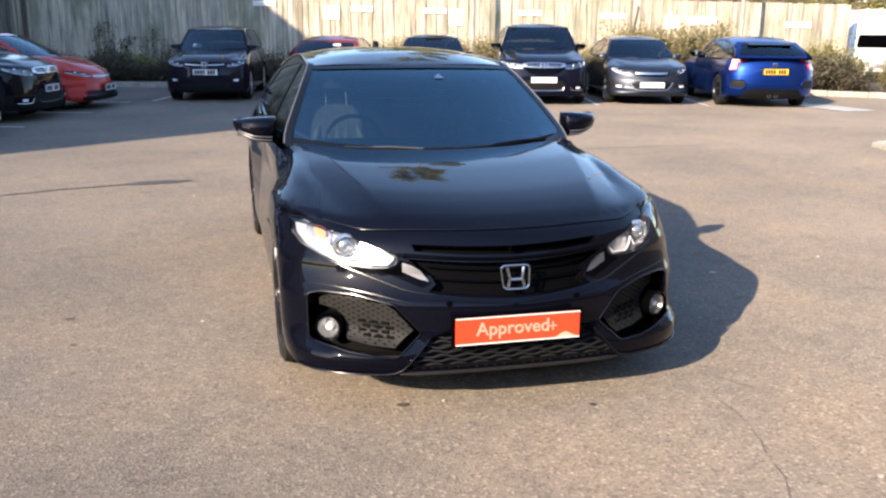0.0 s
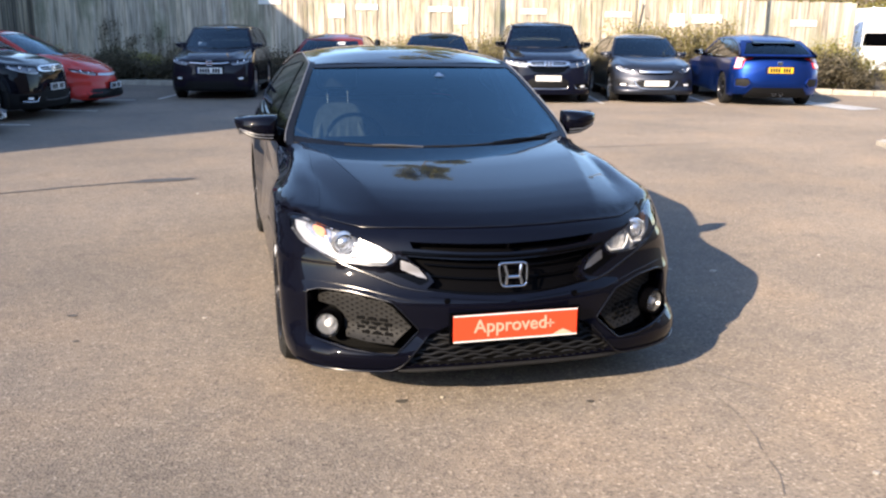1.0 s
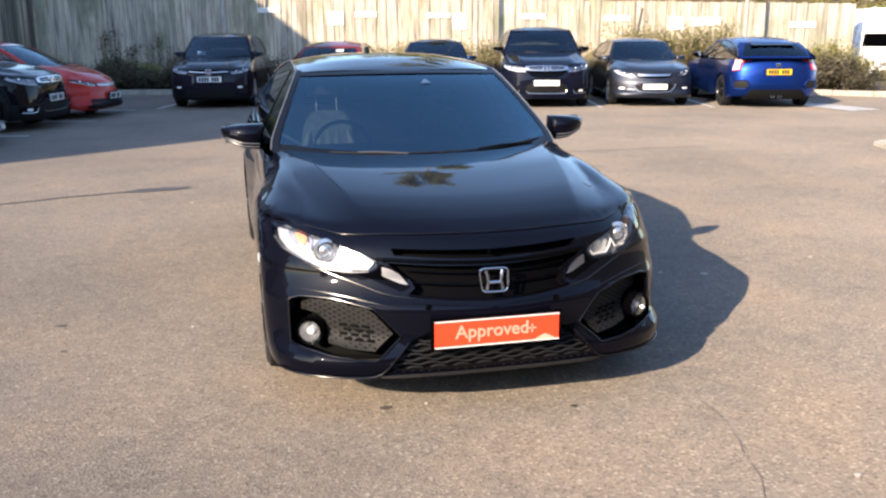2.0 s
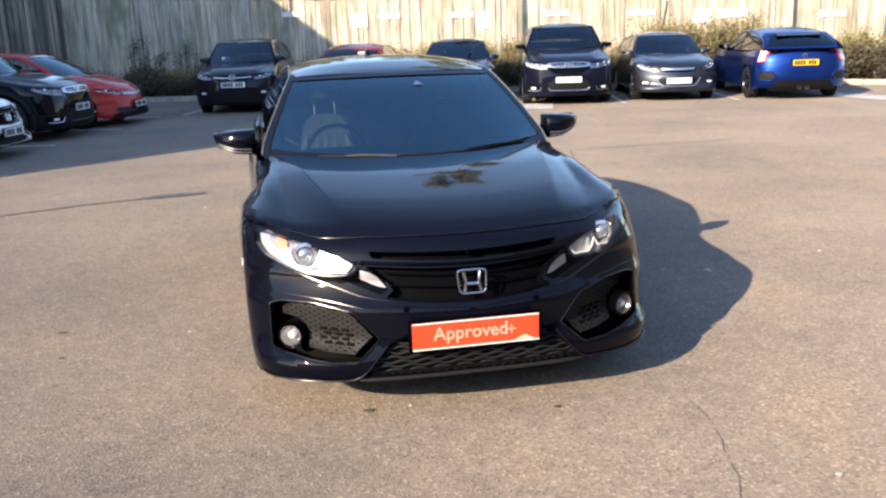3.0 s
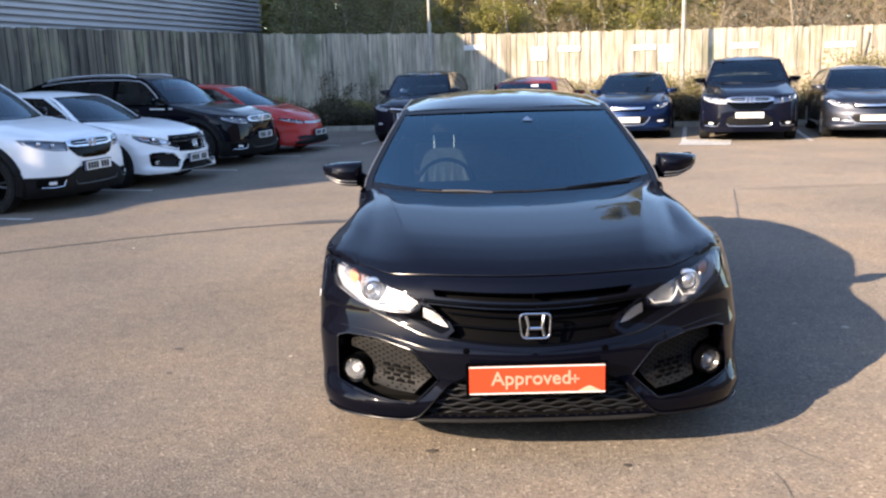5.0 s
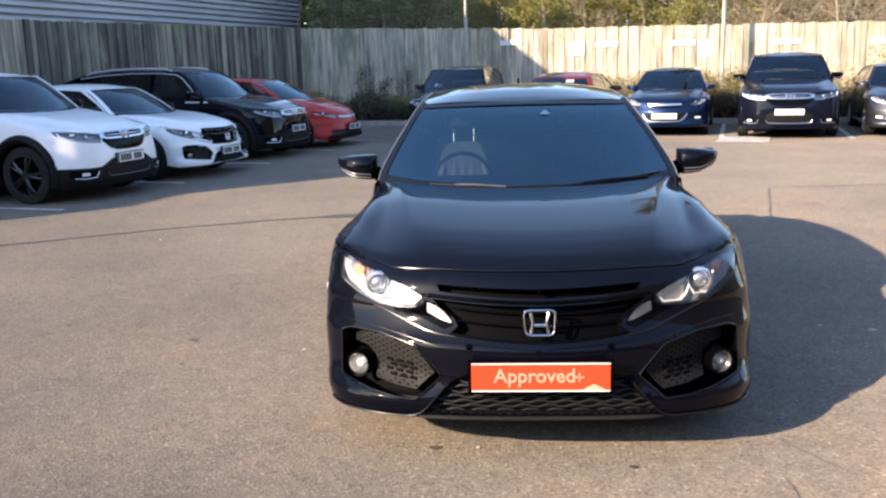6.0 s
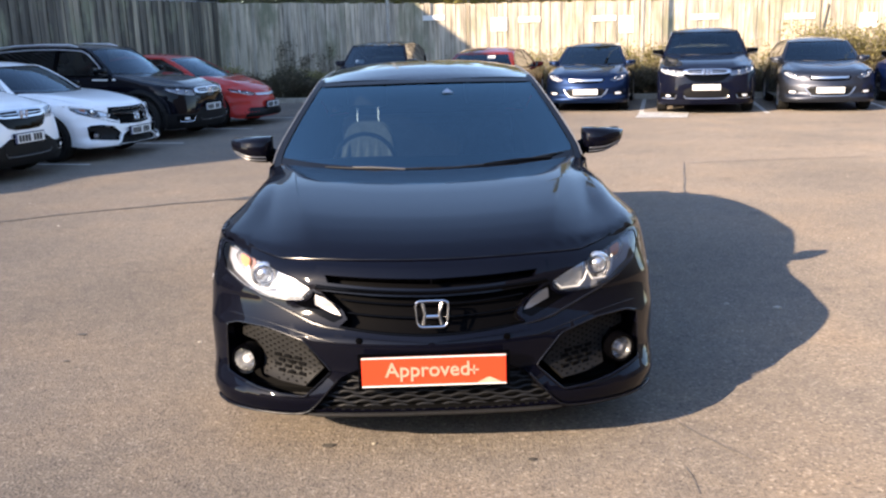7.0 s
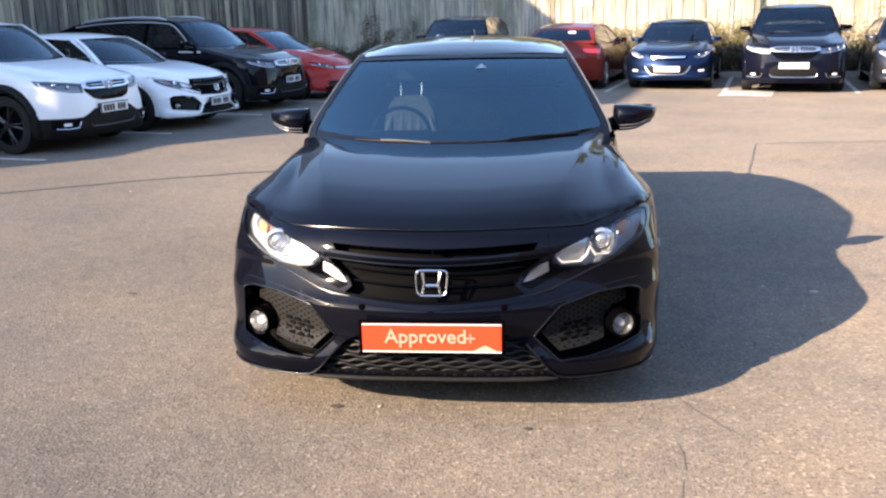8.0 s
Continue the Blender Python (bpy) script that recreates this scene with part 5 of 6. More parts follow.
def hatch_tail(car):
    """Tail lamps, spoiler, false vents and exhausts."""
    root = car.root
    out = (0, 1, 0.1)
    for sign in (-1, 1):
        fl = lambda p: [(sign * a, b) for a, b in p]
        lamp = rounded([(0.762, 0.972), (0.62, 0.985), (0.50, 0.955), (0.66, 0.90), (0.71, 0.76), (0.838, 0.74), (0.80, 0.87)], 0.02)
        panel("tail_lamp", fl(lamp), car.rear, out, RED_LENS, root, step=0.05, rim=0.02, off=0.02, label="red tail lamp with bright strip")
        panel("tail_lamp_strip", fl([(0.758, 0.966), (0.60, 0.976), (0.64, 0.928), (0.70, 0.90), (0.728, 0.775), (0.830, 0.757), (0.793, 0.87)]), car.rear, out, TAIL_PALE, root, step=0.05, rim=0.004, off=0.024)
        vent = rounded([(0.82, 0.56), (0.60, 0.57), (0.54, 0.47), (0.62, 0.38), (0.82, 0.40)], 0.02)
        panel("rear_vent", fl(vent), car.rear, out, LATTICE, root, step=0.06, rim=0.01, off=0.012)
        pts = [car.rear(sign * a, b) + Vector((0, 0.02, 0)) for a, b in vent]
        part("vent_frame", tube(pts + pts[:1], [0.014] * (len(pts) + 1), 6), car.paint, root, smooth=True)
        bm = lathe([(-0.12, 0.038), (0.0, 0.04), (0.0, 0.03), (-0.1, 0.028)], 20, "y")
        c = car.rear(0.0, 0.25)
        part("exhaust", moved(bm, Matrix.Translation((sign * 0.07, c.y + 0.02, c.z))), CHROME, root, smooth=True)
    panel("rear_diffuser", [(-0.66, 0.19), (0.66, 0.19), (0.50, 0.385), (-0.50, 0.385)], car.rear, out, MATT_BLACK, root, step=0.08, rim=0.01, off=0.01)
    bm = slab(rounded([(-0.72, -0.012), (0.72, -0.012), (0.70, 0.018), (-0.70, 0.018)], 0.01), 0.22)
    p = car.put(0, 4.27, 0.985)
    part("tail_spoiler", moved(bm, Matrix.Translation(p)), GLOSS_BLACK, root)
    bm = slab(rounded([(-0.44, -0.007), (0.44, -0.007), (0.42, 0.010), (-0.42, 0.010)], 0.006), 0.20)
    p = car.put(0, 3.85, 1.285)
    part("roof_spoiler", moved(bm, Matrix.Translation(p) @ pose(0, 0, 0, -12)), GLOSS_BLACK, root)
    c = car.rear(0, 0.86)
    bm = box((-0.05, 0, -0.04), (0.05, 0.012, 0.04), 0.01)
    part("badge", moved(bm, Matrix.Translation((0, c.y, c.z))), CHROME, root)


def wipers(car):
    """Two wipers parked on the foot of the glass: a blade, and an arm from its pivot."""
    n = 10
    for x0, x1, rise in ((-0.50, 0.08, 0.004), (0.04, 0.71, 0.016)):
        at = lambda x, k, lift: car.glass(x / 0.78, 0.937 + 0.016 * (abs(x) / 0.7) ** 2 + rise * k) + Vector((0, -lift * 0.5, lift))
        blade = tube([at(x0 + (x1 - x0) * k / n, k / n, 0.008) for k in range(n + 1)], [0.003] + [0.0045] * (n - 1) + [0.002], 6)
        wiper = part("wiper", blade, SLAT, car.root, smooth=True)
        mid, foot = (-0.27, -0.11) if x0 < 0 else (0.42, 0.62)
        arm = [at(x0 + (mid - x0) * 0.6, 0.3, 0.013), at(mid, 0.5, 0.015), at(foot, 0.2, 0.008)]
        part("wiper_arm", tube(arm, [0.003, 0.0045, 0.006], 8), GREY_METAL if x0 < 0 else MATT_BLACK, wiper, smooth=True)
    pts = [car.put(x, car.cabin["cowl_y"] + 0.015 + 0.30 * (abs(x) / 0.76) ** 2.2, 0.928 + 0.01 * (abs(x) / 0.76) ** 2) for x in [-0.76 + 0.076 * k for k in range(21)]]
    part("cowl_trim", tube(pts, [0.016] * 21, 6), MATT_BLACK, car.root, smooth=True)


def hatchback(name, label, group, paint_mat, m, hero=False, fine=0.07, rear=False):
    car = Car(name, label, group, paint_mat, fine=fine)
    car.tail_holes = ()
    hatch_front(car, detail=hero)
    car.glasshouse()
    car.insides(full=hero)
    car.mirrors(cover=None if hero else GLOSS_BLACK)
    car.wheels(ALLOY_DARK)
    wipers(car)
    hatch_tail(car)
    if hero:
        holder, pm = car.plate(z=0.388, material=PLATE_RED, bars=False, y=0.02)
        face = pm @ pose(0, -0.0075, 0.004, 90, 0, 0)
        letters("Approved", 0.076, PRINT_CREAM, holder, face @ Matrix.Translation((-0.022, 0, 0)))
        bm = box((0.128, -0.0085, -0.003), (0.162, -0.0062, 0.003))
        box_into(bm, (0.142, -0.0085, -0.017), (0.148, -0.0062, 0.017))
        part("plus_mark", moved(bm, pm), PRINT_CREAM, holder)
        arc = [(0.155, -0.05), (0.185, -0.034), (0.20, -0.028), (0.215, -0.034), (0.245, -0.05)]
        bm = slab(arc, 0.002)
        part("roof_emblem", moved(bm, pm @ Matrix.Translation((0, -0.0085, 0))), PRINT_PALE, holder)
        for z in (-0.0535, 0.0535):
            bm = box((-0.26, -0.0085, z - 0.0025), (0.26, -0.0062, z + 0.0025))
            part("plate_edge", moved(bm, pm), PLATE_WHITE, holder)
        p = car.roof(0.0, 3.25)
        bm = slab([(-0.012, 0.0), (0.012, 0.0), (0.004, 0.055), (-0.004, 0.055)], 0.15)
        part("aerial_fin", moved(bm, Matrix.Translation(p + Vector((0, -0.05, -0.01)))), car.paint, car.root)
        # camera housing at the top of the windscreen
        p = car.glass(0.115 / 0.62, 1.272)
        bm = slab([(-0.03, -0.018), (0.03, -0.018), (0.005, 0.018), (-0.005, 0.018)], 0.004)
        part("sensor_cover", moved(bm, Matrix.Translation(p + Vector((0, -0.004, 0.006))) @ pose(0, 0, 0, -58)), SATIN, car.root)
    elif rear:
        car.plate(rear=True, z=0.73, material=PLATE_YELLOW)
        car.plate(z=0.388)
    else:
        car.plate(z=0.388)
    car.root.matrix_world = m
    return car


def plain_face(car, lamp, edge, centre=(), sided=(), tubes=()):
    """Lamps, grille and trim of a parked car. Outlines in the shape's measure; sided ones are for x > 0 and mirrored."""
    car.shell([], edge, lamp)
    out = (0, -1, 0.15)
    root = car.root
    for sign in (-1, 1):
        fl = lambda p: [(sign * a, b) for a, b in p]
        bowl = panel("headlamp", fl(lamp), car.front, out, LAMP_DARK, root, step=0.06, rim=0, off=-0.04, label="clear headlamp")
        c = (sum(a for a, _ in lamp) / len(lamp), sum(b for _, b in lamp) / len(lamp))
        for dx in (-0.07, 0.06):
            bm = bmesh.new()
            bmesh.ops.create_uvsphere(bm, u_segments=12, v_segments=8, radius=0.03)
            part("projector", moved(bm, Matrix.Translation(car.front(sign * (c[0] + dx), c[1] + dx * 0.2) + Vector((0, 0.03, 0)))), LAMP_BOWL, bowl, smooth=True)
        # light strip a little inside the lower edge
        lo = sorted((p for p in lamp if p[1] < c[1] + 0.3 * (p[0] - c[0])), key=lambda p: p[0])
        pts = [car.front(sign * (a + (c[0] - a) * 0.12), b + (c[1] - b) * 0.22) + Vector((0, 0.012, 0)) for a, b in lo]
        if len(pts) > 2:
            part("light_strip", tube(pts, [0.008] * len(pts), 6), LAMP_WHITE, bowl, smooth=True)
        panel("lens", fl(lamp), car.front, out, LENS, bowl, step=0.06, rim=0.004, off=-0.002)
        for name, poly, material, off in sided:
            panel(name, fl(poly), car.front, out, material, root, step=0.07, rim=0.012, off=off)
        for name, pts, r, material in tubes:
            if min(a for a, _ in pts) > 0.01:
                p = [car.front(sign * a, b) + Vector((0, -0.01, 0)) for a, b in pts]
                part(name, tube(p, [r] * len(p), 8), material, root, smooth=True)
    for name, poly, material, off in centre:
        full = list(poly) + [(-a, b) for a, b in poly[::-1] if a > 1e-6]
        panel(name, full, car.front, out, material, root, step=0.07, rim=0.012, off=off)
    for name, pts, r, material in tubes:
        if min(a for a, _ in pts) <= 0.01:
            half = [car.front(a, b) + Vector((0, -0.012, 0)) for a, b in pts]
            p = [Vector((-q.x, q.y, q.z)) for q in half[::-1]][:-1] + half
            part(name, tube(p, [r] * len(p), 8), material, root, smooth=True)


def small_badge(car, z):
    c = car.front(0, z)
    bm = bmesh.new()
    pts = [Vector((x, 0, zz)) for x, zz in rounded([(-0.062, 0.048), (0.062, 0.048), (0.054, -0.046), (-0.054, -0.046)], 0.022, 3)]
    tube_into(bm, pts + pts[:2], [0.009] * (len(pts) + 2), 6, False)
    for sx in (-1, 1):
        tube_into(bm, [(sx * 0.034, 0, 0.04), (sx * 0.027, 0, 0.0), (sx * 0.034, 0, -0.038)], [0.011, 0.01, 0.011], 6)
    tube_into(bm, [(-0.027, 0, -0.004), (0.027, 0, -0.004)], [0.009, 0.009], 6)
    part("badge", moved(bm, Matrix.Translation((0, c.y - 0.03, c.z))), CHROME, car.root, "chrome framed badge", smooth=True)


SUV = Shape(4.5,
            nose=curve((0.13, 0.11), (0.22, 0.045), (0.4, 0.03), (0.5, 0.037), (0.58, 0.05), (0.68, 0.085), (0.745, 0.14), (0.775, 0.22), (0.81, 0.42), (0.86, 0.72), (0.91, 1.02), (0.935, 1.17), (0.97, 1.4), (1.1, 2.4)),
            wide=HATCH.wide, depth=curve((0.13, 0.46), (0.5, 0.54), (0.75, 0.58), (0.85, 0.5), (1.0, 0.38)),
            power=curve((0.13, 2.6), (0.6, 2.6), (0.76, 3.0), (0.9, 3.8)), tail=HATCH.tail, rear_depth=flat(0.35), rear_power=2.8)
SUV_CABIN = dict(lean=0.17, cowl_y=1.14, ws_top=1.34, bw_top=1.33, bw_bow=0.1, win_end=4.2, tail_end=4.38, door=(1.42, 2.5, 3.4),
                 ws_mid=curve((0.9, 1.1), (0.93, 1.16), (1.1, 1.42), (1.27, 1.68), (1.34, 1.83), (1.36, 1.9)),
                 ws_edge=curve((0.9, 1.36), (0.93, 1.4), (1.1, 1.6), (1.27, 1.83), (1.34, 1.95), (1.36, 2.0)),
                 bw_mid=curve((0.95, 4.46), (1.1, 4.38), (1.25, 4.24), (1.33, 4.1)),
                 rail=curve((1.7, 1.29), (1.95, 1.33), (2.4, 1.365), (3.0, 1.372), (3.6, 1.35), (4.1, 1.30), (4.4, 1.22)),
                 crown=curve((1.75, 1.32), (1.83, 1.34), (2.2, 1.395), (2.8, 1.42), (3.5, 1.405), (4.1, 1.335)))


def suv(name, label, group, paint_mat, m, rails=False, cladding=True, blank=False):
    car = Car(name, label, group, paint_mat, SUV, (1.03, 1.02, 1.165), 0.08, (0.88, 3.58), 0.36, SUV_CABIN)
    car.arch_rise = 1.24
    lamp = rounded([(0.40, 0.716), (0.58, 0.740), (0.76, 0.762), (0.842, 0.770), (0.845, 0.715), (0.74, 0.664), (0.58, 0.632), (0.42, 0.624)], 0.01)
    edge = [(0, 0.755), (0.3, 0.757), (0.5, 0.764), (0.62, 0.775), (0.72, 0.79)]
    plain_face(car, lamp, edge,
               centre=[("grille", [(0, 0.69), (0.39, 0.70), (0.40, 0.64), (0.30, 0.56), (0.20, 0.535), (0, 0.53)], GLOSS_BLACK, 0.004),
                       ("grille_wing", [(0, 0.735), (0.30, 0.735), (0.42, 0.718), (0.42, 0.672), (0.30, 0.655), (0, 0.65)], SATIN, 0.014),
                       ("lower_cladding", [(0, 0.452), (0.31, 0.452), (0.42, 0.40), (0.48, 0.375), (0.60, 0.37), (0.858, 0.38), (0.858, 0.168), (0, 0.168)], MATT_BLACK if cladding else paint_mat, 0.008),
                       ("lower_intake", [(0, 0.445), (0.30, 0.445), (0.40, 0.395), (0.41, 0.29), (0, 0.275)], MATT_BLACK, 0.011)],
               sided=[("fog_well", rounded([(0.53, 0.352), (0.82, 0.355), (0.82, 0.275), (0.56, 0.272)], 0.012), DARK, 0.012),
                      ("fog_lamp", rounded([(0.64, 0.325), (0.72, 0.327), (0.72, 0.295), (0.64, 0.293)], 0.008), LAMP_WHITE, 0.018),
                      ("grille_slot", [(0.085, 0.718), (0.33, 0.714), (0.35, 0.70), (0.085, 0.698)], DARK, 0.018),
                      ("grille_slot", [(0.085, 0.685), (0.36, 0.69), (0.30, 0.672), (0.085, 0.668)], DARK, 0.018)],
               tubes=[("fog_trim", [(0.53, 0.33), (0.56, 0.268), (0.68, 0.262), (0.79, 0.272)], 0.010, CHROME),
                      ("lower_trim", [(0, 0.262), (0.2, 0.263), (0.37, 0.27), (0.40, 0.31)], 0.008, GREY_METAL if cladding else SATIN)])
    small_badge(car, 0.69)
    car.glasshouse()
    car.insides()
    car.mirrors((1.01, 1.56, 1.0), GLOSS_BLACK)
    car.wheels(ALLOY_DARK if cladding else ALLOY)
    wipers(car)
    car.plate(z=0.445, bars=not blank)
    root = car.root
    if cladding:
        for k in (0, 1):
            for at in (car.left, car.right):
                pts = [at(y, z) for y, z in car.arched(k)]
                part("arch_cladding", tube(pts, [0.056] * len(pts), 8), MATT_BLACK, root, smooth=True)
        y_arch = car.arched(0)[0][0]
        car.sides("corner_cladding", [(car.seam(0.2) - 0.02, 0.168), (car.seam(0.38) - 0.02, 0.38), (y_arch + 0.02, 0.38), (y_arch - 0.005, 0.30), (y_arch - 0.005, 0.168)], MATT_BLACK, off=0.008, rim=0.012)
        car.sides("sill_cladding", [(1.36, 0.17), (1.36, 0.33), (3.1, 0.33), (3.1, 0.17)], MATT_BLACK, off=0.01, rim=0.012)
    for sign in (-1, 1):
        pts = [car.roof(sign * 0.9, y) + Vector((0, 0, 0.03)) for y in (2.15, 2.3, 2.8, 3.4, 3.9, 4.0)]
        pts[0].z -= 0.03
        pts[-1].z -= 0.03
        if rails:
            part("roof_rail", tube(pts, [0.018] * 6, 8), SKY_PALE_TRIM, root, "silver roof rail", smooth=True)
            at, side = (car.left, -1) if sign < 0 else (car.right, 1)
            for a, b in ((1.30, 1.37), (1.45, 1.74)):
                panel("door_decal", [(a, 0.872), (b, 0.876), (b, 0.896), (a, 0.892)], at, (side, 0, 0.1), SIGN_WHITE, root, step=0.08, rim=0.002, off=0.004, label="pale worn decal bar")
        line = [(car.cabin["ws_edge"](z) + d, z) for z, d in ((0.945, 0.11), (1.1, 0.085), (1.25, 0.085))] + [(y, car.cabin["rail"](y) - 0.034) for y in (2.02, 2.4, 3.0, 3.6, 4.05)]
        at = car.window_l if sign < 0 else car.window_r
        part("window_trim", tube([at(*q) + Vector((sign * 0.006, 0, 0)) for q in line], [0.010] * len(line), 6), SKY_PALE_TRIM, root, smooth=True)
    panel("tail_lamps", [(-0.83, 0.9), (-0.6, 0.9), (-0.66, 0.75), (-0.83, 0.74)], car.rear, (0, 1, 0), RED_LENS, root, step=0.1, rim=0.01, off=0.01)
    root.matrix_world = m
    return car


def crossover(name, label, group, paint_mat, m):
    car = Car(name, label, group, paint_mat, SUV, (0.94, 0.955, 1.085), 0.08, (0.86, 3.47), 0.34, SUV_CABIN)
    lamp = rounded([(0.44, 0.70), (0.60, 0.735), (0.76, 0.765), (0.82, 0.77), (0.83, 0.72), (0.68, 0.672), (0.50, 0.655)], 0.012)
    edge = [(0, 0.75), (0.3, 0.753), (0.5, 0.764), (0.62, 0.778), (0.72, 0.79)]
    plain_face(car, lamp, edge,
               centre=[("grille", [(0, 0.735), (0.42, 0.72), (0.44, 0.68), (0.30, 0.655), (0, 0.65)], GLOSS_BLACK, 0.008),
                       ("plate_recess", [(0, 0.62), (0.32, 0.63), (0.30, 0.50), (0, 0.49)], GLOSS_BLACK, 0.003),
                       ("lower_grille", [(0, 0.36), (0.50, 0.36), (0.58, 0.24), (0, 0.24)], MATT_BLACK, 0.006),
                       ("lower_cladding", [(0, 0.23), (0.80, 0.25), (0.80, 0.185), (0, 0.185)], MATT_BLACK, 0.008)],
               sided=[("fog_surround", rounded([(0.56, 0.44), (0.80, 0.45), (0.80, 0.36), (0.58, 0.36)], 0.02), MATT_BLACK, 0.008),
                      ("fog_lamp", rounded([(0.60, 0.425), (0.70, 0.43), (0.70, 0.395), (0.61, 0.393)], 0.008), LAMP_WHITE, 0.016)],
               tubes=[("grille_trim", [(0, 0.685), (0.2, 0.688), (0.42, 0.70)], 0.013, CHROME)])
    small_badge(car, 0.69)
    car.glasshouse()
    car.insides()
    car.mirrors((1.0, 1.56, 1.0))
    car.wheels(ALLOY)
    wipers(car)
    car.plate(z=0.56)
    bm = box((-0.42, 0, 0), (-0.24, 0.004, 0.1), 0.0)
    part("paper_note", moved(bm, Matrix.Translation(car.glass(0, 0.97) + Vector((0, 0.1, 0.02))) @ pose(0, 0, 0, -40)), PLATE_WHITE, car.root)
    car.root.matrix_world = m
    return car


def hybrid(name, label, group, paint_mat, m):
    car = Car(name, label, group, paint_mat, HATCH, (0.943, 0.97, 0.98), 0.08, (0.88, 3.43), 0.30, dict(lean=0.2))
    lamp = rounded([(0.50, 0.668), (0.62, 0.725), (0.76, 0.775), (0.82, 0.788), (0.826, 0.735), (0.74, 0.672), (0.60, 0.632)], 0.015)
    edge = [(0, 0.752), (0.2, 0.752), (0.4, 0.755), (0.52, 0.762), (0.6, 0.772), (0.67, 0.785), (0.715, 0.796)]
    plain_face(car, lamp, edge,
               centre=[("grille", [(0, 0.675), (0.40, 0.685), (0.36, 0.615), (0.22, 0.60), (0, 0.597)], GLOSS_BLACK, 0.006),
                       ("nose_trim", [(0, 0.675), (0.36, 0.68), (0.34, 0.645), (0, 0.64)], SATIN, 0.012),
                       ("mouth", [(0, 0.47), (0.36, 0.50), (0.42, 0.44), (0.34, 0.335), (0, 0.325)], MATT_BLACK, 0.006)],
               sided=[("fog_surround", rounded([(0.58, 0.42), (0.78, 0.43), (0.78, 0.34), (0.60, 0.34)], 0.02), MATT_BLACK, 0.006),
                      ("fog_lamp", rounded([(0.62, 0.41), (0.74, 0.415), (0.74, 0.375), (0.63, 0.372)], 0.01), LAMP_WHITE, 0.012)],
               tubes=[("mouth_trim", [(0, 0.315), (0.2, 0.318), (0.34, 0.33), (0.42, 0.40), (0.47, 0.48)], 0.011, SATIN)])
    car.glasshouse()
    car.insides()
    car.mirrors((1.0, 1.62, 0.98))
    car.wheels(ALLOY)
    wipers(car)
    car.plate(z=0.43, bars=False, width=0.50)
    car.root.matrix_world = m
    return car


WEDGE = Shape(4.5,
              nose=curve((0.13, 0.13), (0.2, 0.07), (0.3, 0.04), (0.45, 0.05), (0.55, 0.08), (0.62, 0.12), (0.68, 0.17), (0.72, 0.24), (0.76, 0.36), (0.82, 0.57), (0.88, 0.79), (0.935, 1.0), (0.97, 1.2), (1.1, 2.2)),
              wide=HATCH.wide, depth=curve((0.13, 0.6), (0.6, 0.64), (0.75, 0.55), (0.9, 0.42), (1.0, 0.36)), power=HATCH.power,
              tail=HATCH.tail, rear_depth=flat(0.5), rear_power=2.6)
WEDGE_CABIN = dict(cowl_y=0.99, door=(1.42, 2.5, 3.42),
                   ws_mid=curve((0.9, 0.96), (0.93, 1.01), (1.1, 1.37), (1.27, 1.76), (1.335, 1.95), (1.36, 2.05)),
                   ws_edge=curve((0.9, 1.25), (0.93, 1.3), (1.1, 1.58), (1.27, 1.92), (1.335, 2.08), (1.36, 2.18)))


def wedge_hatch(name, label, group, paint_mat, m, rear=False, tall=1.0):
    car = Car(name, label, group, paint_mat, WEDGE, (0.98, 0.95, tall), 0.08, (0.88, 3.5), 0.325, WEDGE_CABIN)
    lamp = rounded([(0.40, 0.638), (0.55, 0.675), (0.74, 0.722), (0.82, 0.74), (0.828, 0.685), (0.70, 0.64), (0.55, 0.602), (0.42, 0.588)], 0.01)
    edge = [(0, 0.69), (0.2, 0.69), (0.4, 0.693), (0.52, 0.703), (0.62, 0.72), (0.70, 0.737)]
    plain_face(car, lamp, edge,
               centre=[("nose_band", [(0, 0.625), (0.39, 0.635), (0.40, 0.602), (0, 0.588)], LAMP_DARK, 0.006),
                       ("lower_intake", [(0, 0.36), (0.62, 0.36), (0.78, 0.30), (0.78, 0.19), (0, 0.19)], MATT_BLACK, 0.006)],
               tubes=[("nose_trim", [(0, 0.585), (0.2, 0.588), (0.40, 0.597)], 0.008, CHROME)])
    car.glasshouse()
    car.insides()
    car.mirrors((1.0, 1.55, 0.98))
    car.wheels(ALLOY)
    wipers(car)
    if rear:
        for sign in (-1, 1):
            panel("tail_lamp", [(sign * a, b) for a, b in ((0.83, 0.86), (0.5, 0.88), (0.55, 0.80), (0.83, 0.76))], car.rear, (0, 1, 0), RED_LENS, car.root, step=0.1, rim=0.01, off=0.01)
        car.plate(rear=True, z=0.6, material=PLATE_YELLOW)
        bm = box((0.06, 0, -0.03), (0.22, 0.004, 0.03))
        part("window_sticker", moved(bm, Matrix.Translation(car.back_glass(0.0, 1.21) + Vector((-0.35, 0.012, 0.0))) @ pose(0, 0, 0, 35)), SIGN_WHITE, car.root)
    car.plate(z=0.40)
    car.root.matrix_world = m
    return car


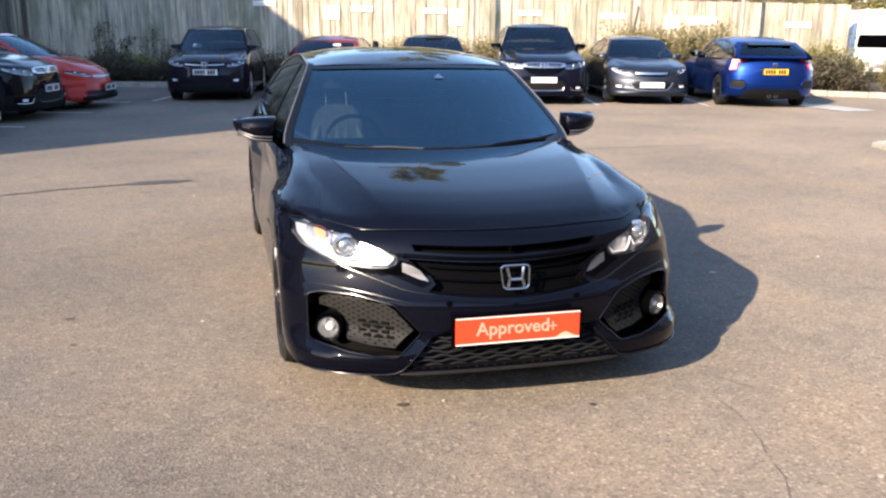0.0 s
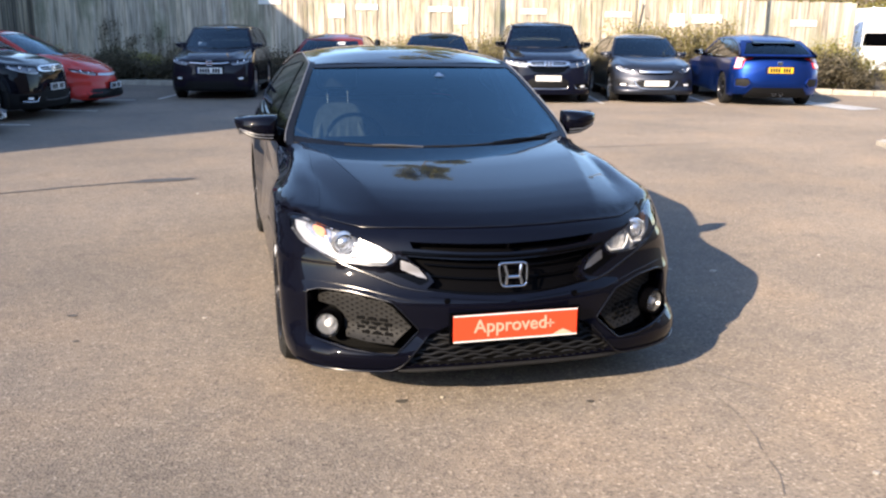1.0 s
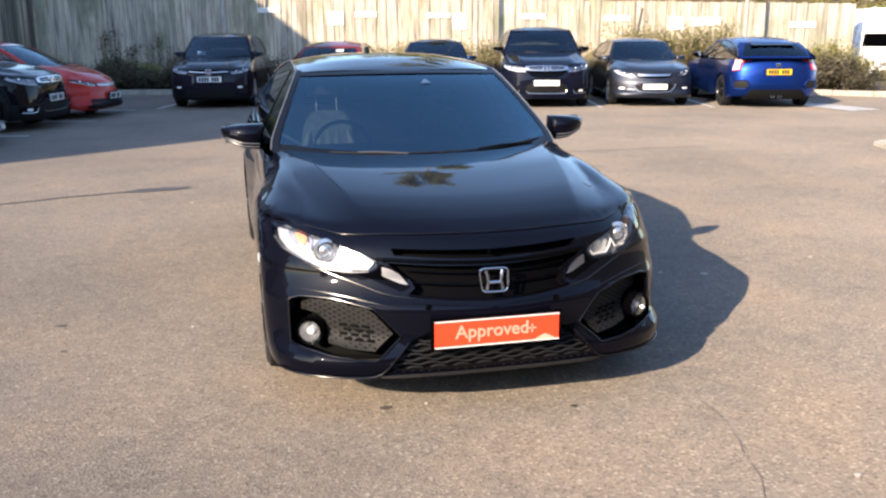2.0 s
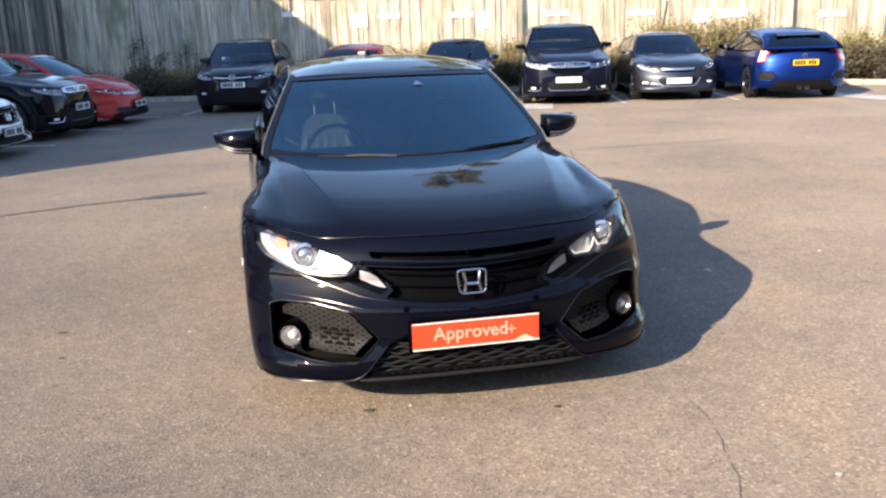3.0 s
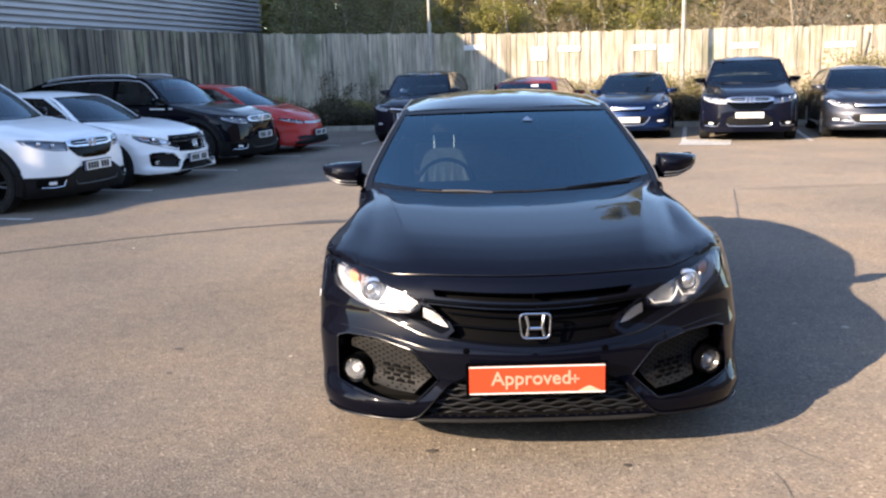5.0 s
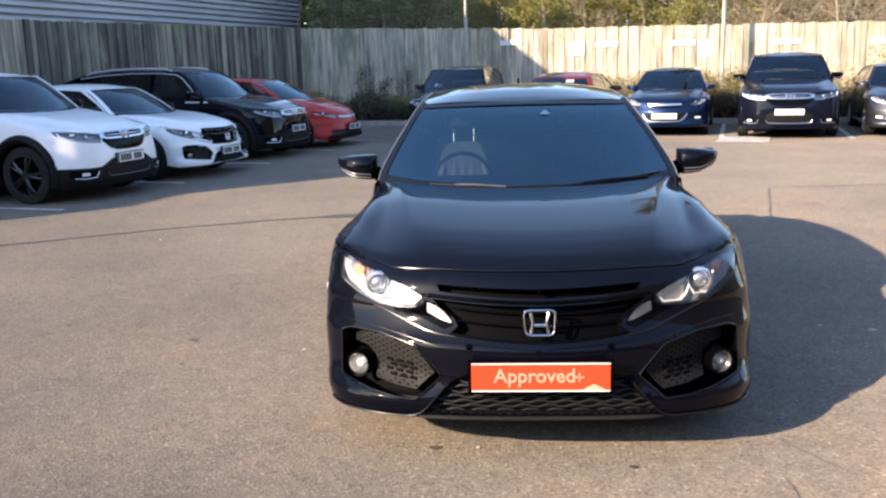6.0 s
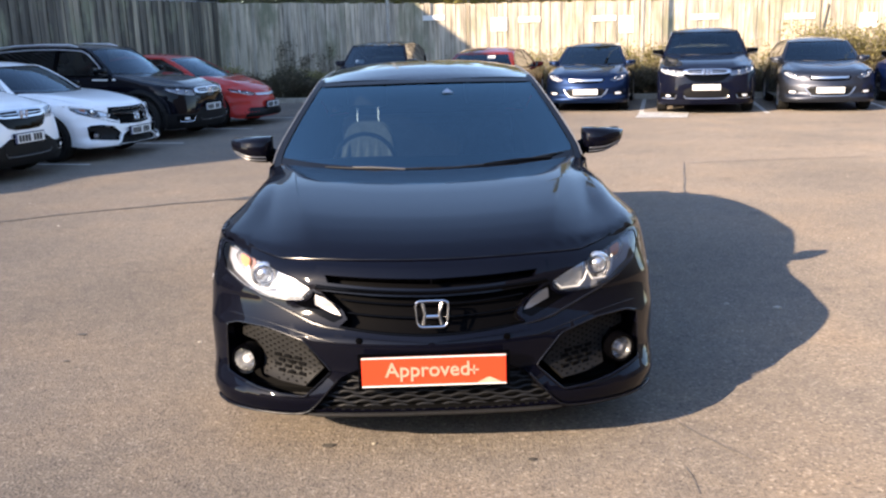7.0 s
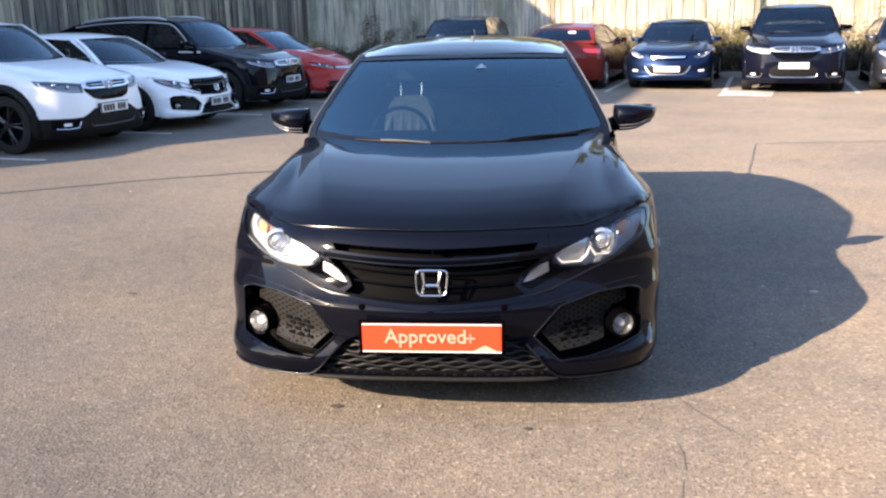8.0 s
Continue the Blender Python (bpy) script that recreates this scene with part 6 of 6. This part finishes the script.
def van(m):
    root = empty("panel_van", None, "white van parked beyond the end of the fence", "van")
    body = rounded([(0.0, 0.35), (0.02, 1.2), (0.14, 2.0), (0.3, 2.12), (3.3, 2.12), (3.7, 1.95), (4.3, 1.25), (4.6, 1.1), (4.7, 0.35)], 0.12)
    bm = slab(body, 1.9, 0.0)
    bmesh.ops.bevel(bm, geom=[e for e in bm.edges if abs(e.verts[0].co.y - e.verts[1].co.y) < 1e-4], offset=0.08, segments=3, affect='EDGES')
    part("body", bm, PAINT_WHITE, root, smooth=True)
    for a, b in ((0.2, 1.1), (1.25, 2.3)):
        for y in (-0.004, 1.897):
            bm = slab(rounded([(a, 1.08), (b, 1.08), (b, 1.44), (a + 0.04, 1.44)], 0.05), 0.008)
            part("side_window", moved(bm, Matrix.Translation((0, y, 0))), GLOSS_BLACK, root)
    for x in (0.9, 3.7):
        for y, turn in ((0.0, -90), (1.9, 90)):
            bm = lathe([(-0.2, 0.2), (-0.2, 0.33), (0.0, 0.33), (0.0, 0.2), (-0.03, 0.0)], 24)
            part("wheel", moved(bm, Matrix.Translation((x, y, 0.33)) @ pose(0, 0, 0, 0, 0, turn)), RUBBER, root, smooth=True)
    root.matrix_world = m


# ---- the cars ----
hero = hatchback("hatchback_car", "glossy black five-door hatchback with an orange-red front plate on asphalt", "", PAINT_BLACK, Matrix.Identity(4), hero=True, fine=0.035)
ROW_S, ROW_B = "cars along the side fence", "cars along the back fence"
suv("suv_car", "white sport utility car with black arch cladding parked in the shade", ROW_S, PAINT_WHITE, grid_pose(-6.75, 6.44, 0, 90))
hatchback("hatchback_car", "white five-door hatchback with gloss black grille parked in the shade", ROW_S, PAINT_WHITE, grid_pose(-6.68, 8.72, 0, 90), fine=0.06)
suv("suv_car", "black sport utility car with silver roof rails beside the red car", ROW_S, PAINT_BLACK, grid_pose(-6.95, 11.45, 0, 90), rails=True)
wedge_hatch("hatchback_car", "red wedge-shaped hatchback parked nose out in the shade", ROW_S, PAINT_RED, grid_pose(-6.8, 13.6, 0, 90))
crossover("crossover_car", "dark grey crossover parked nose out in front of the hedge", ROW_B, PAINT_SLATE, grid_pose(-5.42, 15.0, 0, 6))
wedge_hatch("hatchback_car", "deep red hatchback parked nose towards the fence", ROW_B, PAINT_DEEP_RED, grid_pose(-3.0, 19.6, 0, 180), rear=True, tall=0.96)
hybrid("hybrid_car", "dark blue hatchback with bright headlamps and a blank white plate", ROW_B, PAINT_NAVY, grid_pose(-0.83, 15.55))
suv("suv_car", "blue-black sport utility car with a chrome grille bar in the sun", ROW_B, PAINT_INK, grid_pose(1.52, 14.95), cladding=False, blank=True)
hybrid("hybrid_car", "dark grey metallic hatchback with silver lower trim in the sun", ROW_B, PAINT_GREY, grid_pose(3.77, 15.2))
hatchback("hatchback_car", "bright blue hatchback seen from its tail with a yellow plate", ROW_B, PAINT_BLUE, grid_pose(6.12, 19.3, 0, 180), fine=0.06, rear=True)
van(grid_pose(10.7, 22.2, 0, 0))

# ---- poles, signs, markings ----
def lamp_column(u, v, height, lower):
    root = empty("lamp_column", grid_pose(u, v, 0.1), "slim galvanised lighting column behind the parked cars", "lamp post", "lighting columns")
    part("column", tube([(0, 0, 0), (0, 0, lower), (0, 0, lower + 0.06), (0, 0, height)], [0.052, 0.05, 0.036, 0.03], 14), GALVANISED, root, smooth=True)
    part("collar", tube([(0, 0, lower - 0.03), (0, 0, lower + 0.1)], [0.064, 0.06], 14), GALVANISED, root, smooth=True)
    part("base_plate", box((-0.13, -0.13, -0.01), (0.13, 0.13, 0.012), 0.004), GALVANISED, root)
    part("lamp_head", box((-0.12, -0.55, height - 0.02), (0.12, 0.1, height + 0.1), 0.04), GALVANISED, root, smooth=True)


for u, v, lower in ((-6.45, 20.3, 2.6), (0.155, 20.6, 4.6), (7.07, 20.3, 4.6)):
    lamp_column(u, v, 7.5, lower)

for u0, u1, z0, z1 in ((-5.80, -5.18, 2.06, 2.20), (-3.9, -3.45, 1.72, 2.08), (-3.15, -2.55, 1.93, 2.08), (-1.18, -0.55, 1.90, 2.04), (-0.48, -0.1, 1.58, 2.02), (1.33, 2.02, 1.86, 2.0), (3.60, 4.32, 1.80, 1.94), (5.35, 5.75, 1.55, 1.9), (5.95, 6.75, 1.66, 1.88), (8.6, 9.3, 1.6, 1.76)):
    bm = box((u0, FENCE_V - 0.045, z0), (u1, FENCE_V - 0.035, z1), 0.003)
    tagged(bm_object("bay_sign", moved_by(bm, grid_pose(0, 0)), SIGN_WHITE), "small plain white sign board fixed to the fence", "sign", "signs on the fence")


def road_strip(name, points, width, material, label, category, lift=0.004, wobble=0.0, taper=False):
    """A thin painted or sealed strip on the asphalt along grid points."""
    bm = bmesh.new()
    pts = []
    for (a, b), (c, d) in zip(points, points[1:]):
        n = max(1, int(math.hypot(c - a, d - b) / (0.06 if taper else 0.12)))
        pts += [(a + (c - a) * k / n, b + (d - b) * k / n) for k in range(n)]
    pts.append(points[-1])
    row = None
    for i, (u, v) in enumerate(pts):
        a, b = pts[max(i - 1, 0)], pts[min(i + 1, len(pts) - 1)]
        d = Vector((b[0] - a[0], b[1] - a[1])).normalized()
        o = wobble * noise.noise((i * 0.5, u, v)) if wobble else 0
        w = width * (1 + (0.5 * noise.noise((i * 0.7, v, u)) if wobble else 0))
        if taper:
            w *= max(0.1, math.sin(math.pi * i / (len(pts) - 1)) ** 0.6)
        x = [bm.verts.new(spot(u - d.y * (o + s * w / 2), v + d.x * (o + s * w / 2), lift)) for s in (-1, 1)]
        if row:
            bm.faces.new((row[0], row[1], x[1], x[0]))
        row = x
    bmesh.ops.recalc_face_normals(bm, faces=bm.faces)
    for f in bm.faces:
        if f.normal.z < 0:
            f.normal_flip()
    return tagged(bm_object(name, bm, material), label, category, kind="structure")


for v in (5.15, 7.6, 10.1, 12.45, 14.75):
    road_strip("bay_line", [(-11.5, v), (-6.75 + random.uniform(-0.2, 0.2), v + 0.12)], 0.09, LINE_PAINT, "worn white bay line on the asphalt", "road marking")
for u in (-6.6, -4.3, -2.0, 0.27, 2.65, 4.95, 7.3):
    road_strip("bay_line", [(u, 19.4), (u + 0.03, 15.2)], 0.09, LINE_PAINT, "worn white bay line on the asphalt", "road marking")
road_strip("bay_mark", [(0.25, 15.0), (1.2, 14.95)], 1.25, LINE_PAINT, "broad worn white mark at the bay's mouth", "road marking", 0.008)
road_strip("bay_mark", [(7.2, 15.9), (7.75, 14.4)], 0.75, LINE_PAINT, "broad worn white mark at the bay's mouth", "road marking", 0.008)
# thin dark lines, and a small tapered dark patch at the first one's end
road_strip("dark_line", [(-9.0, 0.6), (-7.0, 2.35), (-5.72, 3.48), (-4.85, 4.35), (-4.0, 5.03), (-3.45, 5.36)], 0.05, ROAD_DARK, "thin dark line along the asphalt", "seam", wobble=0.02)
road_strip("dark_patch", [(-3.58, 5.31), (-3.3, 5.43), (-2.95, 5.57)], 0.21, ROAD_DARK, "small dark patch on the asphalt", "patch", 0.006, wobble=0.03, taper=True)
road_strip("dark_line", [(0.98, 6.1), (1.0, 7.2), (1.01, 8.2), (1.5, 8.4), (1.95, 8.52), (3.2, 8.9)], 0.018, HAIRLINE, "thin dark line along the asphalt", "seam", wobble=0.02)
road_strip("crack", [(0.78, 0.68), (0.86, 0.59), (0.93, 0.50), (0.99, 0.44), (1.06, 0.36), (1.135, 0.30)], 0.006, HAIRLINE, "fine crack in the asphalt", "crack", wobble=0.012)
for run in ([(0.885, 0.20), (0.90, 0.13), (0.93, 0.01)], [(0.928, -0.06), (0.924, -0.17), (0.92, -0.27)], [(0.917, -0.35), (0.912, -0.46), (0.895, -0.60)], [(0.90, -0.68), (0.92, -0.9)]):
    road_strip("crack", run, 0.004, HAIRLINE, "short broken crack in the asphalt", "crack", wobble=0.02)
bm = bmesh.new()
for x, y, r in ((-0.427, 0.243, 0.020), (0.357, 0.064, 0.014), (-1.96, 1.742, 0.02), (-1.877, 1.31, 0.013)):
    c = Vector((x, y, 0.004))
    ringv = [bm.verts.new(c + Vector((1.4 * r * math.cos(a) * random.uniform(0.7, 1.2), r * math.sin(a) * random.uniform(0.7, 1.2), 0))) for a in [k * math.tau / 12 for k in range(12)]]
    bm.faces.new(ringv)
tagged(bm_object("oil_spots", bm, ROAD_DARK), "small dark oil spots on the asphalt", "stain", kind="stuff")


# pale grit and chips scattered on the asphalt
random.seed(8)
bm = bmesh.new()
for k in range(26):
    x, y, r = (1.969, 1.823, 0.022) if k == 0 else (random.uniform(-5, 7), random.uniform(-1.5, 9), random.uniform(0.006, 0.014))
    made = bmesh.ops.create_icosphere(bm, subdivisions=1, radius=r)["verts"]
    for v in made:
        v.co = Vector((v.co.x * random.uniform(0.8, 1.6) + x, v.co.y + y, v.co.z * 0.4 + r * 0.25))
tagged(bm_object("grit", bm, KERB_STONE), "pale grit and stone chips on the asphalt", "grit", kind="stuff")


# ---- plants ----
def leaf_into(verts, faces, p, size):
    """One small folded leaf, turned at random."""
    a = Vector((random.gauss(0, 1), random.gauss(0, 1), random.gauss(0, 0.6)))
    a = a.normalized() if a.length > 1e-3 else Vector((1, 0, 0))
    b = a.cross(Vector((random.gauss(0, 1), random.gauss(0, 1), random.gauss(0, 1)))).normalized()
    n = a.cross(b) * size * 0.18
    i = len(verts)
    verts += [p - a * size, p + b * size * 0.42 + n, p + a * size, p - b * size * 0.42 + n]
    faces += [(i, i + 1, i + 2), (i, i + 2, i + 3)]


def mesh_part(name, verts, faces, material, parent, label=""):
    me = bpy.data.meshes.new(name)
    me.from_pydata([tuple(v) for v in verts], [], faces)
    me.materials.append(material)
    ob = new(name, me)
    ob.parent = parent
    if label:
        ob["label"] = label
    return ob


def grow(height, spread, leaves, leaf_size, low=0.18, forks=3, droop=0.0, twigs=True, lean=0.08):
    """A trunk with limbs and twigs, and the places of its leaves."""
    bm = bmesh.new()
    tips = []

    def limb(p, way, length, r, level):
        pts, radii = [p.copy()], [r]
        n = 4
        w = way.copy()
        for k in range(n):
            w = (w + Vector((random.gauss(0, 0.16), random.gauss(0, 0.16), random.gauss(0, 0.10) + (0.05 if level else 0.02) - droop * level))).normalized()
            p = p + w * length / n
            pts.append(p.copy())
            radii.append(r * (1 - 0.75 * (k + 1) / n))
            if level < 3 and (level > 0 or k >= 1):
                for _ in range(forks if level < 2 else 2):
                    if random.random() < (0.75 if level < 2 else 0.6):
                        side = Vector((random.gauss(0, 1), random.gauss(0, 1), random.uniform(-0.1, 0.7))).normalized()
                        limb(p, (w * 0.55 + side * 0.8).normalized(), length * random.uniform(0.38, 0.6), max(radii[-1] * 0.7, 0.006), level + 1)
            if level >= 2:
                tips.append(p.copy())
        tube_into(bm, pts, [max(q, 0.004) for q in radii], 6 if level == 0 else (4 if level == 1 else 3), False)

    base = Vector((0, 0, -0.2))
    stem_top = Vector((random.gauss(0, lean), random.gauss(0, lean), 1)).normalized()
    n = 9
    p, r = base, height * 0.012 + 0.02
    pts, radii = [p.copy()], [r]
    for k in range(n):
        stem_top = (stem_top + Vector((random.gauss(0, 0.05), random.gauss(0, 0.05), 0.05))).normalized()
        p = p + stem_top * height / n
        pts.append(p.copy())
        radii.append(r * (1 - 0.9 * (k + 1) / n))
        if (k + 1) / n > low:
            for _ in range(forks):
                a = random.uniform(0, math.tau)
                up = random.uniform(0.2, 0.9)
                limb(p, Vector((math.cos(a), math.sin(a), up)).normalized(), spread * random.uniform(0.55, 1.0) * (1.15 - 0.7 * k / n), radii[-1] * 0.55 + 0.008, 1)
    tube_into(bm, pts, radii, 8, False)
    verts, faces = [], []
    for _ in range(leaves):
        q = random.choice(tips) + Vector((random.gauss(0, 0.16), random.gauss(0, 0.16), random.gauss(0, 0.16)))
        if q.z > 0.2:
            leaf_into(verts, faces, q, leaf_size * random.uniform(0.6, 1.3))
    return bm, verts, faces


def tree(name, label, group, leaf_material, **kw):
    root = empty(name, None, label, "tree", group)
    bm, verts, faces = grow(**kw)
    part("trunk", bm, BARK, root)
    mesh_part("crown", verts, faces, leaf_material, root)
    return root


WOOD = "trees behind the fence"
random.seed(11)
kinds = {
    "spring": tree("birch_tree", "slender tree in pale yellow-green spring leaf behind the fence", WOOD, LEAF_SPRING, height=9.0, spread=2.3, leaves=9000, leaf_size=0.08, low=0.05, forks=2),
    "green": tree("young_tree", "young tree in fresh green leaf behind the fence", WOOD, LEAF_OLIVE, height=7.5, spread=2.4, leaves=9000, leaf_size=0.08, low=0.03, forks=2),
    "bare": tree("bare_tree", "many-stemmed tree with bare brown twigs behind the fence", WOOD, LEAF_BROWN, height=7.5, spread=3.2, leaves=4000, leaf_size=0.05, low=0.05, forks=3, lean=0.2),
    "tall": tree("poplar_tree", "tall narrow tree in yellow-green leaf behind the fence", WOOD, LEAF_SPRING, height=15.8, spread=2.8, leaves=14000, leaf_size=0.13, low=0.05, forks=2),
    "dark": tree("evergreen_tree", "dense dark tree in the building's shade", WOOD, LEAF_HEDGE, height=8.0, spread=2.2, leaves=6500, leaf_size=0.09, low=0.02, forks=3),
}
first = {k: True for k in kinds}


def plant(kind, u, v, size=1.0):
    m = grid_pose(u, v, 0, random.uniform(0, 360)) @ Matrix.Scale(size, 4)
    if first[kind]:
        kinds[kind].matrix_world = m
        first[kind] = False
        return kinds[kind]
    ob = copy_thing(kinds[kind], m)
    ob.scale = (size, size, size)
    return ob


for u, v, kind, size in (
        (-12.9, 25.6, "dark", 1.0), (-11.6, 23.6, "dark", 0.8), (-11.2, 27.6, "dark", 1.1), (-10.2, 24.6, "dark", 0.95), (-9.0, 23.6, "dark", 0.8), (-8.6, 26.2, "dark", 1.05), (-9.6, 30.0, "bare", 1.3), (-12.6, 30.5, "dark", 1.2), (-7.6, 29.2, "dark", 1.1), (-10.8, 34.5, "dark", 1.35),
        (-7.3, 25.0, "green", 0.8), (-6.6, 28.0, "spring", 1.0), (-5.4, 26.0, "spring", 0.95), (-4.4, 29.5, "bare", 1.0), (-3.6, 25.2, "bare", 0.55), (-2.4, 27.0, "green", 0.9),
        (-1.3, 25.6, "spring", 0.85), (-0.2, 28.0, "spring", 1.0), (0.9, 25.4, "bare", 0.9), (2.0, 27.5, "bare", 1.05), (3.4, 25.3, "bare", 1.0), (4.8, 27.0, "bare", 1.1),
        (6.2, 25.4, "bare", 0.9), (7.6, 27.4, "dark", 0.85), (8.8, 25.6, "bare", 0.9), (10.4, 27.2, "green", 1.0), (12.2, 28.5, "bare", 1.1), (14.5, 27.0, "spring", 1.0),
        (-12.5, 33.0, "dark", 1.3), (-8.5, 34.0, "green", 1.3), (-5.0, 35.0, "spring", 1.2), (0.5, 33.0, "green", 1.25), (4.0, 34.0, "bare", 1.4), (8.0, 33.5, "bare", 1.4), (12.5, 34.0, "green", 1.4), (17.0, 32.0, "dark", 1.3),
        (-1.6, 31.8, "tall", 1.0)):
    plant(kind, u, v, size * (1.0 if kind == "tall" else 0.66))


# the far wood behind, one mass of foliage with trunks in it
random.seed(21)
verts, faces = [], []
for _ in range(66000):
    u = random.uniform(-32, 34)
    crest = 6.3 + 0.9 * noise.noise((u * 0.22, 3.1, 0)) + 0.7 * noise.noise((u * 0.7, 8.0, 0))
    leaf_into(verts, faces, spot(u, random.uniform(38, 44), random.uniform(0, 1) ** 0.8 * crest), random.uniform(0.16, 0.34))
far_wood = empty("far_wood", None, "hazy olive mass of far trees behind the fence", "wood", kind="stuff")
mesh_part("foliage", verts, faces, LEAF_OLIVE, far_wood)
bm = bmesh.new()
for k in range(60):
    p = spot(random.uniform(-30, 32), random.uniform(38, 41), -0.2)
    tube_into(bm, [p, p + Vector((random.gauss(0, 0.3), 0, 4)), p + Vector((random.gauss(0, 0.6), 0, 6.0))], [0.16, 0.1, 0.03], 5, False)
part("far_wood_stand", bm, BARK, far_wood)


def bush(label, leaf_material, width, height, leaves, size):
    root = empty("bramble_bush", None, label, "bush", "bushes in the bed")
    bm = bmesh.new()
    verts, faces = [], []
    for k in range(16):
        a = random.uniform(0, math.tau)
        out = random.uniform(0.2, 1.0) * width
        top = height * random.uniform(0.55, 1.15)
        p0 = Vector((random.gauss(0, 0.1), random.gauss(0, 0.08), -0.05))
        p1 = p0 + Vector((math.cos(a) * out * 0.4, math.sin(a) * out * 0.28, top * 0.8))
        p2 = p0 + Vector((math.cos(a) * out * 0.8, math.sin(a) * out * 0.5, top))
        p3 = p0 + Vector((math.cos(a) * out * 1.1, math.sin(a) * out * 0.6, top * 0.7))
        tube_into(bm, [p0, p1, p2, p3], [0.012, 0.009, 0.006, 0.003], 4, False)
        for _ in range(leaves // 16):
            t = random.uniform(0.1, 1.0)
            q = (p0.lerp(p1, t * 2) if t < 0.5 else p1.lerp(p2, t * 2 - 1)) if random.random() < 0.7 else p2.lerp(p3, t)
            leaf_into(verts, faces, q + Vector((random.gauss(0, 0.11), random.gauss(0, 0.09), random.gauss(0, 0.09))), size * random.uniform(0.6, 1.4))
    part("bush_wood", bm, BARK, root)
    mesh_part("foliage", verts, faces, leaf_material, root)
    return root


random.seed(5)
bushes = [bush("tangled olive bramble bush against the fence", LEAF_OLIVE, 0.75, 0.85, 2400, 0.032),
          bush("low dark bramble bush in the planting bed", LEAF_BED, 0.85, 0.6, 2600, 0.032),
          bush("dry olive-brown bramble bush with long canes", LEAF_DRY, 0.7, 1.0, 1900, 0.03)]
used = [False] * 3
u = -11.4
while u < 11.5:
    for v_off, pick, lo, hi in ((0.55, 1, 0.65, 0.95), (1.1, 1 if u < -4 and random.random() < 0.6 else 0 if random.random() < (0.6 if u < 3 else 0.4) else 2, 0.75, 1.05)):
        tall = random.uniform(0.9, 1.25) if u < -4 else (1.15 if u < 4 else 1.45 if u < 9.4 else 0.85)
        s = random.uniform(lo, hi) * tall
        v = min(kerb_v(u) + v_off + random.uniform(-0.15, 0.2), FENCE_V - 0.3)
        if u > 7.5:
            v = kerb_v(u) + v_off + random.uniform(0, 0.5)
        m = grid_pose(u + random.uniform(-0.2, 0.2), v, 0.1, random.uniform(0, 360)) @ Matrix.Scale(s, 4)
        if not used[pick]:
            bushes[pick].matrix_world = m
            used[pick] = True
        else:
            copy_thing(bushes[pick], m).scale = (s, s, s)
    u += random.uniform(0.42, 0.6)

# climber that creeps up the boards near the corner
random.seed(9)
for u0, reach in ((-9.9, 1.75), (-9.2, 1.2), (-8.5, 1.45), (-7.7, 0.95), (-6.9, 1.25), (-6.2, 1.0)):
    ivy = empty("climbing_plant", grid_pose(u0, FENCE_V - 0.04, 0.1), "sparse dark climber creeping up the weathered fence boards", "climber", "climbers on the fence")
    bm = bmesh.new()
    verts, faces = [], []
    for k in range(5):
        p = Vector((random.uniform(-0.25, 0.25), 0, 0))
        pts = [p]
        for j in range(6):
            p = p + Vector((random.gauss(0, 0.07), 0, reach * random.uniform(0.10, 0.20)))
            pts.append(p)
        tube_into(bm, pts, [0.009, 0.008, 0.007, 0.006, 0.005, 0.004, 0.003], 4, False)
        for _ in range(130):
            t = random.random() ** 1.6 * 5.99
            q = pts[int(t)].lerp(pts[int(t) + 1], t % 1)
            leaf_into(verts, faces, q + Vector((random.gauss(0, 0.075), -abs(random.gauss(0.01, 0.03)), random.gauss(0, 0.07))), random.uniform(0.02, 0.042))
    part("stems", bm, BARK, ivy)
    mesh_part("foliage", verts, faces, LEAF_BED, ivy)
